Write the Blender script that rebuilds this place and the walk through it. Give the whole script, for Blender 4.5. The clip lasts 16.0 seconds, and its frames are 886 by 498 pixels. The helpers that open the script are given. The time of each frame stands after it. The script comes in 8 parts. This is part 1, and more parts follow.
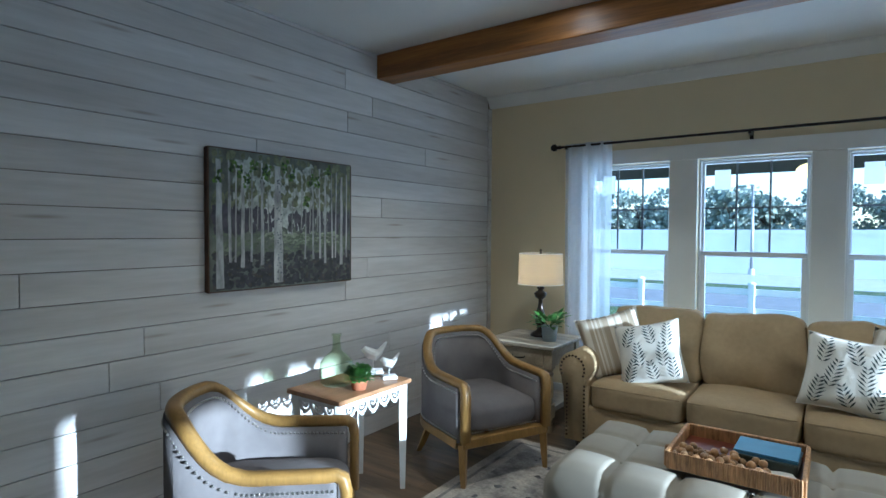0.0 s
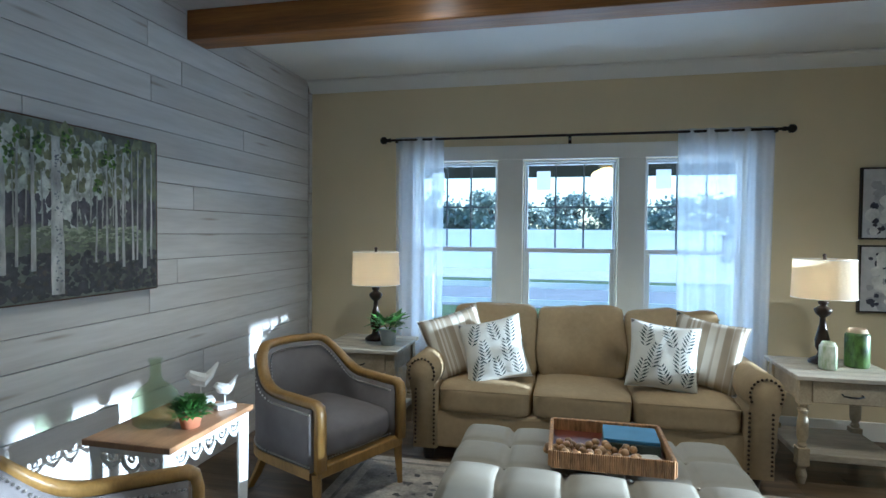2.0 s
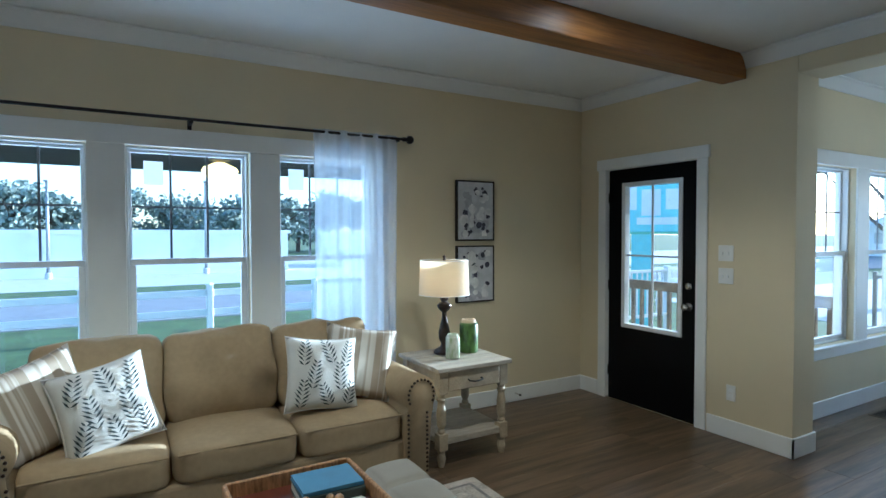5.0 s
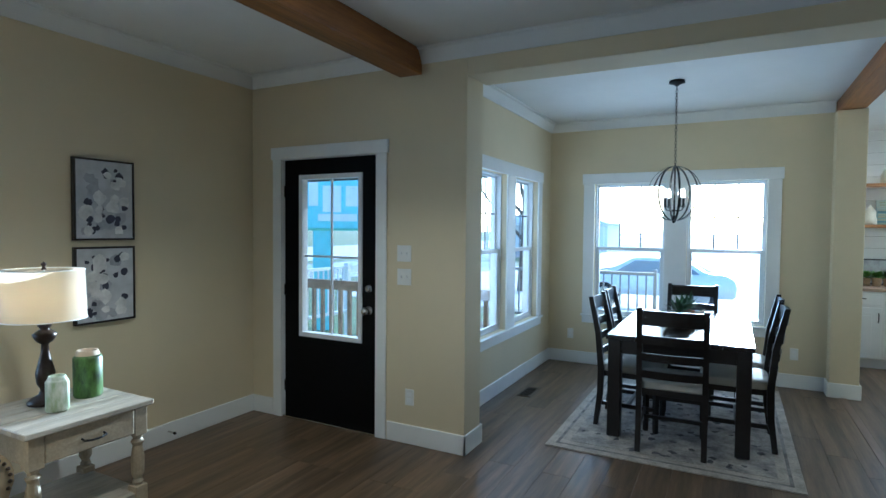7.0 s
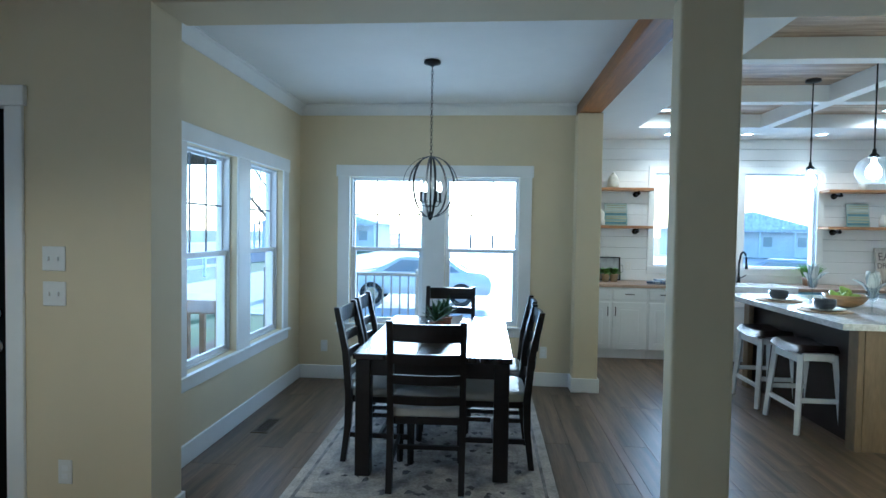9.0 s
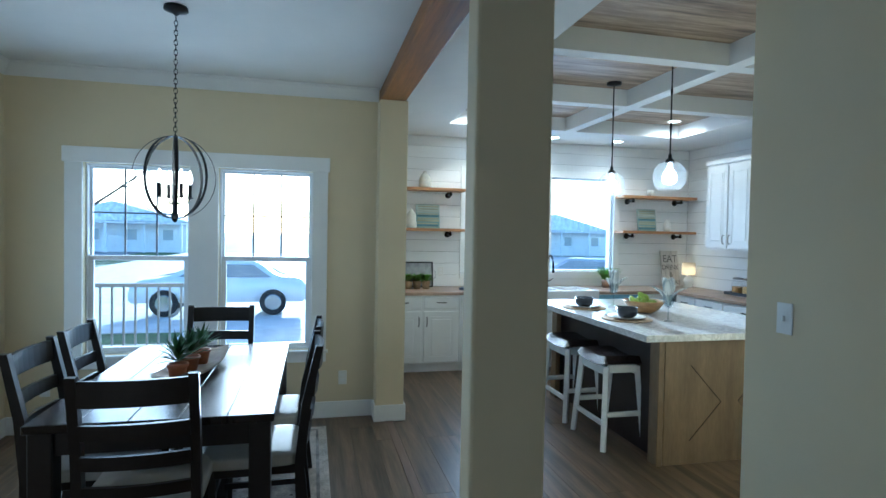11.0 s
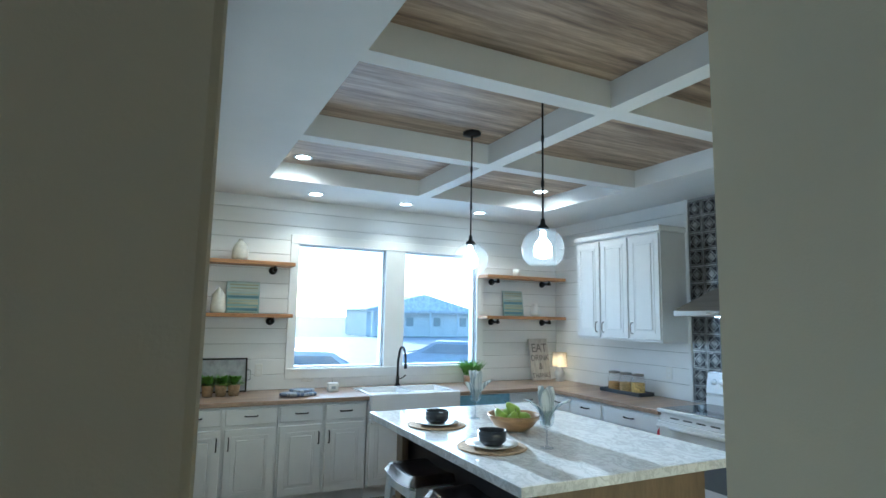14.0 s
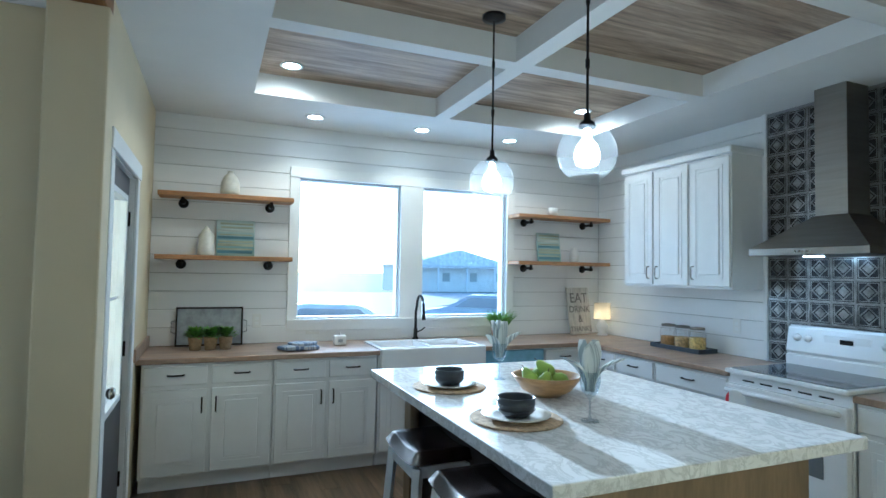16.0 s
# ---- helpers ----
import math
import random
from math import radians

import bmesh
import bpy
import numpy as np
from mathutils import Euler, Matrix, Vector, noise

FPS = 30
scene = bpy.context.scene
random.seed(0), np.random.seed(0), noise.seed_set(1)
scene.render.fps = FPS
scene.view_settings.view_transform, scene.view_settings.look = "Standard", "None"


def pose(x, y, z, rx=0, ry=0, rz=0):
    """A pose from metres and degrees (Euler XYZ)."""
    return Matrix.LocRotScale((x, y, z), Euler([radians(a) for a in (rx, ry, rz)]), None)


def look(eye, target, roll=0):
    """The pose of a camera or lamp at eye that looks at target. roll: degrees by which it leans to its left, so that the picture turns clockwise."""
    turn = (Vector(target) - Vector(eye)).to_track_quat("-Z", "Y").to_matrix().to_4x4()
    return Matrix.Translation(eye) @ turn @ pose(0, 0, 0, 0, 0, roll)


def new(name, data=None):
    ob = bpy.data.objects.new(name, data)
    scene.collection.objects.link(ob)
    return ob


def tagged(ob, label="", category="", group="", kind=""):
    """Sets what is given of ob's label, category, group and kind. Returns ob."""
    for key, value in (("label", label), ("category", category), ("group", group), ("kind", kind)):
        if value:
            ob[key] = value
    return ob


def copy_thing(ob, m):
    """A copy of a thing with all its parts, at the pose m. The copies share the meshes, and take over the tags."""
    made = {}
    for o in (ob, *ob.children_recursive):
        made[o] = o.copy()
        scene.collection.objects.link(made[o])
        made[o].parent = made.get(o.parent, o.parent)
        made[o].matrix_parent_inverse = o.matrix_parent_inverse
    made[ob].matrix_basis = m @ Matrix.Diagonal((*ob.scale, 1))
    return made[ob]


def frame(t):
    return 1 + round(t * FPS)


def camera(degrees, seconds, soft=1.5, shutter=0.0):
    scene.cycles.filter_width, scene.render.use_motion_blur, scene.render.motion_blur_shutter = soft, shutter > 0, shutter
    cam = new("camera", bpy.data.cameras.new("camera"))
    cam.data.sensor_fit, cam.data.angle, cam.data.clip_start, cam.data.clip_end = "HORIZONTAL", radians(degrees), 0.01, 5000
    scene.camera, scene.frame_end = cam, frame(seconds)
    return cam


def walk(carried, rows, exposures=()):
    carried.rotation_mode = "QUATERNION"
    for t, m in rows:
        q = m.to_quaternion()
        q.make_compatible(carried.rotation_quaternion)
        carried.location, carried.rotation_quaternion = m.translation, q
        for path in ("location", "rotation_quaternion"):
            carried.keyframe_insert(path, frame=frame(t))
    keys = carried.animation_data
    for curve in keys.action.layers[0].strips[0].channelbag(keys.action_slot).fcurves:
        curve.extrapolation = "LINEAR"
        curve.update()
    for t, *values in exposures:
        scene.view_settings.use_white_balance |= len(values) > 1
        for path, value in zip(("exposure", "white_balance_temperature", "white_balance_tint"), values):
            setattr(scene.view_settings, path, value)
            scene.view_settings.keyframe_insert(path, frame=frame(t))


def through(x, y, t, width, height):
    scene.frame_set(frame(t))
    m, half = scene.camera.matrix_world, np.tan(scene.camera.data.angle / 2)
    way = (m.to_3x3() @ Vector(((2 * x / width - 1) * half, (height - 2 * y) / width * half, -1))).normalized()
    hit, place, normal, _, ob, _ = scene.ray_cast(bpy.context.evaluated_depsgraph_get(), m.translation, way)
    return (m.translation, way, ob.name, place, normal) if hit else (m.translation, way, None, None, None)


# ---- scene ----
cam = camera(77.4, 16.0)
PATH = [
    (0, (-0.018, 0.059, 1.463), (-1.185, 1.682, 1.403), 0.3),
    (0.5, (-0.19, 0.108, 1.451), (-1.189, 1.84, 1.393), 0.3),
    (1, (-0.337, 0.126, 1.438), (-1.164, 1.946, 1.383), 0.4),
    (1.5, (-0.448, 0.139, 1.438), (-1.093, 2.032, 1.385), 0.4),
    (1.9, (-0.533, 0.162, 1.443), (-1.016, 2.102, 1.383), 0.5),
    (2, (-0.552, 0.176, 1.444), (-0.995, 2.126, 1.386), 0.5),
    (2.5, (-0.66, 0.241, 1.441), (-0.88, 2.229, 1.389), 0.5),
    (3, (-0.778, 0.294, 1.45), (-0.759, 2.293, 1.395), 0.6),
    (3.2, (-0.837, 0.313, 1.457), (-0.714, 2.308, 1.399), 0.7),
    (5.3, (-0.962, 0.827, 1.505), (0.185, 2.464, 1.44), -0.1),
    (5.5, (-0.939, 0.874, 1.522), (0.294, 2.448, 1.45), -0.0),
    (6, (-0.827, 1.018, 1.526), (0.614, 2.404, 1.452), 0.2),
    (6.5, (-0.671, 1.091, 1.507), (0.949, 2.261, 1.435), 0.3),
    (7, (-0.46, 1.13, 1.511), (1.311, 2.057, 1.44), 0.5),
    (7.5, (-0.257, 1.135, 1.518), (1.616, 1.831, 1.443), 0.6),
    (8, (-0.021, 1.158, 1.501), (1.916, 1.651, 1.43), 0.8),
    (8.5, (0.192, 1.166, 1.493), (2.165, 1.486, 1.426), 0.9),
    (9, (0.404, 1.144, 1.494), (2.397, 1.301, 1.432), 0.9),
    (9.2, (0.485, 1.13, 1.501), (2.482, 1.227, 1.438), 0.9),
    (11.5, (1.387, 0.716, 1.555), (3.299, 0.13, 1.502), 1.0),
    (12, (1.597, 0.609, 1.574), (3.47, -0.091, 1.52), 1.0),
    (12.5, (1.785, 0.503, 1.582), (3.614, -0.306, 1.56), 1.3),
    (13, (1.944, 0.364, 1.604), (3.755, -0.481, 1.671), 0.9),
    (13.5, (2.101, 0.253, 1.624), (3.898, -0.608, 1.797), 1.0),
    (14, (2.318, 0.11, 1.613), (4.098, -0.77, 1.856), 1.1),
    (14.5, (2.485, -0.032, 1.604), (4.261, -0.921, 1.841), 1.1),
    (15, (2.631, -0.16, 1.569), (4.42, -1.033, 1.765), 1.0),
    (15.5, (2.813, -0.267, 1.538), (4.628, -1.095, 1.681), 1.1),
    (16, (2.974, -0.356, 1.511), (4.82, -1.121, 1.595), 1.0),
]
walk(cam, [(t, look(eye, target, roll)) for t, eye, target, roll in PATH], exposures=[(0.0, 1.68, 4600, -1), (3.0, 1.74, 4700, -1), (6.0, 1.75, 4470, -2), (9.0, 1.65, 4320, -2), (11.5, 1.56, 4420, -3), (13.5, 1.51, 4540, -3), (14.5, 1.43, 4450, -3), (16.0, 1.42, 4420, -3)])

# ---------------------------------------------------------------- world, sun, exposure
scene.view_settings.exposure = 0.0
SUN_EL, SUN_AZ = 9.0, -1.1      # degrees above the horizon; degrees north of due east
world = bpy.data.worlds.new("sky")
scene.world = world
world.use_nodes = True
wn = world.node_tree.nodes
sky = wn.new("ShaderNodeTexSky")
sky.sky_type = "NISHITA"
sky.sun_disc = False
sky.sun_elevation = radians(SUN_EL + 14)
sky.sun_rotation = radians(90 - SUN_AZ)
world.node_tree.links.new(sky.outputs[0], wn["Background"].inputs[0])
wn["Background"].inputs[1].default_value = 0.15


def lamp(name, kind, m, energy, color=(1, 1, 1), **kw):
    data = bpy.data.lights.new(name, kind)
    data.energy, data.color = energy, color
    if kind == "AREA":
        data.shape, data.size, data.size_y = "RECTANGLE", kw["size"], kw["size_y"]
        data.spread = kw.get("spread", math.pi)
    if kind == "SPOT":
        data.spot_size, data.spot_blend, data.shadow_soft_size = kw["spot"], 0.6, 0.04
    if kind == "POINT":
        data.shadow_soft_size = kw.get("soft", 0.04)
    ob = new(name, data)
    ob.matrix_world = m
    return ob


sun_way = Vector((math.cos(radians(SUN_EL)) * math.cos(radians(SUN_AZ)), math.cos(radians(SUN_EL)) * math.sin(radians(SUN_AZ)), math.sin(radians(SUN_EL))))
sun = lamp("sun", "SUN", look(sun_way * 50, (0, 0, 0)), 4.4, (1.0, 0.95, 0.88))
sun.data.angle = radians(0.6)

# ---------------------------------------------------------------- plan
NORTH, WEST, DOOR_X, DIN_N, DIN_E, KIT_E, KIT_S, KIT_N = 4.625, -2.75, 2.845, 3.02, 5.84, 7.79, -4.15, 0.10
SOUTH, CEIL = -0.87, 2.735
T = 0.16   # outer wall thickness


# ---------------------------------------------------------------- materials
def node_mat(name, color, rough=0.6, metal=0.0, var=0.12, scale=6.0, bump=0.0, bump_scale=80.0, rand=0.0, stretch=(1, 1, 1), dark=None, detail=4.0, spec=0.5, coat=0.0, fine=0.0, knots=None):
    """Principled surface with broad stains, fine grain, relief and a shift from piece to piece."""
    m = bpy.data.materials.new(name)
    m.use_nodes = True
    nt = m.node_tree
    n, link = nt.nodes, nt.links.new
    b = n["Principled BSDF"]
    b.inputs["Roughness"].default_value = rough
    b.inputs["Metallic"].default_value = metal
    b.inputs["Specular IOR Level"].default_value = spec
    b.inputs["Coat Weight"].default_value = coat
    geo, info, mp = n.new("ShaderNodeNewGeometry"), n.new("ShaderNodeObjectInfo"), n.new("ShaderNodeVectorMath")
    mp.operation = "MULTIPLY"
    mp.inputs[1].default_value = stretch
    link(geo.outputs["Position"], mp.inputs[0])
    vec = mp.outputs[0]
    if rand:
        shift = n.new("ShaderNodeVectorMath")
        shift.operation = "ADD"
        times = n.new("ShaderNodeMath")
        times.operation = "MULTIPLY"
        times.inputs[1].default_value = 37.0
        link(info.outputs["Random"], times.inputs[0])
        link(vec, shift.inputs[0])
        link(times.outputs[0], shift.inputs[1])
        vec = shift.outputs[0]
    tex = n.new("ShaderNodeTexNoise")
    tex.inputs["Scale"].default_value, tex.inputs["Detail"].default_value, tex.inputs["Roughness"].default_value = scale, detail, 0.6
    link(vec, tex.inputs["Vector"])
    ramp = n.new("ShaderNodeValToRGB")
    lo = dark or tuple(c * (1 - var * 2) for c in color)
    hi = tuple(min(1, c * (1 + var)) for c in color)
    ramp.color_ramp.elements[0].color, ramp.color_ramp.elements[0].position = (*lo, 1), 0.3
    ramp.color_ramp.elements[1].color, ramp.color_ramp.elements[1].position = (*hi, 1), 0.68
    link(tex.outputs["Fac"], ramp.inputs["Fac"])
    col = ramp.outputs[0]
    if fine:
        t2 = n.new("ShaderNodeTexNoise")
        t2.inputs["Scale"].default_value, t2.inputs["Detail"].default_value = scale * 9, 3
        link(vec, t2.inputs["Vector"])
        hs2 = n.new("ShaderNodeMapRange")
        hs2.inputs["From Min"].default_value, hs2.inputs["From Max"].default_value = 0.3, 0.7
        hs2.inputs["To Min"].default_value, hs2.inputs["To Max"].default_value = 1 - fine, 1 + fine
        link(t2.outputs["Fac"], hs2.inputs["Value"])
        mul = n.new("ShaderNodeMix")
        mul.data_type, mul.blend_type = "RGBA", "MULTIPLY"
        mul.inputs["Factor"].default_value = 1
        link(col, mul.inputs[6])
        link(hs2.outputs[0], mul.inputs[7])
        col = mul.outputs[2]
    if knots:
        vo, kr, km = n.new("ShaderNodeTexVoronoi"), n.new("ShaderNodeValToRGB"), n.new("ShaderNodeMix")
        vo.inputs["Scale"].default_value, vo.inputs["Randomness"].default_value = 1.7, 1.0
        vo.voronoi_dimensions = "2D"
        ks, kc = n.new("ShaderNodeSeparateXYZ"), n.new("ShaderNodeCombineXYZ")
        link(vec, ks.inputs[0])
        link(ks.outputs[1], kc.inputs[0])
        link(ks.outputs[2], kc.inputs[1])
        link(kc.outputs[0], vo.inputs["Vector"])
        kr.color_ramp.elements[0].position, kr.color_ramp.elements[0].color = 0.010, (0.6, 0.6, 0.6, 1)
        kr.color_ramp.elements[1].position, kr.color_ramp.elements[1].color = 0.05, (0, 0, 0, 1)
        link(vo.outputs["Distance"], kr.inputs["Fac"])
        km.data_type = "RGBA"
        link(col, km.inputs[6])
        km.inputs[7].default_value = (*knots, 1)
        link(kr.outputs[0], km.inputs[0])
        col = km.outputs[2]
    if rand:
        hsv, mr = n.new("ShaderNodeHueSaturation"), n.new("ShaderNodeMapRange")
        mr.inputs["To Min"].default_value, mr.inputs["To Max"].default_value = 1 - rand, 1 + rand
        link(info.outputs["Random"], mr.inputs["Value"])
        link(mr.outputs[0], hsv.inputs["Value"])
        link(col, hsv.inputs["Color"])
        col = hsv.outputs[0]
    link(col, b.inputs["Base Color"])
    if bump:
        t3, bp = n.new("ShaderNodeTexNoise"), n.new("ShaderNodeBump")
        t3.inputs["Scale"].default_value, t3.inputs["Detail"].default_value = bump_scale, 3
        link(vec, t3.inputs["Vector"])
        link(t3.outputs["Fac"], bp.inputs["Height"])
        bp.inputs["Strength"].default_value, bp.inputs["Distance"].default_value = bump, 0.004
        link(bp.outputs[0], b.inputs["Normal"])
    return m


def glow_mat(name, color, strength):
    m = bpy.data.materials.new(name)
    m.use_nodes = True
    b = m.node_tree.nodes["Principled BSDF"]
    b.inputs["Base Color"].default_value = (*color, 1)
    b.inputs["Emission Color"].default_value = (*color, 1)
    b.inputs["Emission Strength"].default_value = strength
    return m


def glass_mat(name, color=(1, 1, 1), rough=0.0):
    """Thin clear glass: mostly see-through, a little mirror."""
    m = bpy.data.materials.new(name)
    m.use_nodes = True
    nt = m.node_tree
    n = nt.nodes
    n.remove(n["Principled BSDF"])
    tr, gl, mx, fr, pw = n.new("ShaderNodeBsdfTransparent"), n.new("ShaderNodeBsdfGlossy"), n.new("ShaderNodeMixShader"), n.new("ShaderNodeLayerWeight"), n.new("ShaderNodeMath")
    tr.inputs[0].default_value = (*color, 1)
    gl.inputs["Roughness"].default_value = rough
    pw.operation = "POWER"
    pw.inputs[1].default_value = 5.0
    ad = n.new("ShaderNodeMath")
    ad.operation = "MULTIPLY_ADD"
    ad.inputs[1].default_value, ad.inputs[2].default_value = 0.55, 0.035
    fr.inputs["Blend"].default_value = 0.5
    nt.links.new(fr.outputs["Facing"], pw.inputs[0])
    nt.links.new(pw.outputs[0], ad.inputs[0])
    nt.links.new(ad.outputs[0], mx.inputs[0])
    nt.links.new(tr.outputs[0], mx.inputs[1])
    nt.links.new(gl.outputs[0], mx.inputs[2])
    nt.links.new(mx.outputs[0], n["Material Output"].inputs["Surface"])
    return m


def sheer_mat(name, color, through):
    m = bpy.data.materials.new(name)
    m.use_nodes = True
    nt = m.node_tree
    n = nt.nodes
    n.remove(n["Principled BSDF"])
    tr, df, tl, mx, mx2 = n.new("ShaderNodeBsdfTransparent"), n.new("ShaderNodeBsdfDiffuse"), n.new("ShaderNodeBsdfTranslucent"), n.new("ShaderNodeMixShader"), n.new("ShaderNodeMixShader")
    df.inputs[0].default_value = tl.inputs[0].default_value = (*color, 1)
    mx.inputs[0].default_value = 0.6
    nt.links.new(df.outputs[0], mx.inputs[1])
    nt.links.new(tl.outputs[0], mx.inputs[2])
    geo, wv, mr = n.new("ShaderNodeNewGeometry"), n.new("ShaderNodeTexNoise"), n.new("ShaderNodeMapRange")
    wv.inputs["Scale"].default_value = 30
    nt.links.new(geo.outputs["Position"], wv.inputs["Vector"])
    mr.inputs["To Min"].default_value, mr.inputs["To Max"].default_value = through - 0.03, through + 0.03
    nt.links.new(wv.outputs["Fac"], mr.inputs["Value"])
    nt.links.new(mr.outputs[0], mx2.inputs[0])
    nt.links.new(mx.outputs[0], mx2.inputs[1])
    nt.links.new(tr.outputs[0], mx2.inputs[2])
    nt.links.new(mx2.outputs[0], n["Material Output"].inputs["Surface"])
    return m


CREAM = node_mat("cream_wall_paint", (0.675, 0.582, 0.385), 0.75, var=0.02, scale=1.5, bump=0.12, bump_scale=220)
WHITE = node_mat("white_trim_paint", (0.82, 0.82, 0.80), 0.4, var=0.02, scale=3, bump=0.03, bump_scale=60)
CEILING = node_mat("ceiling_paint", (0.74, 0.735, 0.715), 0.85, var=0.02, scale=2, bump=0.2, bump_scale=160)
WASH = node_mat("whitewashed_board", (0.58, 0.565, 0.55), 0.8, spec=0.2, var=0.05, scale=2.2, bump=0.15, bump_scale=40, rand=0.06, stretch=(1, 0.25, 2.5), fine=0.05, dark=(0.45, 0.425, 0.40), knots=(0.24, 0.19, 0.15))
GAP = node_mat("dark_joint", (0.17, 0.15, 0.13), 0.9, var=0.1)
KBOARD = node_mat("white_shiplap", (0.80, 0.80, 0.79), 0.5, var=0.02, scale=3, bump=0.04, bump_scale=50, rand=0.02, stretch=(1, 0.4, 2))
KGAP = node_mat("shiplap_joint", (0.35, 0.34, 0.33), 0.9, var=0.05)
FLOOR = node_mat("vinyl_plank", (0.145, 0.098, 0.056), 0.36, spec=0.5, var=0.32, scale=3.0, bump=0.10, bump_scale=26, rand=0.14, stretch=(0.35, 5, 5), fine=0.14)
FLOORGAP = node_mat("plank_joint", (0.06, 0.037, 0.02), 0.8, var=0.1)
BEAM = node_mat("stained_beam", (0.27, 0.11, 0.02), 0.45, var=0.25, scale=2.2, bump=0.3, bump_scale=20, stretch=(0.3, 6, 6), fine=0.2)
PANEL = node_mat("weathered_panel", (0.42, 0.32, 0.22), 0.5, var=0.2, scale=2.6, bump=0.1, bump_scale=30, stretch=(8, 0.55, 1), fine=0.15, dark=(0.13, 0.085, 0.055))
BLACKDOOR = node_mat("black_door_paint", (0.003, 0.003, 0.0035), 0.45, var=0.1, scale=3, spec=0.12)
BLACK = node_mat("black_iron", (0.016, 0.015, 0.015), 0.42, 0.6, var=0.1, scale=20)
CHROME = node_mat("brushed_nickel", (0.62, 0.60, 0.57), 0.22, 1.0, var=0.05, scale=30)
STEEL = node_mat("stainless_steel", (0.31, 0.29, 0.26), 0.30, 1.0, var=0.06, scale=3, stretch=(1, 1, 14))
GRILLE = node_mat("grey_window_grille", (0.20, 0.21, 0.23), 0.5, var=0.05)
VINYL = node_mat("white_vinyl", (0.80, 0.81, 0.82), 0.35, var=0.02)
GLASS = glass_mat("window_glass")
SHEER = sheer_mat("sheer_voile", (0.80, 0.83, 0.90), 0.48)
PLATE = node_mat("plastic_plate", (0.78, 0.77, 0.73), 0.35, var=0.02)


# ---------------------------------------------------------------- mesh helpers
def mesh_of(bm, name, material, smooth=False):
    me = bpy.data.meshes.new(name)
    bmesh.ops.recalc_face_normals(bm, faces=bm.faces)
    bm.to_mesh(me)
    bm.free()
    for mt in (material if isinstance(material, (list, tuple)) else [material]):
        me.materials.append(mt)
    if smooth:
        for p in me.polygons:
            p.use_smooth = True
    return me


def part(name, bm, material, parent=None, label="", smooth=False, kind=""):
    ob = new(name, mesh_of(bm, name, material, smooth))
    ob.parent = parent
    return tagged(ob, label=label, kind=kind)


def thing(name, m, label, category, group=""):
    ob = new(name)
    ob.matrix_world = m
    ob.empty_display_size = 0.1
    return tagged(ob, label, category, group)


def box(x0, x1, y0, y1, z0, z1, bevel=0.0, seg=1, bm=None):
    bm = bm or bmesh.new()
    r = bmesh.ops.create_cube(bm, size=1.0, matrix=Matrix.LocRotScale(((x0 + x1) / 2, (y0 + y1) / 2, (z0 + z1) / 2), None, (abs(x1 - x0), abs(y1 - y0), abs(z1 - z0))))
    if bevel:
        vs = set(r["verts"])
        bmesh.ops.bevel(bm, geom=[e for e in bm.edges if e.verts[0] in vs and e.verts[1] in vs], offset=bevel, segments=seg, affect="EDGES", profile=0.5)
    return bm


def turned(profile, seg=24, bm=None, at=(0, 0, 0), rot=None):
    """A body of revolution round z from (radius, height) pairs."""
    bm = bm or bmesh.new()
    m = Matrix.LocRotScale(at, rot, None)
    rings = []
    for r, z in profile:
        if r < 1e-5:
            rings.append([bm.verts.new(m @ Vector((0, 0, z)))])
        else:
            rings.append([bm.verts.new(m @ Vector((r * math.cos(2 * math.pi * i / seg), r * math.sin(2 * math.pi * i / seg), z))) for i in range(seg)])
    for a, b in zip(rings, rings[1:]):
        for i in range(seg):
            j = (i + 1) % seg
            if len(a) == 1 and len(b) > 1:
                bm.faces.new((a[0], b[i], b[j]))
            elif len(b) == 1 and len(a) > 1:
                bm.faces.new((a[i], a[j], b[0]))
            elif len(a) > 1:
                bm.faces.new((a[i], a[j], b[j], b[i]))
    return bm


def tube(points, radius, seg=8, bm=None, closed=False, flat=1.0):
    """A rod of one radius along a line of points."""
    bm = bm or bmesh.new()
    pts = [Vector(p) for p in points]
    rings, n = [], len(pts)
    up = Vector((0, 0, 1))
    for i, p in enumerate(pts):
        a = pts[(i - 1) % n] if closed or i else p
        b = pts[(i + 1) % n] if closed or i < n - 1 else p
        d = (b - a).normalized()
        u = d.cross(up if abs(d.z) < 0.95 else Vector((1, 0, 0))).normalized()
        v = u.cross(d)
        rr = radius[i] if isinstance(radius, (list, tuple)) else radius
        rings.append([bm.verts.new(p + rr * (u * math.cos(2 * math.pi * k / seg) + v * flat * math.sin(2 * math.pi * k / seg))) for k in range(seg)])
    pairs = list(zip(rings, rings[1:])) + ([(rings[-1], rings[0])] if closed else [])
    for a, b in pairs:
        for k in range(seg):
            j = (k + 1) % seg
            bm.faces.new((a[k], a[j], b[j], b[k]))
    if not closed:
        bm.faces.new(rings[0])
        bm.faces.new(rings[-1][::-1])
    return bm


def strip(points, width, thick, bm=None):
    """A flat bar bent along points, its width along z cross its way."""
    return tube(points, width / 2, 4, bm, flat=thick / width)


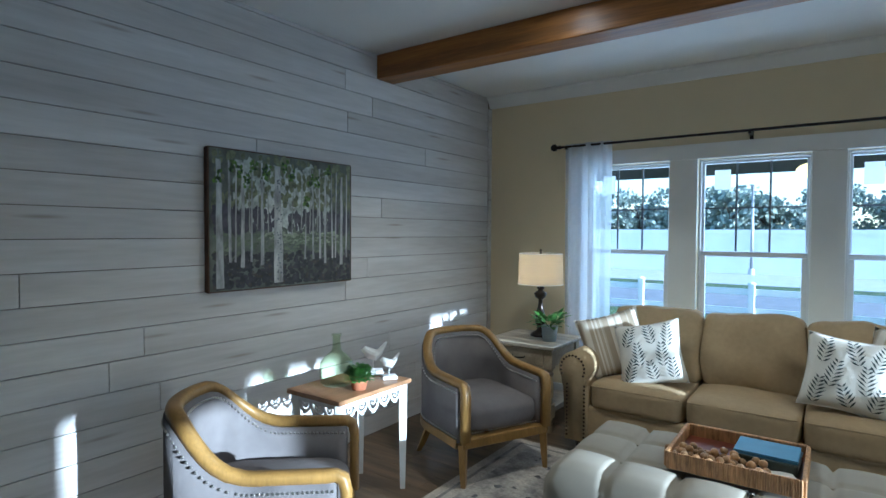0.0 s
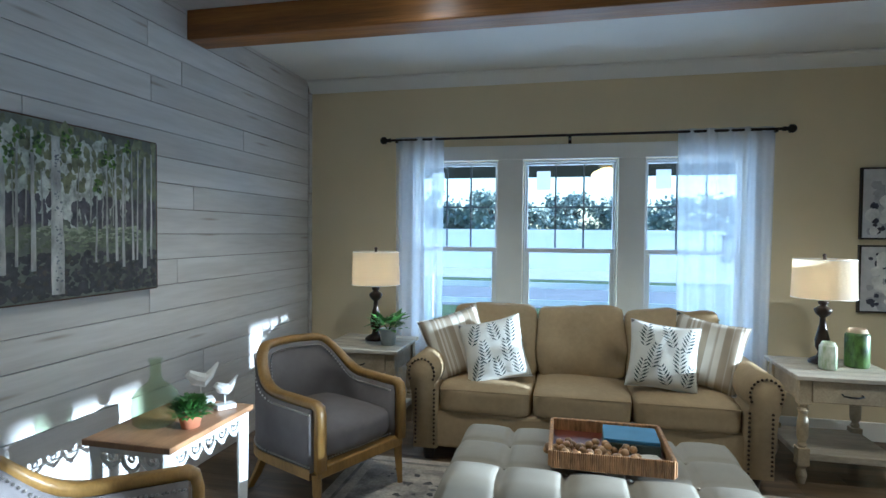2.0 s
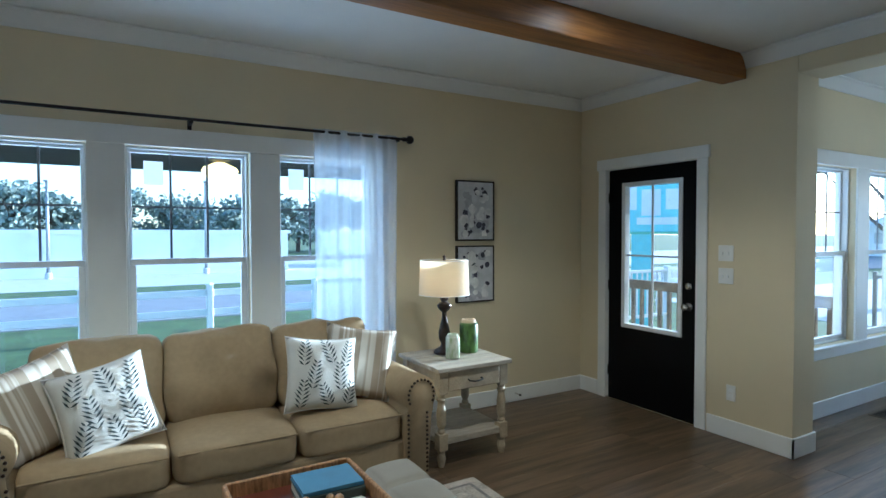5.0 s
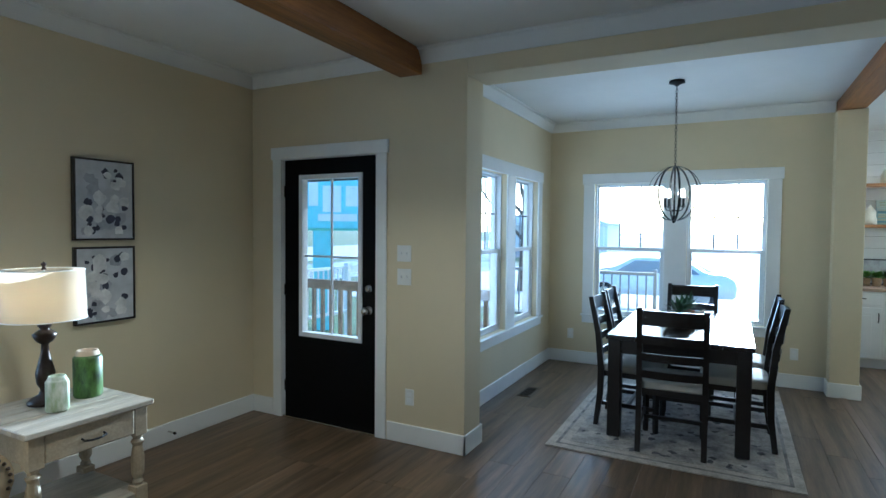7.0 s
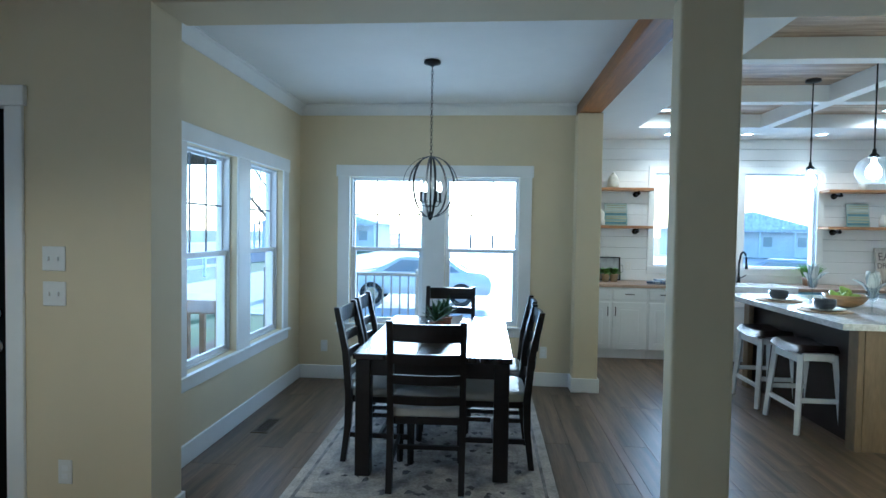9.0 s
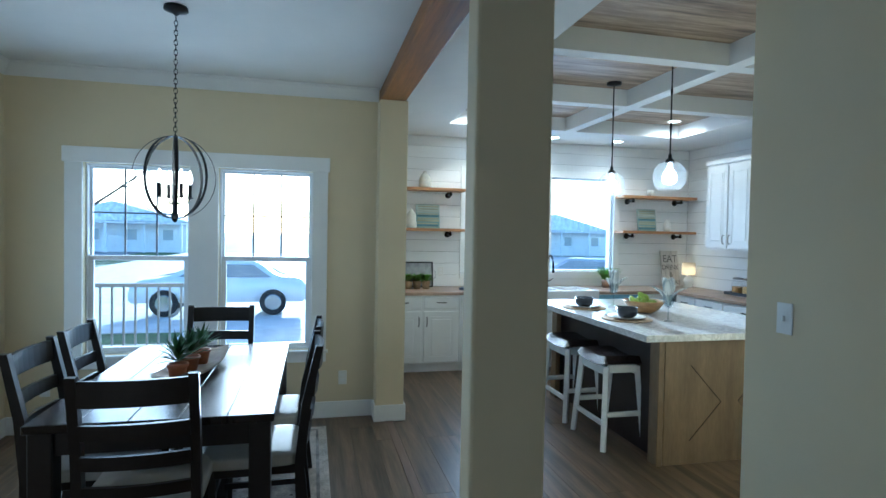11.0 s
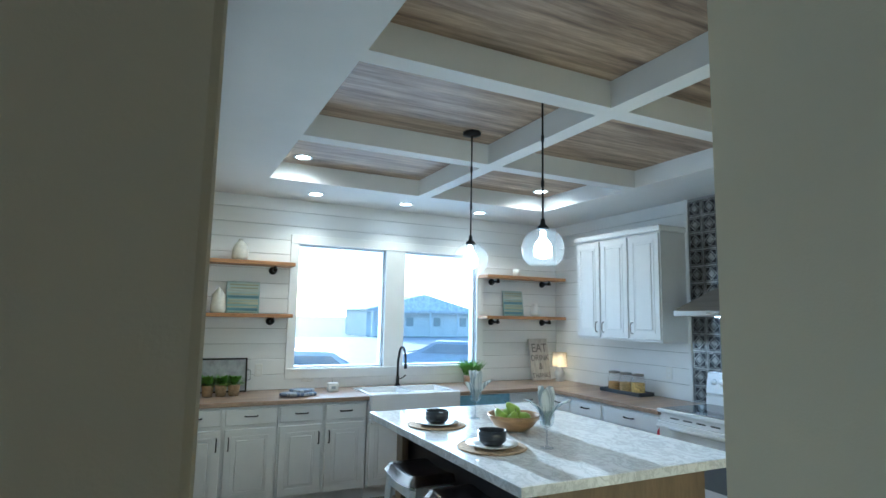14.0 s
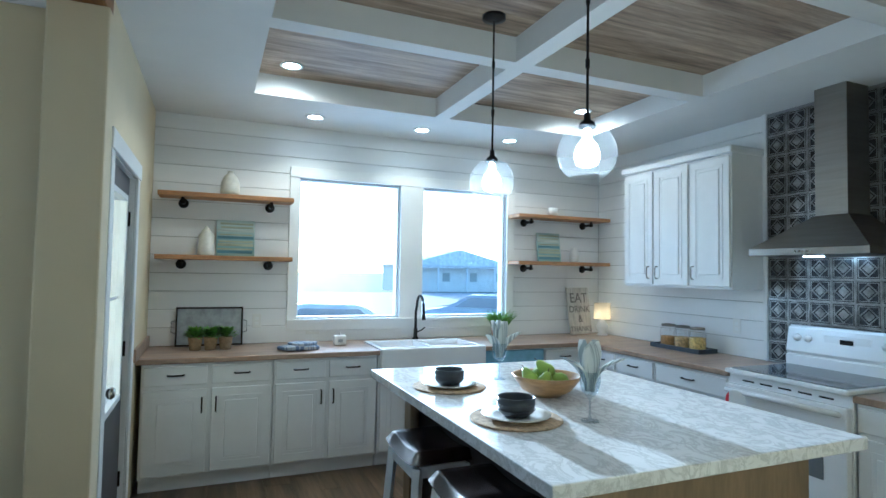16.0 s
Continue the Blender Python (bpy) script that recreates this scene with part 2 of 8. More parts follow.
def prism(outline, z0, z1, m=None, bm=None):
    """An outline of (x, y) pairs drawn up from z0 to z1."""
    bm = bm or bmesh.new()
    m = m or Matrix()
    lo = [bm.verts.new(m @ Vector((x, y, z0))) for x, y in outline]
    hi = [bm.verts.new(m @ Vector((x, y, z1))) for x, y in outline]
    bm.faces.new(lo[::-1])
    bm.faces.new(hi)
    for i in range(len(lo)):
        j = (i + 1) % len(lo)
        bm.faces.new((lo[i], lo[j], hi[j], hi[i]))
    return bm


def blob(cx, cy, cz, r, bm, sub=1, jit=0.0, squash=(1, 1, 1)):
    res = bmesh.ops.create_icosphere(bm, subdivisions=sub, radius=r, matrix=Matrix.LocRotScale((cx, cy, cz), None, squash))
    if jit:
        for v in res["verts"]:
            v.co += Vector((random.uniform(-jit, jit), random.uniform(-jit, jit), random.uniform(-jit, jit)))
    return bm


def leaf(bm, base, way, length, width, up=Vector((0, 0, 1)), bend=0.3):
    """One folded leaf blade of six corners."""
    way = way.normalized()
    side = way.cross(up)
    side = side.normalized() if side.length > 1e-4 else Vector((1, 0, 0))
    nrm = side.cross(way)
    p = [base, base + way * length * 0.4 + side * width / 2 + nrm * 0.03 * length, base + way * length * 0.4 - side * width / 2 + nrm * 0.03 * length, base + way * length * 0.45, base + way * length * (1 - 0.1 * bend) - nrm * bend * length * 0.35]
    v = [bm.verts.new(q) for q in p]
    bm.faces.new((v[0], v[1], v[3]))
    bm.faces.new((v[0], v[3], v[2]))
    bm.faces.new((v[1], v[4], v[3]))
    bm.faces.new((v[3], v[4], v[2]))
    return bm


def walled(name, axis, p0, p1, a0, a1, z0, z1, holes, material, label):
    """A wall slab across axis from p0 to p1, along the other axis from a0 to a1, with holes (a0, a1, z0, z1) right through it."""
    As = sorted({a0, a1, *[h[0] for h in holes], *[h[1] for h in holes]})
    Zs = sorted({z0, z1, *[h[2] for h in holes], *[h[3] for h in holes]})
    solid = {}
    for i in range(len(As) - 1):
        for k in range(len(Zs) - 1):
            ca, cz = (As[i] + As[i + 1]) / 2, (Zs[k] + Zs[k + 1]) / 2
            solid[i, k] = not any(h[0] < ca < h[1] and h[2] < cz < h[3] for h in holes)
    bm = bmesh.new()
    P = (lambda p, a, z: (p, a, z)) if axis == "x" else (lambda p, a, z: (a, p, z))

    def quad(*c):
        bm.faces.new([bm.verts.new(q) for q in c])
    for (i, k), s in solid.items():
        if not s:
            continue
        u0, u1, w0, w1 = As[i], As[i + 1], Zs[k], Zs[k + 1]
        for p in (p0, p1):
            quad(P(p, u0, w0), P(p, u1, w0), P(p, u1, w1), P(p, u0, w1))
        if not solid.get((i - 1, k)):
            quad(P(p0, u0, w0), P(p1, u0, w0), P(p1, u0, w1), P(p0, u0, w1))
        if not solid.get((i + 1, k)):
            quad(P(p0, u1, w0), P(p1, u1, w0), P(p1, u1, w1), P(p0, u1, w1))
        if not solid.get((i, k - 1)):
            quad(P(p0, u0, w0), P(p1, u0, w0), P(p1, u1, w0), P(p0, u1, w0))
        if not solid.get((i, k + 1)):
            quad(P(p0, u0, w1), P(p1, u0, w1), P(p1, u1, w1), P(p0, u1, w1))
    bmesh.ops.remove_doubles(bm, verts=bm.verts, dist=1e-5)
    return tagged(part(name, bm, material), label, "wall", kind="structure")


def structure(name, bm, material, label, category, smooth=False):
    return tagged(part(name, bm, material, smooth=smooth), label, category, kind="structure")


# ---------------------------------------------------------------- shell of the house
WIN_N = [(-1.79, -1.115), (-0.912, -0.188), (0.011, 0.706)]
WIN_D = [(0.834, 1.555), (1.770, 2.510)]
WIN_DN = [(3.71, 4.43), (4.64, 5.36)]
WIN_K = [(-3.025, -2.143), (-1.925, -1.020)]
WZ0, WZ1 = 0.57, 2.03
KZ0, KZ1 = 1.095, 2.295

wall_north = walled("wall_north", "y", NORTH, NORTH + T, WEST - T, DOOR_X + T, 0, CEIL, [(a, b, WZ0, WZ1) for a, b in WIN_N], CREAM, "cream painted wall with three tall windows")
wall_west = walled("wall_west", "x", WEST - T, WEST - 0.012, SOUTH - T, NORTH, 0, CEIL, [], GAP, "accent wall clad in whitewashed shiplap boards")
wall_south = walled("wall_south", "y", SOUTH - 0.13, SOUTH, WEST, 3.06, 0, CEIL, [], CREAM, "plain cream painted partition wall beside the kitchen opening")
wall_door = walled("wall_door", "x", DOOR_X, DOOR_X + T, 2.69, NORTH, 0, CEIL, [(3.395, 4.305, -0.01, 2.05)], CREAM, "cream painted wall with the black front door")
wall_stub = structure("wall_stub", box(DOOR_X + T, 3.10, 2.69, DIN_N + T, 0, CEIL), CREAM, "end of the cream wall beside the dining nook", "wall")
wall_dining_north = walled("wall_dining_north", "y", DIN_N, DIN_N + T, 3.10, DIN_E + T, 0, CEIL, [(a, b, WZ0, WZ1) for a, b in WIN_DN], CREAM, "cream dining wall with a pair of windows")
wall_dining_east = walled("wall_dining_east", "x", DIN_E, DIN_E + T, KIT_N + T, DIN_N, 0, CEIL, [(a, b, WZ0, WZ1) for a, b in WIN_D], CREAM, "cream dining wall with a wide pair of windows")
wall_kitchen_north = walled("wall_kitchen_north", "y", KIT_N, KIT_N + T, DIN_E, KIT_E + T, 0, CEIL, [(5.93, 6.80, -0.01, 2.05)], CREAM, "short kitchen wall with a half-glazed outer door")
wall_kitchen_east = walled("wall_kitchen_east", "x", KIT_E + 0.012, KIT_E + T, KIT_S - T, KIT_N, 0, CEIL, [(a, b, KZ0, KZ1) for a, b in WIN_K], KGAP, "kitchen wall clad in white shiplap with two windows")
wall_kitchen_south = walled("wall_kitchen_south", "y", KIT_S - T, KIT_S - 0.012, 3.06, KIT_E + 0.012, 0, CEIL, [], KGAP, "kitchen range wall clad in white shiplap")
wall_kitchen_west = walled("wall_kitchen_west", "x", 2.93, 3.06, KIT_S - T, SOUTH - 0.13, 0, CEIL, [], CREAM, "plain cream kitchen side wall")
pillar = structure("pillar", box(2.85, 2.965, 0.078, 0.338, 0, 2.52, 0.012, 2), CREAM, "square cream painted pillar at the kitchen opening", "pillar")
column = structure("column", box(5.665, DIN_E, 0.085, 0.315, 0, 2.62, 0.008, 2), CREAM, "cream painted half column under the wooden beam", "column")
header = structure("header", box(DOOR_X, 3.14, SOUTH, 2.69, 2.52, CEIL, 0.006), CREAM, "cream painted dropped header over the wide openings", "header")

# ceiling: one sheet with the tray of the kitchen let into it
CX = [3.36, 4.47, 4.59, 5.74, 5.86, 7.00]
CY = [-3.40, -2.06, -1.94, -0.58]
TOP = 2.885
cb = bmesh.new()
for a in ((WEST - T, KIT_E + T, CY[3], NORTH + T), (WEST - T, CX[0], KIT_S - T, CY[3]), (CX[5], KIT_E + T, KIT_S - T, CY[3]), (CX[0], CX[5], KIT_S - T, CY[0])):
    box(a[0], a[1], a[2], a[3], CEIL, CEIL + 0.25, bm=cb)
for a in ((CX[1], CX[2], CY[0], CY[3]), (CX[3], CX[4], CY[0], CY[3]), (CX[0], CX[1], CY[1], CY[2]), (CX[2], CX[3], CY[1], CY[2]), (CX[4], CX[5], CY[1], CY[2])):
    box(a[0], a[1], a[2], a[3], CEIL, TOP + 0.05, bm=cb)
structure("ceiling", cb, CEILING, "off-white painted ceiling with a coffered kitchen tray", "ceiling")
cb = bmesh.new()
for i in (0, 2, 4):
    for k in (0, 2):
        # boards in each coffer, side by side
        n = 5
        for q in range(n):
            x0, x1 = CX[i] + (CX[i + 1] - CX[i]) * q / n, CX[i] + (CX[i + 1] - CX[i]) * (q + 1) / n
            box(x0 + 0.001, x1 - 0.001, CY[k], CY[k + 1], TOP, TOP + 0.02, bm=cb)
structure("ceiling_panels", cb, PANEL, "weathered brown plank panels in the ceiling coffers", "ceiling")
structure("roof", box(WEST - 0.6, KIT_E + 0.5, KIT_S - 0.5, NORTH + 0.2, CEIL + 0.28, CEIL + 0.4), WHITE, "flat roof deck over the rooms", "roof")

# crown moulding, cut as a slanted board along the tops of the walls
crown_bm = bmesh.new()


def crown(x0, y0, x1, y1, nx, ny):
    """A run of crown from one plan point to the other; nx, ny point into the room."""
    d, h = 0.075, 0.10
    prof = ((0.0, CEIL - h), (0.012, CEIL - h), (0.02, CEIL - h + 0.02), (d - 0.02, CEIL - 0.02), (d, CEIL - 0.012), (d, CEIL), (0.0, CEIL))
    a = [crown_bm.verts.new((x0 + nx * p, y0 + ny * p, z - 0.002)) for p, z in prof]
    b = [crown_bm.verts.new((x1 + nx * p, y1 + ny * p, z - 0.002)) for p, z in prof]
    for i in range(len(prof)):
        j = (i + 1) % len(prof)
        crown_bm.faces.new((a[i], a[j], b[j], b[i]))
    crown_bm.faces.new(a)
    crown_bm.faces.new(b[::-1])


crown(WEST, NORTH, DOOR_X, NORTH, 0, -1)
crown(DOOR_X, SOUTH, DOOR_X, NORTH, -1, 0)
crown(WEST, SOUTH, DOOR_X, SOUTH, 0, 1)
crown(3.10, DIN_N, DIN_E, DIN_N, 0, -1)
crown(DIN_E, 0.31, DIN_E, DIN_N, -1, 0)
structure("crown_moulding", crown_bm, CEILING, "white painted crown moulding under the ceiling", "moulding")

base_bm = bmesh.new()
for a in ((WEST, DOOR_X, NORTH - 0.016, NORTH), (DOOR_X - 0.016, DOOR_X, 4.40, NORTH - 0.016), (DOOR_X - 0.016, DOOR_X, 2.674, 3.30), (DOOR_X - 0.016, 3.116, 2.674, 2.69), (3.10, 3.116, 2.69, DIN_N), (3.116, DIN_E, DIN_N - 0.016, DIN_N), (DIN_E - 0.016, DIN_E, 0.331, DIN_N - 0.016),
          (5.649, DIN_E, 0.315, 0.331), (5.649, 5.665, 0.069, 0.315), (5.665, DIN_E - 0.06, 0.069, 0.085), (2.834, 2.981, 0.338, 0.354), (2.834, 2.85, 0.062, 0.338), (2.85, 2.981, 0.062, 0.078), (2.965, 2.981, 0.078, 0.338), (WEST, 3.06, SOUTH, SOUTH + 0.016)):
    box(a[0], a[1], a[2], a[3], 0, 0.135, 0.004, 1, bm=base_bm)
structure("baseboard", base_bm, WHITE, "tall white painted baseboard", "baseboard")
structure("corner_trim", box(WEST - 0.002, WEST + 0.018, NORTH - 0.045, NORTH - 0.001, 0, CEIL - 0.10, 0.003), WASH, "pale corner board at the end of the shiplap", "trim")

# floor: underlay sheet, planks come last
structure("floor", box(WEST - T, KIT_E + T, KIT_S - T, NORTH + T, -0.12, -0.006), FLOORGAP, "brown wood-look plank floor", "floor")


# ---------------------------------------------------------------- windows and doors
def sash_window(name, axis, face, out, a0, a1, z0, z1, grid, label, rail=1.31):
    """A double-hung white window set in its hole: frame, two sashes, panes, bars. face: the inner wall plane; out: +1 or -1 away from the room."""
    top = thing(name, Matrix(), label, "window")
    tagged(top, kind="structure")

    def bar(nm, u0, u1, w0, w1, d0, d1, mat=VINYL, parent=top, bev=0.003):
        p0, p1 = sorted((face + out * d0, face + out * d1))
        b = box(p0, p1, u0, u1, w0, w1, bev) if axis == "x" else box(u0, u1, p0, p1, w0, w1, bev)
        return part(nm, b, mat, parent)
    f = 0.014
    bar("window_frame", a0, a1, z0, z0 + f, 0.05, 0.15)
    bar("window_frame", a0, a1, z1 - f, z1, 0.05, 0.15)
    bar("window_frame", a0, a0 + f, z0 + f, z1 - f, 0.05, 0.15)
    bar("window_frame", a1 - f, a1, z0 + f, z1 - f, 0.05, 0.15)
    u0, u1 = a0 + f, a1 - f
    for nm, w0, w1, d, s in (("lower_sash", z0 + f, rail + 0.02, 0.065, 0.036), ("upper_sash", rail - 0.02, z1 - f, 0.10, 0.018)):
        bar(nm, u0, u1, w0, w0 + s, d, d + 0.03)
        bar(nm, u0, u1, w1 - s, w1, d, d + 0.03)
        bar(nm, u0, u0 + s, w0 + s, w1 - s, d, d + 0.03)
        bar(nm, u1 - s, u1, w0 + s, w1 - s, d, d + 0.03)
        g = bar("pane", u0 + s, u1 - s, w0 + s, w1 - s, d + 0.012, d + 0.016, GLASS, bev=0)
        g.visible_shadow = False
    if grid:
        w0, w1 = rail + 0.01, z1 - f - s
        for k in (1, 2):
            u = u0 + s + (u1 - u0 - 2 * s) * k / 3
            bar("glazing_bar", u - 0.007, u + 0.007, w0, w1, 0.104, 0.111, GRILLE, bev=0)
        bar("glazing_bar", u0 + s, u1 - s, (w0 + w1) / 2 - 0.006, (w0 + w1) / 2 + 0.006, 0.1045, 0.1105, GRILLE, bev=0)
    return top


def casing(name, axis, face, out, holes, z0, z1, label, head=0.115, side=0.12, ears=0.015):
    """White boards round a row of windows: head, sill, apron, sides, mullions."""
    bm = bmesh.new()
    lo, hi = min(h[0] for h in holes) - side, max(h[1] for h in holes) + side

    def bar(u0, u1, w0, w1, thick):
        p0, p1 = sorted((face, face - out * thick))
        box(p0, p1, u0, u1, w0, w1, 0.003, bm=bm) if axis == "x" else box(u0, u1, p0, p1, w0, w1, 0.003, bm=bm)
    bar(lo - ears, hi + ears, z1, z1 + head, 0.024)
    bar(lo, hi, z0 - 0.10, z0 - 0.022, 0.018)
    bar(lo - ears, hi + ears, z0 - 0.022, z0, 0.04)
    edges = [lo] + [v for h in sorted(holes) for v in h] + [hi]
    for k in range(0, len(edges), 2):
        bar(edges[k], edges[k + 1], z0, z1, 0.018)
    return structure(name, bm, WHITE, label, "window trim")


casing("window_trim_1", "y", NORTH, 1, WIN_N, WZ0, WZ1, "white board casing round the triple window")
for i, (a, b) in enumerate(WIN_N):
    sash_window("window_%d" % (i + 1), "y", NORTH, 1, a, b, WZ0, WZ1, True, "white double-hung window with glazing bars above")
casing("window_trim_2", "x", DIN_E, 1, WIN_D, WZ0, WZ1, "white board casing round the dining windows")
for i, (a, b) in enumerate(WIN_D):
    sash_window("window_%d" % (i + 4), "x", DIN_E, 1, a, b, WZ0, WZ1, True, "white double-hung dining window with glazing bars above")
casing("window_trim_3", "y", DIN_N, 1, WIN_DN, WZ0, WZ1, "white board casing round the side windows of the nook")
for i, (a, b) in enumerate(WIN_DN):
    sash_window("window_%d" % (i + 6), "y", DIN_N, 1, a, b, WZ0, WZ1, True, "white double-hung side window of the dining nook")
casing("window_trim_4", "x", KIT_E, 1, WIN_K, KZ0, KZ1, "white board casing round the kitchen windows", head=0.09, side=0.085, ears=0.0)
for i, (a, b) in enumerate(WIN_K):
    w = thing("window_%d" % (i + 8), Matrix(), "fixed white kitchen window over the counter", "window")
    tagged(w, kind="structure")
    f = 0.014
    for u0, u1, w0, w1 in ((a, b, KZ0, KZ0 + f), (a, b, KZ1 - f, KZ1), (a, a + f, KZ0 + f, KZ1 - f), (b - f, b, KZ0 + f, KZ1 - f)):
        part("window_frame", box(KIT_E + 0.05, KIT_E + 0.14, u0, u1, w0, w1, 0.003), VINYL, w)
    g = part("pane", box(KIT_E + 0.09, KIT_E + 0.095, a + f, b - f, KZ0 + f, KZ1 - f), GLASS, w)
    g.visible_shadow = False


def door_casing(name, axis, face, out, a0, a1, z1, label):
    bm = bmesh.new()

    def bar(u0, u1, w0, w1, thick):
        p0, p1 = sorted((face, face - out * thick))
        box(p0, p1, u0, u1, w0, w1, 0.003, bm=bm) if axis == "x" else box(u0, u1, p0, p1, w0, w1, 0.003, bm=bm)
    bar(a0 - 0.085, a0 + 0.004, 0, z1, 0.018)
    bar(a1 - 0.004, a1 + 0.085, 0, z1, 0.018)
    bar(a0 - 0.10, a1 + 0.10, z1, z1 + 0.095, 0.024)
    return structure(name, bm, WHITE, label, "door trim")


def glazed_door(name, axis, face, out, a0, a1, z1, g, knob_side, label, body=BLACKDOOR):
    """A door with a tall glazed light g = (a0, a1, z0, z1) in a white surround, knob, deadbolt and hinges."""
    top = tagged(thing(name, Matrix(), label, "door"), kind="structure")

    def bar(nm, u0, u1, w0, w1, d0, d1, mat, parent=top, bev=0.003, lab=""):
        p0, p1 = sorted((face + out * d0, face + out * d1))
        b = box(p0, p1, u0, u1, w0, w1, bev) if axis == "x" else box(u0, u1, p0, p1, w0, w1, bev)
        return part(nm, b, mat, parent, lab)
    u0, u1 = a0 + 0.004, a1 - 0.004
    for q in ((u0, u1, 0.012, g[2]), (u0, u1, g[3], z1 - 0.004), (u0, g[0], g[2], g[3]), (g[1], u1, g[2], g[3])):
        bar("door_leaf", *q, 0.03, 0.075, body, bev=0)
    s = 0.035
    for q in ((g[0], g[1], g[2], g[2] + s), (g[0], g[1], g[3] - s, g[3]), (g[0], g[0] + s, g[2] + s, g[3] - s), (g[1] - s, g[1], g[2] + s, g[3] - s)):
        bar("light_frame", *q, 0.018, 0.085, VINYL, lab="white light frame")
    p = bar("pane", g[0] + s, g[1] - s, g[2] + s, g[3] - s, 0.05, 0.055, GLASS, bev=0)
    p.visible_shadow = False
    cx, cz = (g[0] + g[1]) / 2, (g[2] + g[3]) / 2
    bar("glazing_bar", cx - 0.008, cx + 0.008, g[2] + s, g[3] - s, 0.046, 0.058, VINYL, bev=0)
    bar("glazing_bar", g[0] + s, g[1] - s, cz - 0.008, cz + 0.008, 0.0465, 0.0575, VINYL, bev=0)
    ku = u0 + 0.085 if knob_side < 0 else u1 - 0.085
    rot = Euler((0, radians(-90 * out), 0)) if axis == "x" else Euler((radians(90 * out), 0, 0))
    for z, prof in ((0.91, ((0.0, 0), (0.033, 0), (0.033, 0.008), (0.014, 0.012), (0.012, 0.035), (0.027, 0.045), (0.03, 0.06), (0.02, 0.074), (0, 0.076))), (1.07, ((0, 0), (0.03, 0), (0.03, 0.012), (0.02, 0.02), (0, 0.021)))):
        at = (face + out * 0.03, ku, z) if axis == "x" else (ku, face + out * 0.03, z)
        part("door_handle" if z < 1 else "deadbolt", turned(prof, 20, at=at, rot=rot), CHROME, top, "brushed nickel", True)
    hu = u1 if knob_side < 0 else u0
    for z in (0.25, 1.02, 1.8):
        bar("hinge", hu - 0.008, hu + 0.008, z - 0.045, z + 0.045, 0.018, 0.032, BLACK)
    bar("jamb", a0, a0 + 0.004, 0, z1, 0.0, T, WHITE)
    bar("jamb", a1 - 0.004, a1, 0, z1, 0.0, T, WHITE)
    bar("jamb", a0, a1, z1 - 0.004, z1, 0.0, T, WHITE)
    bar("threshold", a0, a1, -0.004, 0.012, -0.01, T, CHROME)
    return top


door_casing("door_trim_1", "x", DOOR_X, 1, 3.395, 4.305, 2.05, "white casing round the front door")
glazed_door("door_1", "x", DOOR_X, 1, 3.395, 4.305, 2.05, (3.545, 4.15, 0.66, 1.925), -1, "closed black front door with a tall glazed light")
door_casing("door_trim_2", "y", KIT_N, 1, 5.93, 6.80, 2.05, "white casing round the kitchen door")
glazed_door("door_2", "y", KIT_N, 1, 5.93, 6.80, 2.05, (6.05, 6.68, 0.74, 1.93), -1, "closed dark kitchen door with a glazed upper half", node_mat("grey_door_paint", (0.06, 0.055, 0.06), 0.4, var=0.1))

# beams
structure("beam_living", box(WEST + 0.0, DOOR_X, 3.03, 3.21, 2.562, CEIL - 0.001, 0.008, 2), BEAM, "dark red-brown stained wooden ceiling beam", "beam")
structure("beam_dining", box(3.14, DIN_E, 0.10, 0.30, 2.622, CEIL - 0.001, 0.008, 2), BEAM, "brown stained wooden beam over the kitchen opening", "beam")

# ---------------------------------------------------------------- outdoors
GRASS = node_mat("lawn", (0.075, 0.12, 0.03), 0.9, var=0.25, scale=1.5, bump=0.6, bump_scale=60, fine=0.25)
ASPHALT = node_mat("pale_asphalt", (0.24, 0.245, 0.26), 0.85, var=0.08, scale=2, bump=0.3, bump_scale=200, fine=0.1)
CONCRETE = node_mat("concrete", (0.52, 0.52, 0.51), 0.85, var=0.08, scale=2.5, bump=0.3, bump_scale=120)
# leaf colour paled towards grey: distance haze mixed into the paint
HAZED_LEAVES = node_mat("hazed_tree_leaves", (0.27, 0.32, 0.29), 0.8, var=0.2, scale=1.2, rand=0.1)
BARK = node_mat("bark", (0.13, 0.10, 0.075), 0.9, var=0.25, scale=8, bump=0.5, bump_scale=40)
DECK = node_mat("deck_wood", (0.30, 0.20, 0.12), 0.7, var=0.2, scale=3, bump=0.3, bump_scale=30, stretch=(4, 1, 1))
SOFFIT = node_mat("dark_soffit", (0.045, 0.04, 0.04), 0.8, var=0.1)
TEAL = node_mat("teal_sign_paint", (0.33, 0.68, 0.72), 0.5, var=0.05)
SIDING = node_mat("pale_siding", (0.84, 0.85, 0.86), 0.6, var=0.04, scale=1)
# shingle colour raised near white so the roof looks washed out by glare
ROOFING = node_mat("glare_paled_shingle", (0.80, 0.80, 0.80), 0.85, var=0.15, scale=3, bump=0.3, bump_scale=30)
# silver body whitened to carry the glare of the bright view
CARPAINT = node_mat("glare_paled_silver_paint", (0.88, 0.88, 0.88), 0.4, 0.0, var=0.03, coat=0.6)
TYRE = node_mat("tyre_rubber", (0.02, 0.02, 0.02), 0.85, var=0.1)
# side glass lightened to mid grey, glare painted in
PALED_CARGLASS = node_mat("glare_paled_car_glass", (0.34, 0.36, 0.38), 0.06, var=0.02)

GALV = node_mat("galvanised_steel", (0.38, 0.39, 0.40), 0.5, 0.7, var=0.15, scale=14)

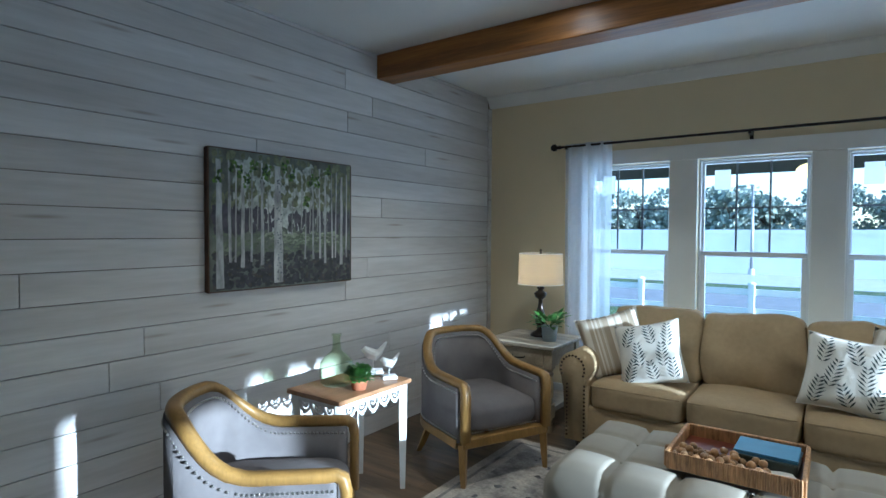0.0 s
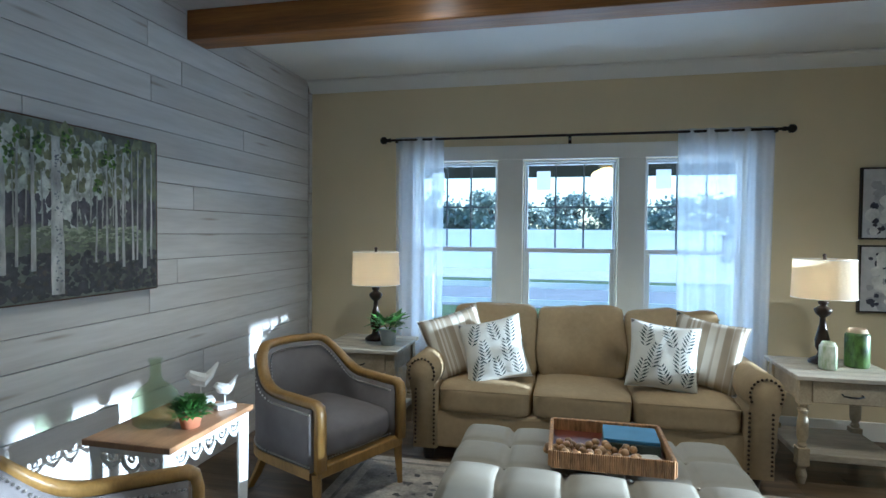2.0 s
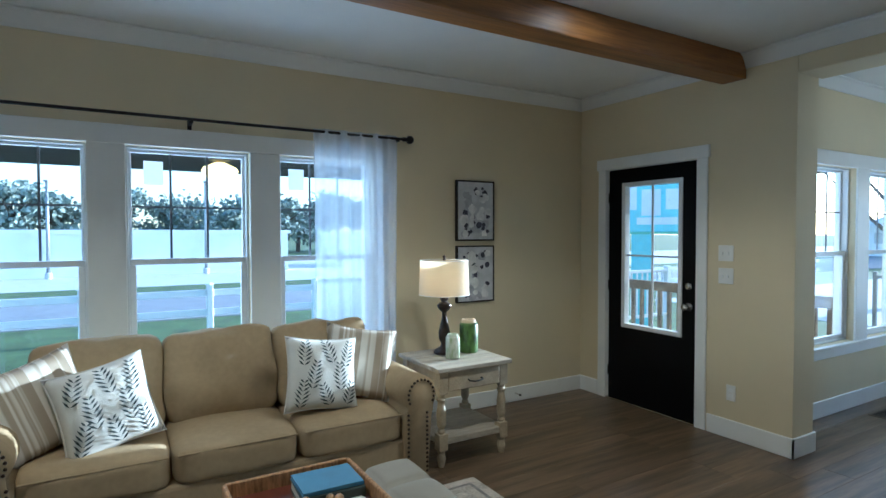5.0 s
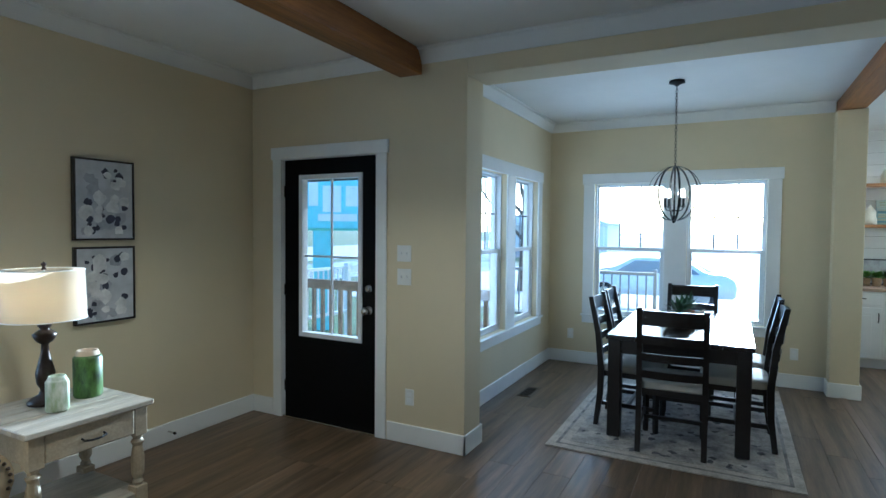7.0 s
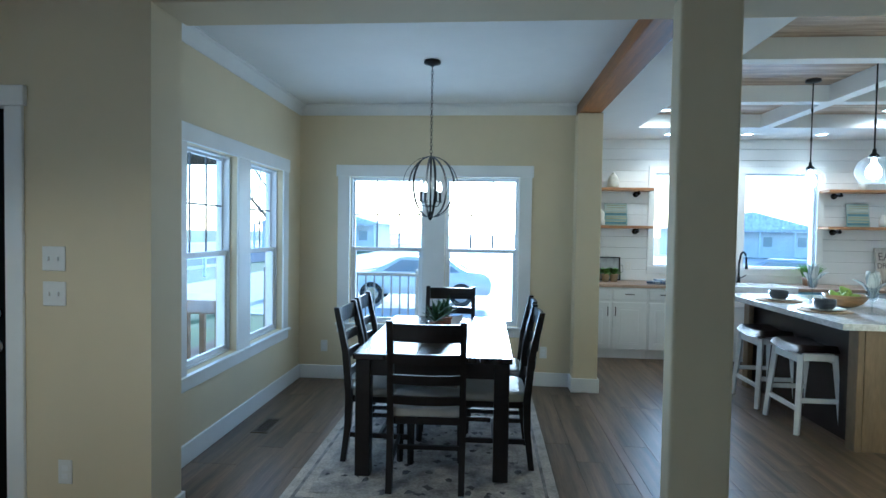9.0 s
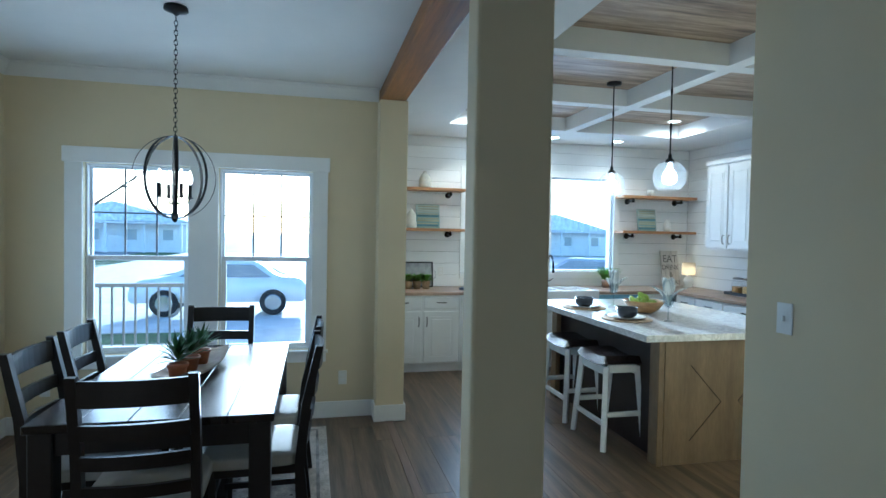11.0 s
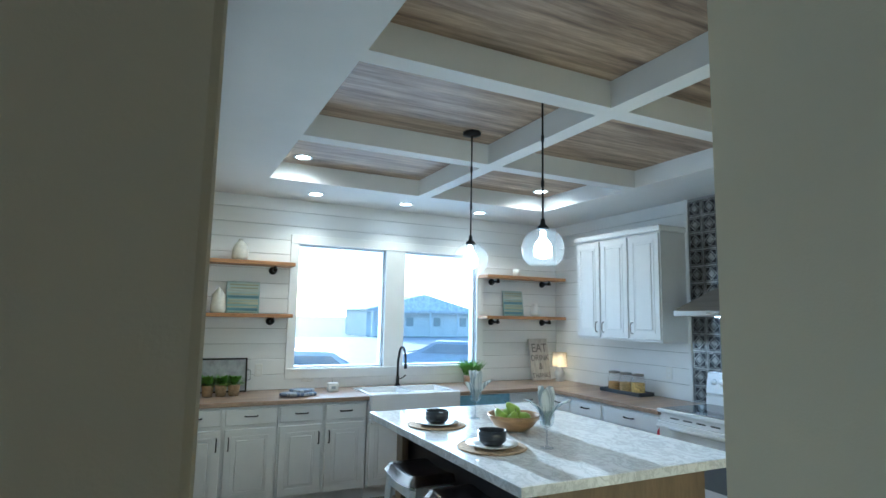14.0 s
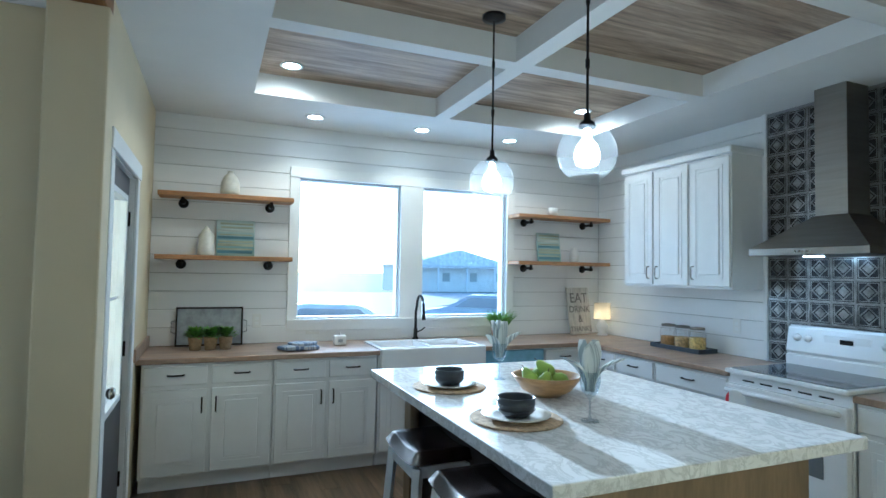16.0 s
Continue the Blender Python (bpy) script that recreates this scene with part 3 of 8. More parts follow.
GZ = -0.75
structure("ground", box(-600, 600, -600, 900, GZ - 0.4, GZ), GRASS, "grass ground reaching the horizon", "ground")
structure("road", box(-400, 400, NORTH + 12, NORTH + 20.0, GZ - 0.1, GZ + 0.02), ASPHALT, "pale asphalt road beyond the front lawn", "road")
structure("parking_lot", box(14.4, 60, -60, 13, GZ - 0.1, GZ + 0.015), CONCRETE, "pale concrete parking lot beside the house", "pavement")
structure("side_walk", box(DIN_E + 4.2, 14.398, -60, 3.6, GZ - 0.1, GZ + 0.013), CONCRETE, "pale concrete walk beside the house", "pavement")
structure("far_pavement", box(-400, 400, NORTH + 22.5, NORTH + 42.0, GZ - 0.1, GZ + 0.012), CONCRETE, "pale lot on the far side of the road", "pavement")

# porch in front of the windows and the door
structure("porch_deck", box(-3.4, 3.10, NORTH + T + 0.001, NORTH + 2.3, GZ, -0.10), DECK, "wooden porch deck in front of the house", "porch")
structure("porch_deck_side", box(DOOR_X + T + 0.001, 5.2, DIN_N + T + 0.001, NORTH + T, GZ, -0.10), DECK, "wooden porch deck at the front door", "porch")
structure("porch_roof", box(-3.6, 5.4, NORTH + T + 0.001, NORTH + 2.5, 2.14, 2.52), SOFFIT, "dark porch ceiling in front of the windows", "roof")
# hung low and run out past the deck to trim the sun entering the door
structure("porch_roof_side", box(DOOR_X + T + 0.002, 6.45, DIN_N + T + 0.002, NORTH + T, 2.21, 2.40), SOFFIT, "dark porch ceiling at the front door, extended to block sun", "roof")


def porch_light():
    t = thing("porch_light", pose(-0.2, NORTH + 1.15, 2.14), "lit globe lamp under the porch ceiling", "lamp")
    part("base", turned(((0, 0), (0.09, 0), (0.09, -0.03), (0.03, -0.05), (0, -0.05)), 20), BLACK, t)
    part("globe", turned(((0.04, -0.05), (0.13, -0.09), (0.15, -0.12), (0.12, -0.17), (0.05, -0.20), (0, -0.205)), 20), glow_mat("porch_glass", (1.0, 0.72, 0.25), 1.0), t, smooth=True)


porch_light()


def rail_fence():
    """White three-rail fence along the road."""
    y, n = NORTH + 9.4, 18
    for i in range(n):
        x = -16 + i * 2.4
        t = thing("rail_fence", pose(x, y, GZ), "white vinyl ranch rail fence along the lawn", "fence", "fence bays by the road")
        part("post", box(-0.065, 0.065, -0.065, 0.065, 0, 1.12, 0.01), VINYL, t)
        part("cap", turned(((0, 1.16), (0.09, 1.12), (0.09, 1.10), (0, 1.10)), 4), VINYL, t)
        for z in (0.42, 0.85):
            part("rail", box(0.065, 2.335, -0.02, 0.02, z, z + 0.14, 0.004), VINYL, t)


rail_fence()


def tree(x, y, h, r, seed):
    rnd = random.Random(seed)
    t = thing("tree", pose(x, y, GZ), "leafy green tree across the road", "tree", "far trees")
    part("trunk", tube([(0, 0, 0), (0.1, 0, h * 0.3), (0, 0.1, h * 0.55), (0.1, 0, h * 0.8)], [0.3, 0.24, 0.16, 0.05], 8), BARK, t)
    bm = bmesh.new()
    for k in range(6):
        a = rnd.uniform(0, 6.28)
        tube([(0, 0, h * rnd.uniform(0.3, 0.55)), (math.cos(a) * r * 0.4, math.sin(a) * r * 0.4, h * 0.68), (math.cos(a) * r * 0.8, math.sin(a) * r * 0.8, h * 0.8)], [0.12, 0.08, 0.03], 5, bm)
    part("limbs", bm, BARK, t)
    vs, fs = [], []
    for k in range(26):
        a, rr, zz = rnd.uniform(0, 6.28), r * rnd.uniform(0.2, 1.0), h * rnd.uniform(0.38, 1.0)
        c = Vector((math.cos(a) * rr, math.sin(a) * rr, zz))
        for q in range(80):
            p = c + Vector((rnd.gauss(0, r * 0.17), rnd.gauss(0, r * 0.17), rnd.gauss(0, r * 0.13)))
            u = Vector((rnd.uniform(-1, 1), rnd.uniform(-1, 1), rnd.uniform(-1, 1))).normalized() * rnd.uniform(0.15, 0.34)
            w = u.cross(Vector((rnd.uniform(-1, 1), rnd.uniform(-1, 1), rnd.uniform(-1, 1)))).normalized() * 0.22
            i = len(vs)
            vs += [p - u, p + w, p + u, p - w]
            fs.append((i, i + 1, i + 2, i + 3))
    me = bpy.data.meshes.new("crown")
    me.from_pydata(vs, [], fs)
    me.materials.append(HAZED_LEAVES)
    c = new("crown", me)
    c.parent = t


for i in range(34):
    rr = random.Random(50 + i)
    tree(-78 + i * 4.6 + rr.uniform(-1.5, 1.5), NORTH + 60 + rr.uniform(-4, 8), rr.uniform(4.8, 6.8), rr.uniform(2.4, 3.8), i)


def hall(name, x0, x1, y0, y1, h, label, roof_h=0.0):
    t = thing(name, pose(0, 0, GZ), label, "building")
    part("wall", box(x0, x1, y0, y1, 0, h), SIDING, t)
    if roof_h:
        bm = bmesh.new()
        m = (y0 + y1) / 2
        v = [bm.verts.new(p) for p in ((x0 - 0.4, y0 - 0.4, h), (x1 + 0.4, y0 - 0.4, h), (x1 + 0.4, y1 + 0.4, h), (x0 - 0.4, y1 + 0.4, h), (x0 - 0.4, m, h + roof_h), (x1 + 0.4, m, h + roof_h))]
        for f in ((0, 1, 5, 4), (2, 3, 4, 5), (0, 4, 3), (1, 2, 5), (3, 2, 1, 0)):
            bm.faces.new([v[k] for k in f])
        part("roof", bm, ROOFING, t)
    else:
        part("roof", box(x0 - 0.15, x1 + 0.15, y0 - 0.15, y1 + 0.15, h, h + 0.2), SIDING, t)
    return t


hall("long_shed", -30, 8, NORTH + 30, NORTH + 36, 2.25, "long low white shed beyond the road")
hall("far_shed", 12, 30, NORTH + 31, NORTH + 36, 2.15, "low white shed beyond the road")


def house(x0, x1, y0, y1, label):
    """A pale one-storey house whose porch and windows face west."""
    t = hall("house", x0, x1, y0, y1, 3.0, label, 1.9)
    n = 4
    for k in range(n):
        cy = y0 + (y1 - y0) * (k + 0.5) / n
        w = part("window", box(x0 - 0.05, x0 - 0.001, cy - 0.55, cy + 0.55, 1.1, 2.3), VINYL, t)
        # pane colour lightened too, glare put into the glass
        part("pane", box(x0 - 0.06, x0 - 0.05, cy - 0.45, cy + 0.45, 1.2, 2.2), node_mat("glare_paled_window_glass", (0.45, 0.48, 0.50), 0.1, var=0.02), w)
    part("porch_roof", box(x0 - 2.2, x0, y0, y1, 2.75, 2.9), ROOFING, t)
    for k in range(5):
        cy = y0 + (y1 - y0) * k / 4
        part("post", box(x0 - 2.1, x0 - 1.95, cy - 0.08, cy + 0.08, 0, 2.75), VINYL, t)
    return t


house(62, 70, -34, -20, "pale neighbouring house with a porch")
house(60, 68, 13, 26, "pale neighbouring house across the lot")


def car(m, paint, label):
    t = thing("car", m, label, "car", "cars parked outside")
    body = [(-2.2, 0.35), (-2.25, 0.75), (-2.05, 0.95), (-1.5, 1.0), (-0.9, 1.42), (0.5, 1.45), (1.2, 1.02), (2.05, 0.9), (2.2, 0.7), (2.2, 0.35)]
    rot = Matrix.Rotation(radians(90), 4, "X")
    bm = prism(body, -0.85, 0.85, rot)
    bmesh.ops.bevel(bm, geom=list(bm.edges), offset=0.05, segments=2, affect="EDGES")
    part("body", bm, paint, t, smooth=True)
    for s in (-1, 1):
        part("side_window", prism([(-1.3, 1.02), (-0.85, 1.36), (0.45, 1.38), (1.0, 1.04)], 0.86 * s, 0.862 * s, rot), PALED_CARGLASS, t)
        for x in (-1.35, 1.35):
            w = part("wheel", turned(((0, -0.1), (0.33, -0.1), (0.35, -0.05), (0.35, 0.05), (0.33, 0.1), (0, 0.1)), 24, at=(x, 0.8 * s, 0.35), rot=Euler((radians(90), 0, 0))), TYRE, t)
            part("rim", turned(((0, -0.02), (0.2, -0.02), (0.22, 0.0), (0.2, 0.02), (0, 0.02)), 20, at=(x, 0.9 * s, 0.35), rot=Euler((radians(90), 0, 0))), CHROME, w)
    return t


car(pose(17.6, 3.25, GZ + 0.015, rz=92), CARPAINT, "silver car parked outside the dining windows")
car(pose(16.5, -2.8, GZ + 0.015, rz=80), CARPAINT, "silver car parked beyond the kitchen windows")
car(pose(21.0, -9.5, GZ + 0.015, rz=60), node_mat("grey_car_paint", (0.55, 0.57, 0.60), 0.3, 0.1, var=0.03, coat=0.6), "grey car parked beyond the kitchen windows")


def railing(x0, y0, x1, y1, label, mat, post=0.045, group="", bar=0.012, deep=0.05, step=0.13):
    """Balusters between two rails on posts."""
    d = Vector((x1 - x0, y1 - y0, 0))
    n = int(d.length / step)
    t = thing("railing", Matrix.Translation((x0, y0, -0.10)) @ Matrix.Rotation(math.atan2(d.y, d.x), 4, "Z"), label, "railing", group)
    L = d.length
    for z in (0.12, 0.90):
        part("rail", box(0, L, -0.03, 0.03, z + 0.05 - deep, z + 0.05, 0.004), mat, t)
    base = mesh_of(box(-bar, bar, -bar, bar, 0.17, 0.95 - deep), "baluster", mat)
    for i in range(n + 1):
        o = new("baluster", base)
        o.parent, o.location = t, (L * i / n, 0, 0)
    for x in (0, L):
        part("post", box(x - post, x + post, -post, post, -0.6, 1.0, 0.004), mat, t)
    return t


railing(5.15, DIN_N + T + 0.2, 5.15, NORTH + 2.2, "brown wooden porch railing", node_mat("weathered_rail_wood", (0.34, 0.245, 0.17), 0.75, var=0.2, scale=6, bump=0.3, bump_scale=40), bar=0.021, deep=0.12, step=0.14)
# black rail coloured grey: the washed-out glare is in its paint
railing(DIN_E + 3.0, 4.6, DIN_E + 3.0, 2.2, "thin metal railing outside the dining window, greyed for glare", node_mat("glare_paled_rail", (0.30, 0.31, 0.33), 0.5, var=0.05), 0.025)
railing(DOOR_X + T + 0.4, DIN_N + 4.2, 7.5, DIN_N + 4.2, "white baluster railing outside the nook", VINYL)
part("porch_post", box(5.08, 5.22, 6.75, 6.89, GZ, 2.14, 0.01), VINYL)
tagged(bpy.data.objects["porch_post"], "white square porch post by the front door", "post")

t = thing("flood_light", pose(4.95, 6.12, 2.14), "small black flood lamp under the porch roof", "lamp")
part("bracket", tube([(0, 0, 0), (0, 0, -0.16)], 0.012, 8), BLACK, t)
part("head", turned(((0, 0.03), (0.04, 0.02), (0.075, -0.08), (0.07, -0.085), (0, -0.06)), 16, at=(0, -0.02, -0.19), rot=Euler((radians(-55), 0, 0))), BLACK, t)


def bare_tree(x, y, h, seed):
    """A leafless tree: trunk, limbs and twigs."""
    rnd = random.Random(seed)
    t = thing("tree", pose(x, y, GZ), "bare leafless tree on the lawn beside the house", "tree")
    part("trunk", tube([(0, 0, 0), (0.05, -0.05, h * 0.25), (0.0, -0.1, h * 0.5), (0.1, -0.1, h * 0.8), (0.1, -0.2, h)], [0.2, 0.15, 0.12, 0.06, 0.02], 8), BARK, t)
    for k in range(9):
        a, z0 = k * 2.4, h * (0.22 + 0.07 * k)
        L = h * rnd.uniform(0.3, 0.5)
        d = Vector((math.cos(a), math.sin(a), rnd.uniform(0.5, 0.9))).normalized()
        p = [Vector((0, -0.05, z0)) + d * L * f + Vector((0, 0, 0.15 * L * f * f)) for f in (0, 0.35, 0.7, 1)]
        limb = part("limb", tube(p, [0.07, 0.05, 0.03, 0.01], 6), BARK, t)
        bm = bmesh.new()
        for q in range(7):
            f = rnd.uniform(0.3, 1)
            c = Vector((0, -0.05, z0)) + d * L * f + Vector((0, 0, 0.15 * L * f * f))
            e = (d + Vector((rnd.uniform(-1, 1), rnd.uniform(-1, 1), rnd.uniform(-0.2, 0.8)))).normalized()
            tube([c, c + e * L * 0.2, c + e * L * 0.38 + Vector((0, 0, 0.05))], [0.02, 0.013, 0.005], 4, bm)
        part("twigs", bm, BARK, limb, kind="stuff")


bare_tree(19.0, 8.0, 6.5, 3)
for px, ph in ((-3.9, 4.8), (3.3, 5.1)):
    t = thing("light_pole", pose(px, 34.0, GZ), "slim pale grey light pole beyond the road", "pole", "light poles")
    part("shaft", turned(((0, 0), (0.09, 0), (0.06, ph), (0, ph)), 12), GALV, t, smooth=True)
    part("base", turned(((0, 0), (0.16, 0), (0.16, 0.3), (0.1, 0.34), (0, 0.34)), 14), CONCRETE, t)
    part("lamp_head", box(-0.12, 0.12, -0.45, 0.06, ph - 0.03, ph + 0.06, 0.02), GALV, t)


def teal_sign():
    """Tall teal sign stand; its lettering is kept as plain bars."""
    t = thing("sign_board", pose(9.2, 9.2, GZ, rz=35), "teal outdoor sign board with white lettering bars", "sign")
    part("post", box(-0.10, 0.10, -0.21, 0.21, 0, 2.25), TEAL, t)
    part("board", box(-0.12, 0.12, -1.6, 1.6, 2.25, 4.0, 0.02), TEAL, t)
    part("trim", box(-0.13, 0.13, -1.62, 1.62, 2.21, 2.26), node_mat("green_sign_trim", (0.25, 0.55, 0.40), 0.5, var=0.05), t)
    for y0, y1, z0, z1 in ((-1.3, -1.0, 2.75, 3.4), (-0.9, -0.5, 2.75, 3.2), (-0.4, 0.0, 2.62, 3.2), (0.1, 0.3, 2.75, 3.4), (0.4, 0.8, 2.75, 3.2), (-0.75, 0.1, 2.42, 2.58)):
        part("lettering", box(-0.128, -0.121, y0, y1, z0, z1, 0.0), VINYL, t)


teal_sign()

# sky light through the openings
for nm, m, w, h, e in (
    ("sky_north", look((-0.54, NORTH + 0.22, 1.3), (-0.54, 0, 1.0)), 2.5, 1.45, 11),
    ("sky_dining_east", look((DIN_E + 0.22, 1.67, 1.3), (0, 1.67, 1.0)), 1.7, 1.45, 6.5),
    ("sky_dining_north", look((4.54, DIN_N + 0.22, 1.3), (4.54, 0, 1.0)), 1.6, 1.45, 3.5),
    ("sky_kitchen", look((KIT_E + 0.22, -2.02, 1.7), (0, -2.02, 1.2)), 2.0, 1.2, 8.5),
):
    o = lamp(nm, "AREA", m, e, (0.78, 0.88, 1.0), size=w, size_y=h)

# ---------------------------------------------------------------- living room: materials
LINEN = node_mat("tan_linen", (0.36, 0.27, 0.15), 0.9, var=0.06, scale=4, bump=0.35, bump_scale=420, fine=0.06)
GREYVELVET = node_mat("grey_velvet", (0.165, 0.15, 0.148), 0.85, spec=0.25, var=0.10, scale=5, bump=0.2, bump_scale=300)
OAK = node_mat("honey_oak", (0.30, 0.175, 0.045), 0.4, var=0.15, scale=5, bump=0.12, bump_scale=40, stretch=(2, 2, 0.6), fine=0.12)
OTTO = node_mat("pale_grey_upholstery", (0.31, 0.285, 0.235), 0.8, var=0.05, scale=4, bump=0.25, bump_scale=350)
STUD = node_mat("pewter_stud", (0.55, 0.53, 0.5), 0.3, 0.9, var=0.05)
BRONZE = node_mat("bronze_stud", (0.06, 0.04, 0.03), 0.35, 0.8, var=0.1)
DISTRESS = node_mat("distressed_cream_paint", (0.40, 0.33, 0.22), 0.55, var=0.12, scale=9, bump=0.2, bump_scale=50, fine=0.12)
DISTRESS_TOP = node_mat("whitewashed_top", (0.40, 0.355, 0.28), 0.5, var=0.14, scale=5, bump=0.15, bump_scale=40, stretch=(0.4, 4, 1), fine=0.15)
WHITEPAINT = node_mat("white_furniture_paint", (0.78, 0.78, 0.76), 0.5, var=0.05, scale=10, bump=0.08, bump_scale=60)
TABLETOP = node_mat("brown_table_top", (0.30, 0.165, 0.08), 0.4, var=0.15, scale=4, bump=0.12, bump_scale=40, stretch=(4, 0.5, 1), fine=0.12)
ESPRESSO = node_mat("espresso_wood", (0.011, 0.008, 0.007), 0.34, var=0.2, scale=6, bump=0.06, bump_scale=40, stretch=(0.5, 4, 4))
LEAFG = node_mat("houseplant_leaf", (0.08, 0.20, 0.035), 0.5, var=0.35, scale=20)
LEAFD = node_mat("succulent_leaf", (0.05, 0.12, 0.04), 0.45, var=0.35, scale=20)
TERRA = node_mat("terracotta", (0.42, 0.16, 0.075), 0.8, var=0.1, scale=12)
CERAM = node_mat("white_ceramic", (0.76, 0.75, 0.72), 0.3, var=0.03)
RATTAN = node_mat("woven_rattan", (0.42, 0.23, 0.09), 0.6, var=0.3, scale=60, bump=0.5, bump_scale=150, stretch=(1, 1, 0.2))
BEADW = node_mat("wooden_bead", (0.42, 0.25, 0.11), 0.4, var=0.25, scale=30, rand=0.45)
REDWOOD = node_mat("red_brown_wood", (0.13, 0.035, 0.018), 0.35, var=0.2, scale=6, stretch=(3, 0.5, 1))
GREENCAN = node_mat("green_printed_glaze", (0.085, 0.15, 0.03), 0.4, var=0.45, scale=26, stretch=(1, 1, 0.4))
CANWHITE = node_mat("leaf_printed_candle", (0.66, 0.66, 0.58), 0.4, var=0.03, scale=26, dark=(0.2, 0.3, 0.08), stretch=(1, 1, 0.4))
BLUEBOOK = node_mat("blue_book_cloth", (0.08, 0.22, 0.36), 0.5, var=0.08)
PAGES = node_mat("book_pages", (0.66, 0.62, 0.52), 0.8, var=0.1, scale=90, stretch=(0.1, 0.1, 8))
TEALBOOK = node_mat("dark_book_cloth", (0.05, 0.07, 0.06), 0.5, var=0.2)
INKLEAF = node_mat("printed_fern", (0.035, 0.05, 0.05), 0.85, var=0.15, scale=20)
OFFWHITE = node_mat("white_cotton", (0.66, 0.65, 0.60), 0.9, var=0.03, scale=8, bump=0.3, bump_scale=400)
GREENGLASS = glass_mat("green_bottle_glass", (0.90, 0.945, 0.86), 0.02)


def lampshade_mat():
    m = bpy.data.materials.new("linen_lampshade")
    m.use_nodes = True
    nt = m.node_tree
    n = nt.nodes
    n.remove(n["Principled BSDF"])
    df, tl, mx = n.new("ShaderNodeBsdfDiffuse"), n.new("ShaderNodeBsdfTranslucent"), n.new("ShaderNodeMixShader")
    df.inputs[0].default_value, tl.inputs[0].default_value = (0.50, 0.47, 0.40, 1), (0.80, 0.66, 0.46, 1)
    mx.inputs[0].default_value = 0.5
    nt.links.new(df.outputs[0], mx.inputs[1])
    nt.links.new(tl.outputs[0], mx.inputs[2])
    nt.links.new(mx.outputs[0], n["Material Output"].inputs["Surface"])
    return m


SHADE = lampshade_mat()


def striped(name, c0, c1, scale, axis=0):
    """Cloth with uneven woven stripes along one of its own axes."""
    m = node_mat(name, c0, 0.9, var=0.03, scale=8, bump=0.3, bump_scale=400)
    n, link = m.node_tree.nodes, m.node_tree.links.new
    tc, sp, t1, rp, mx = n.new("ShaderNodeTexCoord"), n.new("ShaderNodeSeparateXYZ"), n.new("ShaderNodeTexNoise"), n.new("ShaderNodeValToRGB"), n.new("ShaderNodeMix")
    t1.noise_dimensions = "1D"
    t1.inputs["Scale"].default_value, t1.inputs["Detail"].default_value = scale, 2.0
    link(tc.outputs["Object"], sp.inputs[0])
    link(sp.outputs[axis], t1.inputs["W"])
    link(t1.outputs["Fac"], rp.inputs["Fac"])
    rp.color_ramp.elements[0].position, rp.color_ramp.elements[1].position = 0.47, 0.55
    mx.data_type = "RGBA"
    b = n["Principled BSDF"]
    link(b.inputs["Base Color"].links[0].from_socket, mx.inputs[6])
    mx.inputs[7].default_value = (*c1, 1)
    link(rp.outputs[0], mx.inputs[0])
    link(mx.outputs[2], b.inputs["Base Color"])
    return m


STRIPE = striped("striped_pillow_cloth", (0.36, 0.30, 0.22), (0.62, 0.58, 0.50), 22)


# ---------------------------------------------------------------- soft shapes
def soft_box(w, d, h, n=7.0, puff=0.0, cuts=9, m=None, bm=None, wob=0.0, crown=0.0):
    """A rounded, slightly inflated cushion centred on the origin."""
    bm = bm or bmesh.new()
    m = m or Matrix()
    tmp = bmesh.new()
    bmesh.ops.create_cube(tmp, size=2.0)
    bmesh.ops.subdivide_edges(tmp, edges=list(tmp.edges), cuts=cuts, use_grid_fill=True)
    keep = {}
    for v in tmp.verts:
        u = v.co.copy()
        k = (abs(u.x) ** n + abs(u.y) ** n + abs(u.z) ** n) ** (1 / n)
        p = u / k
        q = Vector((p.x * w / 2, p.y * d / 2, p.z * h / 2))
        q.z += p.z * puff * (1 - u.x ** 2) * (1 - u.y ** 2)
        q.y += p.y * crown * (1 - u.x ** 2) * (1 - u.z ** 2)
        if wob:
            c = m @ q
            q += noise.noise_vector(c * 6 + Vector((w * 31, d * 17, h))) * wob
            q += noise.noise_vector(Vector((c.x * 26, c.y * 26, c.z * 9))) * wob * 0.16
        keep[v.index] = bm.verts.new(m @ q)
    for f in tmp.faces:
        bm.faces.new([keep[v.index] for v in f.verts])
    tmp.free()
    return bm


def pillow_height(u, v, t):
    return t * (max(0.0, 1 - u ** 4) * max(0.0, 1 - v ** 4)) ** 0.45 * (1 - 0.12 * (u * u + v * v) / 2)


def pinched(u, v):
    """Edges draw in between the corners."""
    return u * (1 - 0.10 * (1 - v * v) * u ** 6), v * (1 - 0.10 * (1 - u * u) * v ** 6)


def pillow_mesh(w, t, seed):
    """A square throw pillow in the x-z plane, front towards -y."""
    bm = bmesh.new()
    n = 16
    grid = {}
    for side in (-1, 1):
        for i in range(n + 1):
            for k in range(n + 1):
                u, v = 2 * i / n - 1, 2 * k / n - 1
                if side == 1 and (i in (0, n) or k in (0, n)):
                    grid[side, i, k] = grid[-1, i, k]
                    continue
                a, b = pinched(u, v)
                y = side * pillow_height(u, v, t) + 0.006 * noise.noise(Vector((u * 3, v * 3, seed)))
                grid[side, i, k] = bm.verts.new((a * w / 2, y, b * w / 2))
        for i in range(n):
            for k in range(n):
                bm.faces.new((grid[side, i, k], grid[side, i + 1, k], grid[side, i + 1, k + 1], grid[side, i, k + 1]))
    return bm


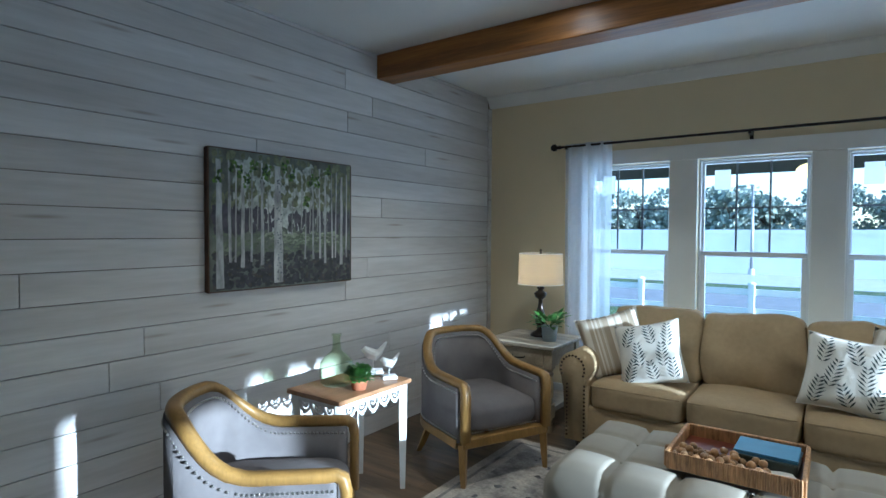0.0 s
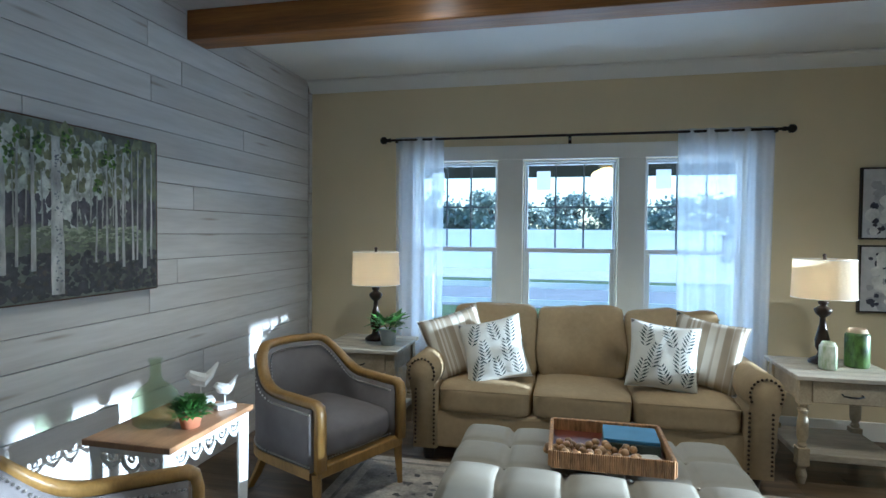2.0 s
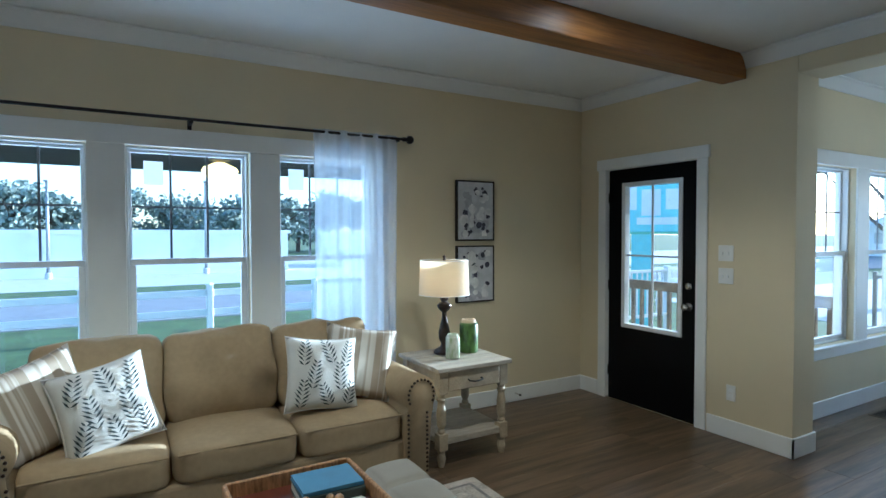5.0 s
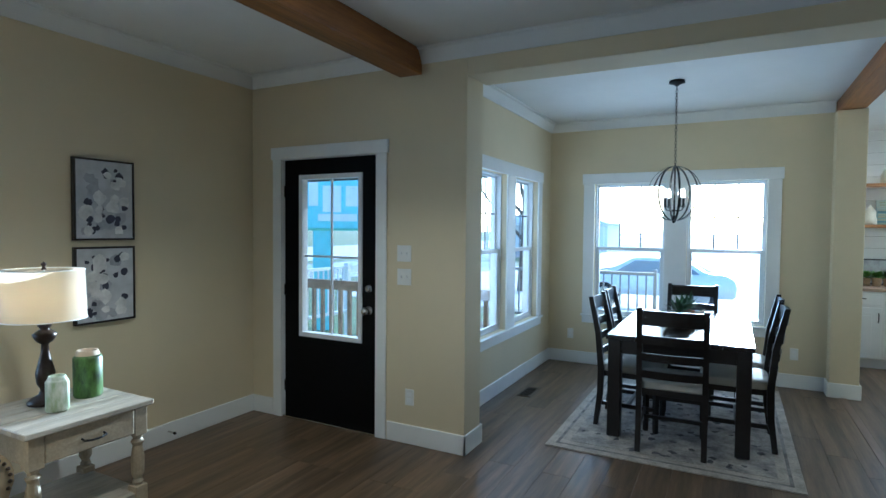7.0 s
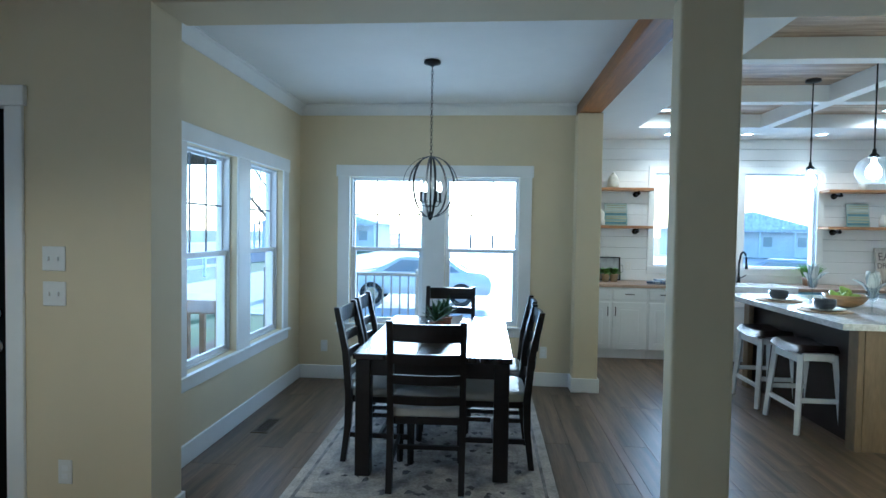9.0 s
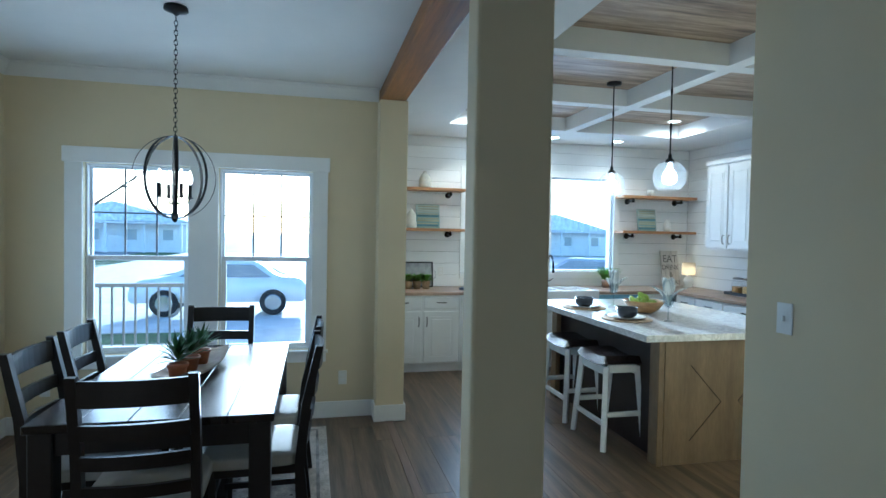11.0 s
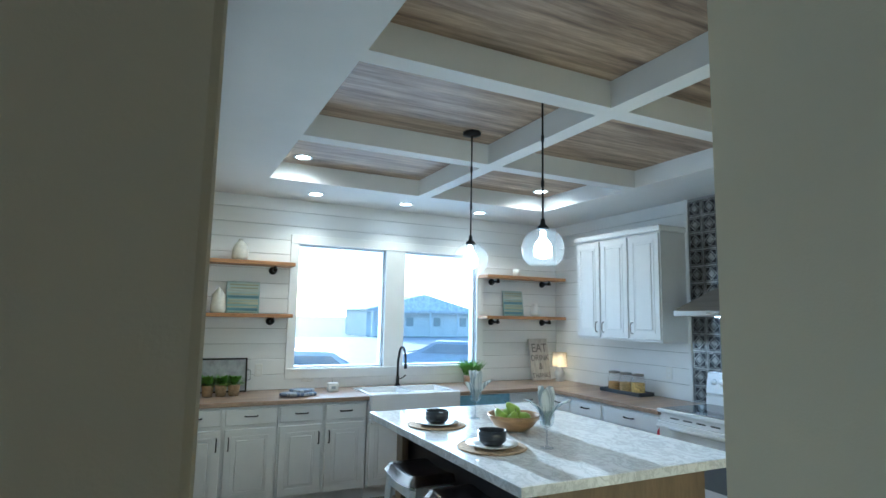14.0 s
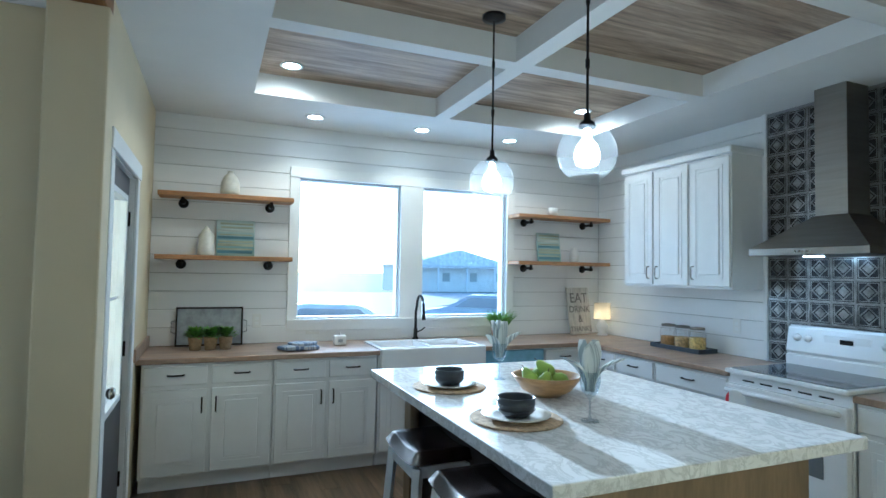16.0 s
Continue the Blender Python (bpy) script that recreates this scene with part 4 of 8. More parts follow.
def fern_mesh(w, t, seed):
    """Printed fern fronds laid on the front of a throw pillow."""
    rnd = random.Random(seed)
    bm = bmesh.new()

    def at(u, v):
        a, b = pinched(u, v)
        y = -pillow_height(u, v, t) + 0.006 * noise.noise(Vector((u * 3, v * 3, seed)))
        return Vector((a * w / 2, y - 0.011, b * w / 2))
    for cu, cv, ang in ((-0.55, 0.5, 0.2), (0.1, 0.55, -0.35), (0.62, 0.45, 0.3), (-0.3, -0.1, 0.15), (0.4, -0.15, -0.1), (-0.62, -0.6, 0.3), (0.05, -0.68, -0.2), (0.65, -0.65, 0.1)):
        ang += rnd.uniform(-0.2, 0.2)
        dx, dz = math.sin(ang), math.cos(ang)
        L = 0.66
        for k in range(7):
            f = k / 6 - 0.5
            bu, bv = cu + dx * L * f, cv + dz * L * f
            ll = 0.36 * (1 - 0.6 * k / 6) * (0.6 + 0.4 * min(1, k / 2))
            for s in (-1, 1):
                a2 = ang + s * 0.85
                eu, ev = bu + math.sin(a2) * ll, bv + math.cos(a2) * ll
                mu, mv = (bu + eu) / 2, (bv + ev) / 2
                ou, ov = math.cos(a2) * 0.024, -math.sin(a2) * 0.024
                pts = ((bu, bv), (mu + ou, mv + ov), (eu, ev), (mu - ou, mv - ov))
                if any(abs(c) > 0.93 for p in pts for c in p):
                    continue
                bm.faces.new([bm.verts.new(at(*p)) for p in pts])
    return bm


def throw_pillow(m, w, kind, seed):
    if kind == "fern":
        t = thing("throw_pillow", m, "white square throw pillow printed with grey fern fronds", "pillow", "pillows on the sofa")
        part("cover", pillow_mesh(w, w * 0.17, seed), OFFWHITE, t, smooth=True)
        part("fern_print", fern_mesh(w, w * 0.17, seed), INKLEAF, t, "grey fern print", kind="stuff")
    else:
        t = thing("throw_pillow", m, "tan striped square throw pillow leaning on the sofa arm", "pillow", "pillows on the sofa")
        part("cover", pillow_mesh(w, w * 0.17, seed), STRIPE, t, smooth=True)
    ring = []
    for k in range(40):
        q, f = k // 10, (k % 10) / 5 - 1
        a, b = pinched(*((f, -1), (1, f), (-f, 1), (-1, -f))[q])
        ring.append((a * w / 2, 0, b * w / 2))
    bm = tube(ring, 0.005, 5, bmesh.new(), closed=True)
    part("piping", bm, OFFWHITE if kind == "fern" else STRIPE, t)
    return t


# ---------------------------------------------------------------- sofa
def sofa():
    t = thing("sofa", pose(-0.46, 0, 0), "tan linen three-seat sofa with rolled arms and studs", "sofa")
    X = 1.12
    F, B = 3.52, 4.42
    part("base", box(-X + 0.2, X - 0.2, F + 0.035, B - 0.05, 0.085, 0.32, 0.02, 2), LINEN, t)
    part("back", soft_box(2 * X - 0.36, 0.20, 0.62, 10, m=pose(0, B - 0.13, 0.50, rx=-6)), LINEN, t, smooth=True)
    for s in (-1, 1):
        # rolled arm: a shaped front drawn back to the rear
        prof = [(0.02, 0.085), (0.172, 0.085), (0.172, 0.44)]
        for k in range(15):
            a = radians(-50 + 280 * k / 14)
            prof.append((0.118 + 0.102 * math.cos(a), 0.562 + 0.112 * math.sin(a)))
        prof.append((0.02, 0.45))
        prof = [(s * (X - 0.255 + p[0]), p[1]) for p in prof]
        bm = prism(prof, -(B - 0.06), -F, Matrix.Rotation(radians(90), 4, "X"))
        bmesh.ops.bevel(bm, geom=[e for e in bm.edges if abs(e.verts[0].co.y - e.verts[1].co.y) < 1e-4], offset=0.012, segments=2, affect="EDGES")
        arm = part("arm", bm, LINEN, t, smooth=True)
        # studs round the front panel
        pts = [(0.036, 0.12 + 0.026 * k) for k in range(14)] + [(0.155, 0.12 + 0.026 * k) for k in range(14)]
        pts += [(0.118 + 0.082 * math.cos(radians(-25 + 230 * k / 14)), 0.562 + 0.09 * math.sin(radians(-25 + 230 * k / 14))) for k in range(15)]
        bm = bmesh.new()
        for px, pz in pts:
            blob(s * (X - 0.255 + px), F - 0.002, pz, 0.0085, bm)
        part("studs", bm, BRONZE, arm, "dark bronze upholstery studs", kind="stuff")
    w = (2 * X - 0.46) / 3
    for k in range(3):
        cx = (k - 1) * w
        c = part("seat_cushion", soft_box(w - 0.004, 0.74, 0.17, 9, 0.02, m=pose(cx, F + 0.385, 0.395), wob=0.006), LINEN, t, smooth=True)
        part("piping", tube([(cx + (w / 2 - 0.02) * sx, F + 0.022, 0.463) for sx in (-1, -0.5, 0, 0.5, 1)], 0.005, 6), LINEN, c)
        b = part("back_cushion", soft_box(w - 0.002, 0.20, 0.49, 8.0, 0.010, cuts=13, m=pose(cx, B - 0.30, 0.69, rx=-13), wob=0.026, crown=0.055), LINEN, t, smooth=True)
        part("piping", tube([(cx + (w / 2 - 0.01) * sx, B - 0.335 + 0.012 * abs(sx), 0.913 - 0.025 * sx ** 6) for sx in (-1, -0.7, -0.3, 0, 0.3, 0.7, 1)], 0.005, 6), LINEN, b)
    for x in (-X + 0.17, X - 0.17):
        for y in (F + 0.08, B - 0.12):
            part("foot", turned(((0, 0), (0.03, 0), (0.042, 0.07), (0.042, 0.086), (0, 0.086)), 16, at=(x, y, 0.0)), ESPRESSO, t)


sofa()
for m, w, kd, sd in ((pose(-1.29, 3.88, 0.69, -18, -16, 26), 0.44, "stripe", 1), (pose(-1.02, 3.79, 0.675, -20, -12, 10), 0.415, "fern", 2), (pose(0.03, 3.80, 0.69, -20, 6, -2), 0.42, "fern", 3), (pose(0.30, 3.93, 0.70, -20, 9, -20), 0.44, "stripe", 4)):
    throw_pillow(m, w, kd, sd)


# ---------------------------------------------------------------- armchairs
def armchair(m, label, group="armchairs"):
    t = thing("armchair", m, label, "armchair", group)

    def plan(s, off=0.0):
        """s from -1 to 1 round the horseshoe from one front post to the other."""
        q, sg = abs(s), (1 if s >= 0 else -1)
        R = 0.325 + off
        if q > 0.58:
            f = (q - 0.58) / 0.42
            return Vector((-0.03 + 0.34 * f, sg * (R - 0.01 * f)))
        a = q / 0.58 * math.pi / 2
        return Vector((-0.03 - (0.33 + off) * math.cos(a) ** 0.8, sg * R * math.sin(a) ** 0.9))

    def top(s):
        q = abs(s)
        e = max(0.0, min(1.0, (q - 0.22) / 0.40))
        return 0.825 - 0.20 * (e * e * (3 - 2 * e)) - 0.012 * q
    N = 44
    S = [-1 + 2 * i / N for i in range(N + 1)]
    bm = bmesh.new()
    rings = []
    for s in S:
        o, i_ = plan(s, 0.02), plan(s, -0.055)
        h = top(s) - 0.02
        rings.append([bm.verts.new((o.x, o.y, 0.27)), bm.verts.new((o.x, o.y, h)), bm.verts.new((i_.x, i_.y, h)), bm.verts.new((i_.x * 0.98, i_.y * 0.97, 0.60)), bm.verts.new((i_.x, i_.y, 0.34)), bm.verts.new((i_.x, i_.y, 0.27))])
    for a, b in zip(rings, rings[1:]):
        for k in range(6):
            j = (k + 1) % 6
            bm.faces.new((a[k], a[j], b[j], b[k]))
    bm.faces.new(rings[0])
    bm.faces.new(rings[-1][::-1])
    part("backrest", bm, GREYVELVET, t, smooth=True)
    # wooden rail over the top, running down into the front posts
    bm = bmesh.new()
    line = [(plan(s, -0.017), top(s)) for s in S]
    pts = [(p.x, p.y, h) for p, h in line]
    e0, e1 = Vector(pts[0]), Vector(pts[-1])
    front = [Vector((0.335, e0.y, 0.60)), Vector((0.345, e0.y, 0.555))]
    back = [Vector((0.335, e1.y, 0.60)), Vector((0.345, e1.y, 0.555))]
    loop = [(front[1] - Vector((0, 0, 0.27))), front[1], front[0], *[Vector(p) for p in pts], back[0], back[1], (back[1] - Vector((0, 0, 0.27)))]
    rings = []
    for i, p in enumerate(loop):
        d = (loop[min(i + 1, len(loop) - 1)] - loop[max(i - 1, 0)]).normalized()
        flat = Vector((p.x + 0.03, p.y, 0)).normalized() if 2 < i < len(loop) - 3 else Vector((0, 1 if p.y > 0 else -1, 0))
        u = (flat - d * flat.dot(d)).normalized()
        v = d.cross(u)
        rings.append([bm.verts.new(p + u * cu * 0.031 + v * cv * 0.021) for cu, cv in ((1, 0.2), (0.85, 0.7), (0.45, 1), (-0.45, 1), (-0.85, 0.7), (-1, 0.2), (-0.9, -1), (0.9, -1))])
    for a, b in zip(rings, rings[1:]):
        for k in range(8):
            bm.faces.new((a[k], a[(k + 1) % 8], b[(k + 1) % 8], b[k]))
    bm.faces.new(rings[0])
    bm.faces.new(rings[-1][::-1])
    part("top_rail", bm, OAK, t, "honey oak top rail", smooth=True)
    # seat
    part("seat", soft_box(0.66, 0.575, 0.17, 5, 0.025, m=pose(0.01, 0, 0.385) @ Matrix.Diagonal((0.98, 1, 1, 1))), GREYVELVET, t, smooth=True)
    bm = box(0.285, 0.345, -0.315, 0.315, 0.235, 0.295, 0.008, 2)
    part("seat_rail", bm, OAK, t)
    bm = bmesh.new()
    rings = []
    for s in S:
        o, i_ = plan(s, 0.028), plan(s, -0.03)
        rings.append([bm.verts.new((p.x, p.y, z)) for p, z in ((o, 0.235), (o, 0.285), (i_, 0.285), (i_, 0.235))])
    for a, b in zip(rings, rings[1:]):
        for k in range(4):
            bm.faces.new((a[k], a[(k + 1) % 4], b[(k + 1) % 4], b[k]))
    part("seat_rail", bm, OAK, t)
    for sy in (-1, 1):
        part("leg", tube([(0.315, 0.30 * sy, 0.26), (0.325, 0.302 * sy, 0.12), (0.335, 0.305 * sy, 0.0)], [0.033, 0.028, 0.019], 4), OAK, t)
        part("leg", tube([(-0.21, 0.23 * sy, 0.26), (-0.27, 0.26 * sy, 0.10), (-0.32, 0.28 * sy, 0.0)], [0.03, 0.025, 0.018], 4), OAK, t)
    # studs below the rail, inside and out, and over the seat rail
    bm = bmesh.new()
    M = 92
    for i in range(M + 1):
        s = -0.985 + 1.97 * i / M
        h = top(s)
        for off, z in ((0.022, h - 0.045), (-0.062, h - 0.045), (0.022, 0.30)):
            p = plan(s, off)
            blob(p.x, p.y, z, 0.0066, bm)
    for i in range(30):
        blob(0.305, -0.285 + 0.57 * i / 29, 0.312, 0.0058, bm)
    part("studs", bm, STUD, t, "row of pewter upholstery studs", kind="stuff")
    return t


armchair(pose(-1.895, 3.06, 0, rz=-25.7) @ Matrix.Scale(0.965, 4), "grey velvet tub armchair with honey oak frame and studs")
armchair(pose(-1.88, 1.44, 0, rz=42) @ Matrix.Scale(0.97, 4), "grey velvet tub armchair with oak rail, sunlit back")


# ---------------------------------------------------------------- ottoman, tray and what lies on it
def ottoman():
    t = thing("ottoman", pose(-0.42, 2.715, 0), "pale grey tufted upholstered ottoman on the rug", "ottoman")
    W, D = 1.32, 0.77
    nx, ny = 5, 3
    bm = bmesh.new()
    n = 12
    gx, gy = nx * n, ny * n
    vs = {}
    for i in range(gx + 1):
        for k in range(gy + 1):
            u, v = i / gx, k / gy
            fx, fy = abs(math.sin(math.pi * u * nx)), abs(math.sin(math.pi * v * ny))
            z = 0.405 + 0.040 * (fx * fy) ** 0.25
            e = min(u * W, (1 - u) * W, v * D, (1 - v) * D)
            z -= 0.05 * max(0, 1 - e / 0.06) ** 2
            vs[i, k] = bm.verts.new(((u - 0.5) * W, (v - 0.5) * D, z))
    for i in range(gx):
        for k in range(gy):
            bm.faces.new((vs[i, k], vs[i + 1, k], vs[i + 1, k + 1], vs[i, k + 1]))
    # sides with the seams running down
    rim = [(i, 0) for i in range(gx)] + [(gx, k) for k in range(gy)] + [(i, gy) for i in range(gx, 0, -1)] + [(0, k) for k in range(gy, 0, -1)]
    low = []
    for ring, (z, out) in enumerate(((0.31, 0.018), (0.22, 0.022), (0.13, 0.012), (0.10, 0.0))):
        row = []
        for i, k in rim:
            u, v = i / gx, k / gy
            side_x = i in (0, gx)
            f = abs(math.sin(math.pi * (v * ny if side_x else u * nx))) ** 0.4
            o = out * (0.2 + 0.8 * f)
            row.append(bm.verts.new(((u - 0.5) * W + (o if i == gx else -o if i == 0 else 0), (v - 0.5) * D + (o if k == gy else -o if k == 0 else 0), z)))
        low.append(row)
    rows = [[vs[p] for p in rim]] + low
    for a, b in zip(rows, rows[1:]):
        for j in range(len(rim)):
            q = (j + 1) % len(rim)
            bm.faces.new((a[j], a[q], b[q], b[j]))
    bm.faces.new(low[-1][::-1])
    part("cushion", bm, OTTO, t, smooth=True)
    for i in range(1, nx):
        for k in range(1, ny):
            bm = bmesh.new()
            blob((i / nx - 0.5) * W, (k / ny - 0.5) * D, 0.408, 0.014, bm, squash=(1, 1, 0.5))
            part("button", bm, OTTO, t)
    for sx in (-1, 1):
        for sy in (-1, 1):
            part("leg", turned(((0, 0), (0.02, 0), (0.03, 0.10), (0, 0.10)), 14, at=(sx * (W / 2 - 0.07), sy * (D / 2 - 0.07), 0)), ESPRESSO, t)


ottoman()


def serving_tray():
    t = thing("serving_tray", pose(-0.365, 2.79, 0.447, rz=0.5), "rectangular woven rattan tray on the ottoman", "tray")
    W, D = 0.50, 0.44
    part("bottom", box(-W / 2, W / 2, -D / 2, D / 2, 0.0, 0.01), REDWOOD, t)
    for q in ((-W / 2, W / 2, -D / 2 - 0.012, -D / 2 + 0.006), (-W / 2, W / 2, D / 2 - 0.006, D / 2 + 0.012), (-W / 2 - 0.012, -W / 2 + 0.006, -D / 2, D / 2), (W / 2 - 0.006, W / 2 + 0.012, -D / 2, D / 2)):
        part("side", box(*q, 0.0, 0.068, 0.004), RATTAN, t)
    bm = bmesh.new()
    for k in range(56):
        x = -W / 2 + W * (k + 0.5) / 56
        tube([(x, -D / 2 - 0.013, 0.0), (x, -D / 2 - 0.015, 0.075)], 0.0042, 4, bm)
    part("weave", bm, RATTAN, t, kind="stuff")


serving_tray()


def book(m, w, d, h, cover, label):
    t = thing("book", m, label, "book", "books on the tray")
    part("cover", box(-w / 2, w / 2, -d / 2, d / 2, h - 0.004, h, 0.001), cover, t)
    part("cover", box(-w / 2, w / 2, -d / 2, d / 2, 0, 0.004, 0.001), cover, t)
    part("spine", box(-w / 2, w / 2, -d / 2 - 0.001, -d / 2 + 0.003, 0.004, h - 0.004), cover, t)
    part("pages", box(-w / 2 + 0.005, w / 2 - 0.005, -d / 2 + 0.003, d / 2 - 0.005, 0.004, h - 0.004), PAGES, t)


book(pose(-0.26, 2.85, 0.458, rz=-3), 0.25, 0.20, 0.045, TEALBOOK, "thick dark green book lying on the tray")
book(pose(-0.26, 2.855, 0.504, rz=-1), 0.24, 0.19, 0.016, BLUEBOOK, "thin blue book on top of another book")
book(pose(-0.215, 2.68, 0.458, rz=20), 0.15, 0.11, 0.012, CERAM, "small pale book lying on the tray")


def bead_garland():
    t = thing("bead_garland", pose(-0.44, 2.66, 0.458), "garland of natural wooden beads heaped in the tray", "garland")
    rnd = random.Random(9)
    bm = mesh_of(blob(0, 0, 0, 0.018, bmesh.new(), 2), "bead", BEADW, True)
    for k in range(64):
        a = k * 0.36
        r = 0.04 + 0.13 * abs(math.sin(k * 0.21))
        o = new("bead", bm)
        o.parent = t
        o.location = (math.cos(a) * r * 1.15 + rnd.uniform(-0.01, 0.01), math.sin(a) * r * 0.62 + rnd.uniform(-0.01, 0.01), 0.018 + (0.022 if k % 3 == 0 else 0.0))


bead_garland()


# ---------------------------------------------------------------- side tables, lamps
def turned_leg(h0, h1, r=0.022):
    L = h1 - h0
    return ((0, h0), (r * 0.8, h0), (r * 1.0, h0 + 0.06 * L), (r * 0.7, h0 + 0.12 * L), (r * 1.15, h0 + 0.22 * L), (r * 1.2, h0 + 0.55 * L), (r * 0.85, h0 + 0.78 * L), (r * 1.2, h0 + 0.86 * L), (r * 0.8, h0 + 0.92 * L), (r * 1.1, h1), (0, h1))


def end_table(m, label):
    t = thing("end_table", m, label, "side table", "end tables by the sofa")
    W, D = 0.58, 0.56
    bm = bmesh.new()
    for k in range(5):
        y0 = -D / 2 + D * k / 5
        box(-W / 2, W / 2, y0 + 0.0008, y0 + D / 5 - 0.0008, 0.615, 0.642, 0.004, bm=bm)
    part("tabletop", bm, DISTRESS_TOP, t)
    for sx in (-1, 1):
        for sy in (-1, 1):
            x, y = sx * (W / 2 - 0.055), sy * (D / 2 - 0.055)
            part("leg", turned(turned_leg(0.215, 0.47, 0.026), 14, box(x - 0.032, x + 0.032, y - 0.032, y + 0.032, 0.47, 0.615, 0.003), at=(x, y, 0)), DISTRESS, t)
            part("foot", turned(((0, 0), (0.018, 0), (0.03, 0.05), (0.022, 0.09), (0.03, 0.11), (0, 0.11)), 14, box(x - 0.032, x + 0.032, y - 0.032, y + 0.032, 0.11, 0.215, 0.003), at=(x, y, 0)), DISTRESS, t)
    part("shelf", box(-W / 2 + 0.03, W / 2 - 0.03, -D / 2 + 0.03, D / 2 - 0.03, 0.145, 0.185, 0.004), DISTRESS_TOP, t)
    for s in (-1, 1):
        part("apron", box(s * (W / 2 - 0.05) - 0.01, s * (W / 2 - 0.05) + 0.01, -D / 2 + 0.08, D / 2 - 0.08, 0.48, 0.612), DISTRESS, t)
    part("apron", box(-W / 2 + 0.08, W / 2 - 0.08, D / 2 - 0.06, D / 2 - 0.04, 0.48, 0.612), DISTRESS, t)
    d = part("drawer", box(-W / 2 + 0.09, W / 2 - 0.09, -D / 2 + 0.022, -D / 2 + 0.06, 0.485, 0.61, 0.006, 2), DISTRESS, t)
    part("handle", tube([(-0.05, -D / 2 + 0.022, 0.545), (-0.05, -D / 2 + 0.002, 0.54), (-0.02, -D / 2 - 0.006, 0.535), (0.02, -D / 2 - 0.006, 0.535), (0.05, -D / 2 + 0.002, 0.54), (0.05, -D / 2 + 0.022, 0.545)], 0.005, 8), BLACK, d, "black bail handle")


end_table(pose(1.03, 3.985, 0), "distressed cream end table with a drawer and shelf")
end_table(pose(-1.96, 4.00, 0), "distressed cream end table in the corner")


def table_lamp(m, energy):
    t = thing("table_lamp", m, "lit table lamp with bronze baluster base and white drum shade", "lamp", "table lamps")
    part("base", turned(((0, 0), (0.075, 0), (0.078, 0.012), (0.06, 0.03), (0.03, 0.045), (0.022, 0.07), (0.038, 0.10), (0.042, 0.15), (0.03, 0.20), (0.018, 0.25), (0.016, 0.29), (0.035, 0.305), (0.045, 0.32), (0.052, 0.34), (0.035, 0.355), (0.018, 0.365), (0.03, 0.38), (0.03, 0.39), (0.012, 0.40), (0.012, 0.44), (0, 0.44)), 28), node_mat("oiled_bronze", (0.035, 0.022, 0.016), 0.3, 0.5, var=0.2, scale=15), t, smooth=True)
    sh = part("shade", turned(((0.178, 0.415), (0.170, 0.655)), 40), SHADE, t, "white linen drum shade", smooth=True)
    for r, z in ((0.178, 0.415), (0.170, 0.655)):
        part("rim", tube([(r * math.cos(2 * math.pi * k / 36), r * math.sin(2 * math.pi * k / 36), z) for k in range(36)], 0.003, 5, closed=True), WHITEPAINT, sh)
    bm = bmesh.new()
    for k in range(3):
        a = 2 * math.pi * k / 3
        tube([(0, 0, 0.64), (0.17 * math.cos(a), 0.17 * math.sin(a), 0.645)], 0.002, 5, bm)
    tube([(0, 0, 0.43), (0, 0, 0.66)], 0.004, 6, bm)
    part("harp", bm, CHROME, t)
    part("finial", turned(((0, 0.655), (0.012, 0.655), (0.006, 0.67), (0.013, 0.682), (0, 0.695)), 14), BRONZE, t, smooth=True)
    part("bulb", turned(((0, 0.46), (0.015, 0.47), (0.03, 0.52), (0.022, 0.55), (0, 0.56)), 16), glow_mat("lamp_bulb", (1.0, 0.72, 0.40), 5), t, smooth=True)
    lamp("lamp_light", "POINT", m @ pose(0, 0, 0.53, 0), energy, (1.0, 0.70, 0.40), soft=0.03)


table_lamp(pose(-1.95, 4.08, 0.643), 3.0)
table_lamp(pose(1.02, 4.10, 0.643), 3.0)


def leafy(bm, rnd, n, r, z, size, up=0.5):
    for k in range(n):
        a = rnd.uniform(0, 6.28)
        e = rnd.uniform(0.1, 1.3) * up
        d = Vector((math.cos(a), math.sin(a), e)).normalized()
        leaf(bm, Vector((0, 0, z)) + d * r * rnd.uniform(0.3, 1.0), d + Vector((0, 0, rnd.uniform(-0.5, 0.4))), size * rnd.uniform(0.7, 1.2), size * 0.6)
    return bm


def potted_plant(m, pot_r, pot_h, pot_mat, n, spread, size, label, green=LEAFG, up=1.0, seed=1, group=""):
    t = thing("potted_plant", m, label, "plant", group)
    part("pot", turned(((0, 0), (pot_r * 0.78, 0), (pot_r, pot_h * 0.9), (pot_r * 1.05, pot_h), (pot_r * 0.9, pot_h), (pot_r * 0.85, pot_h * 0.85), (0, pot_h * 0.85)), 22), pot_mat, t, smooth=True)
    rnd = random.Random(seed)
    part("foliage", leafy(bmesh.new(), rnd, n, spread, pot_h * 0.95, size, up), green, t)
    bm = bmesh.new()
    for k in range(10):
        a = rnd.uniform(0, 6.28)
        tube([(0, 0, pot_h * 0.85), (math.cos(a) * spread * 0.6, math.sin(a) * spread * 0.6, pot_h + spread * 0.5)], 0.002, 4, bm)
    part("stems", bm, green, t)
    return t


GREYPOT = node_mat("grey_ceramic_pot", (0.34, 0.37, 0.38), 0.5, var=0.08, scale=12)
potted_plant(pose(-1.80, 3.93, 0.643), 0.062, 0.115, GREYPOT, 80, 0.125, 0.075, "leafy green plant in a grey pot beside the lamp", up=0.9, seed=3)


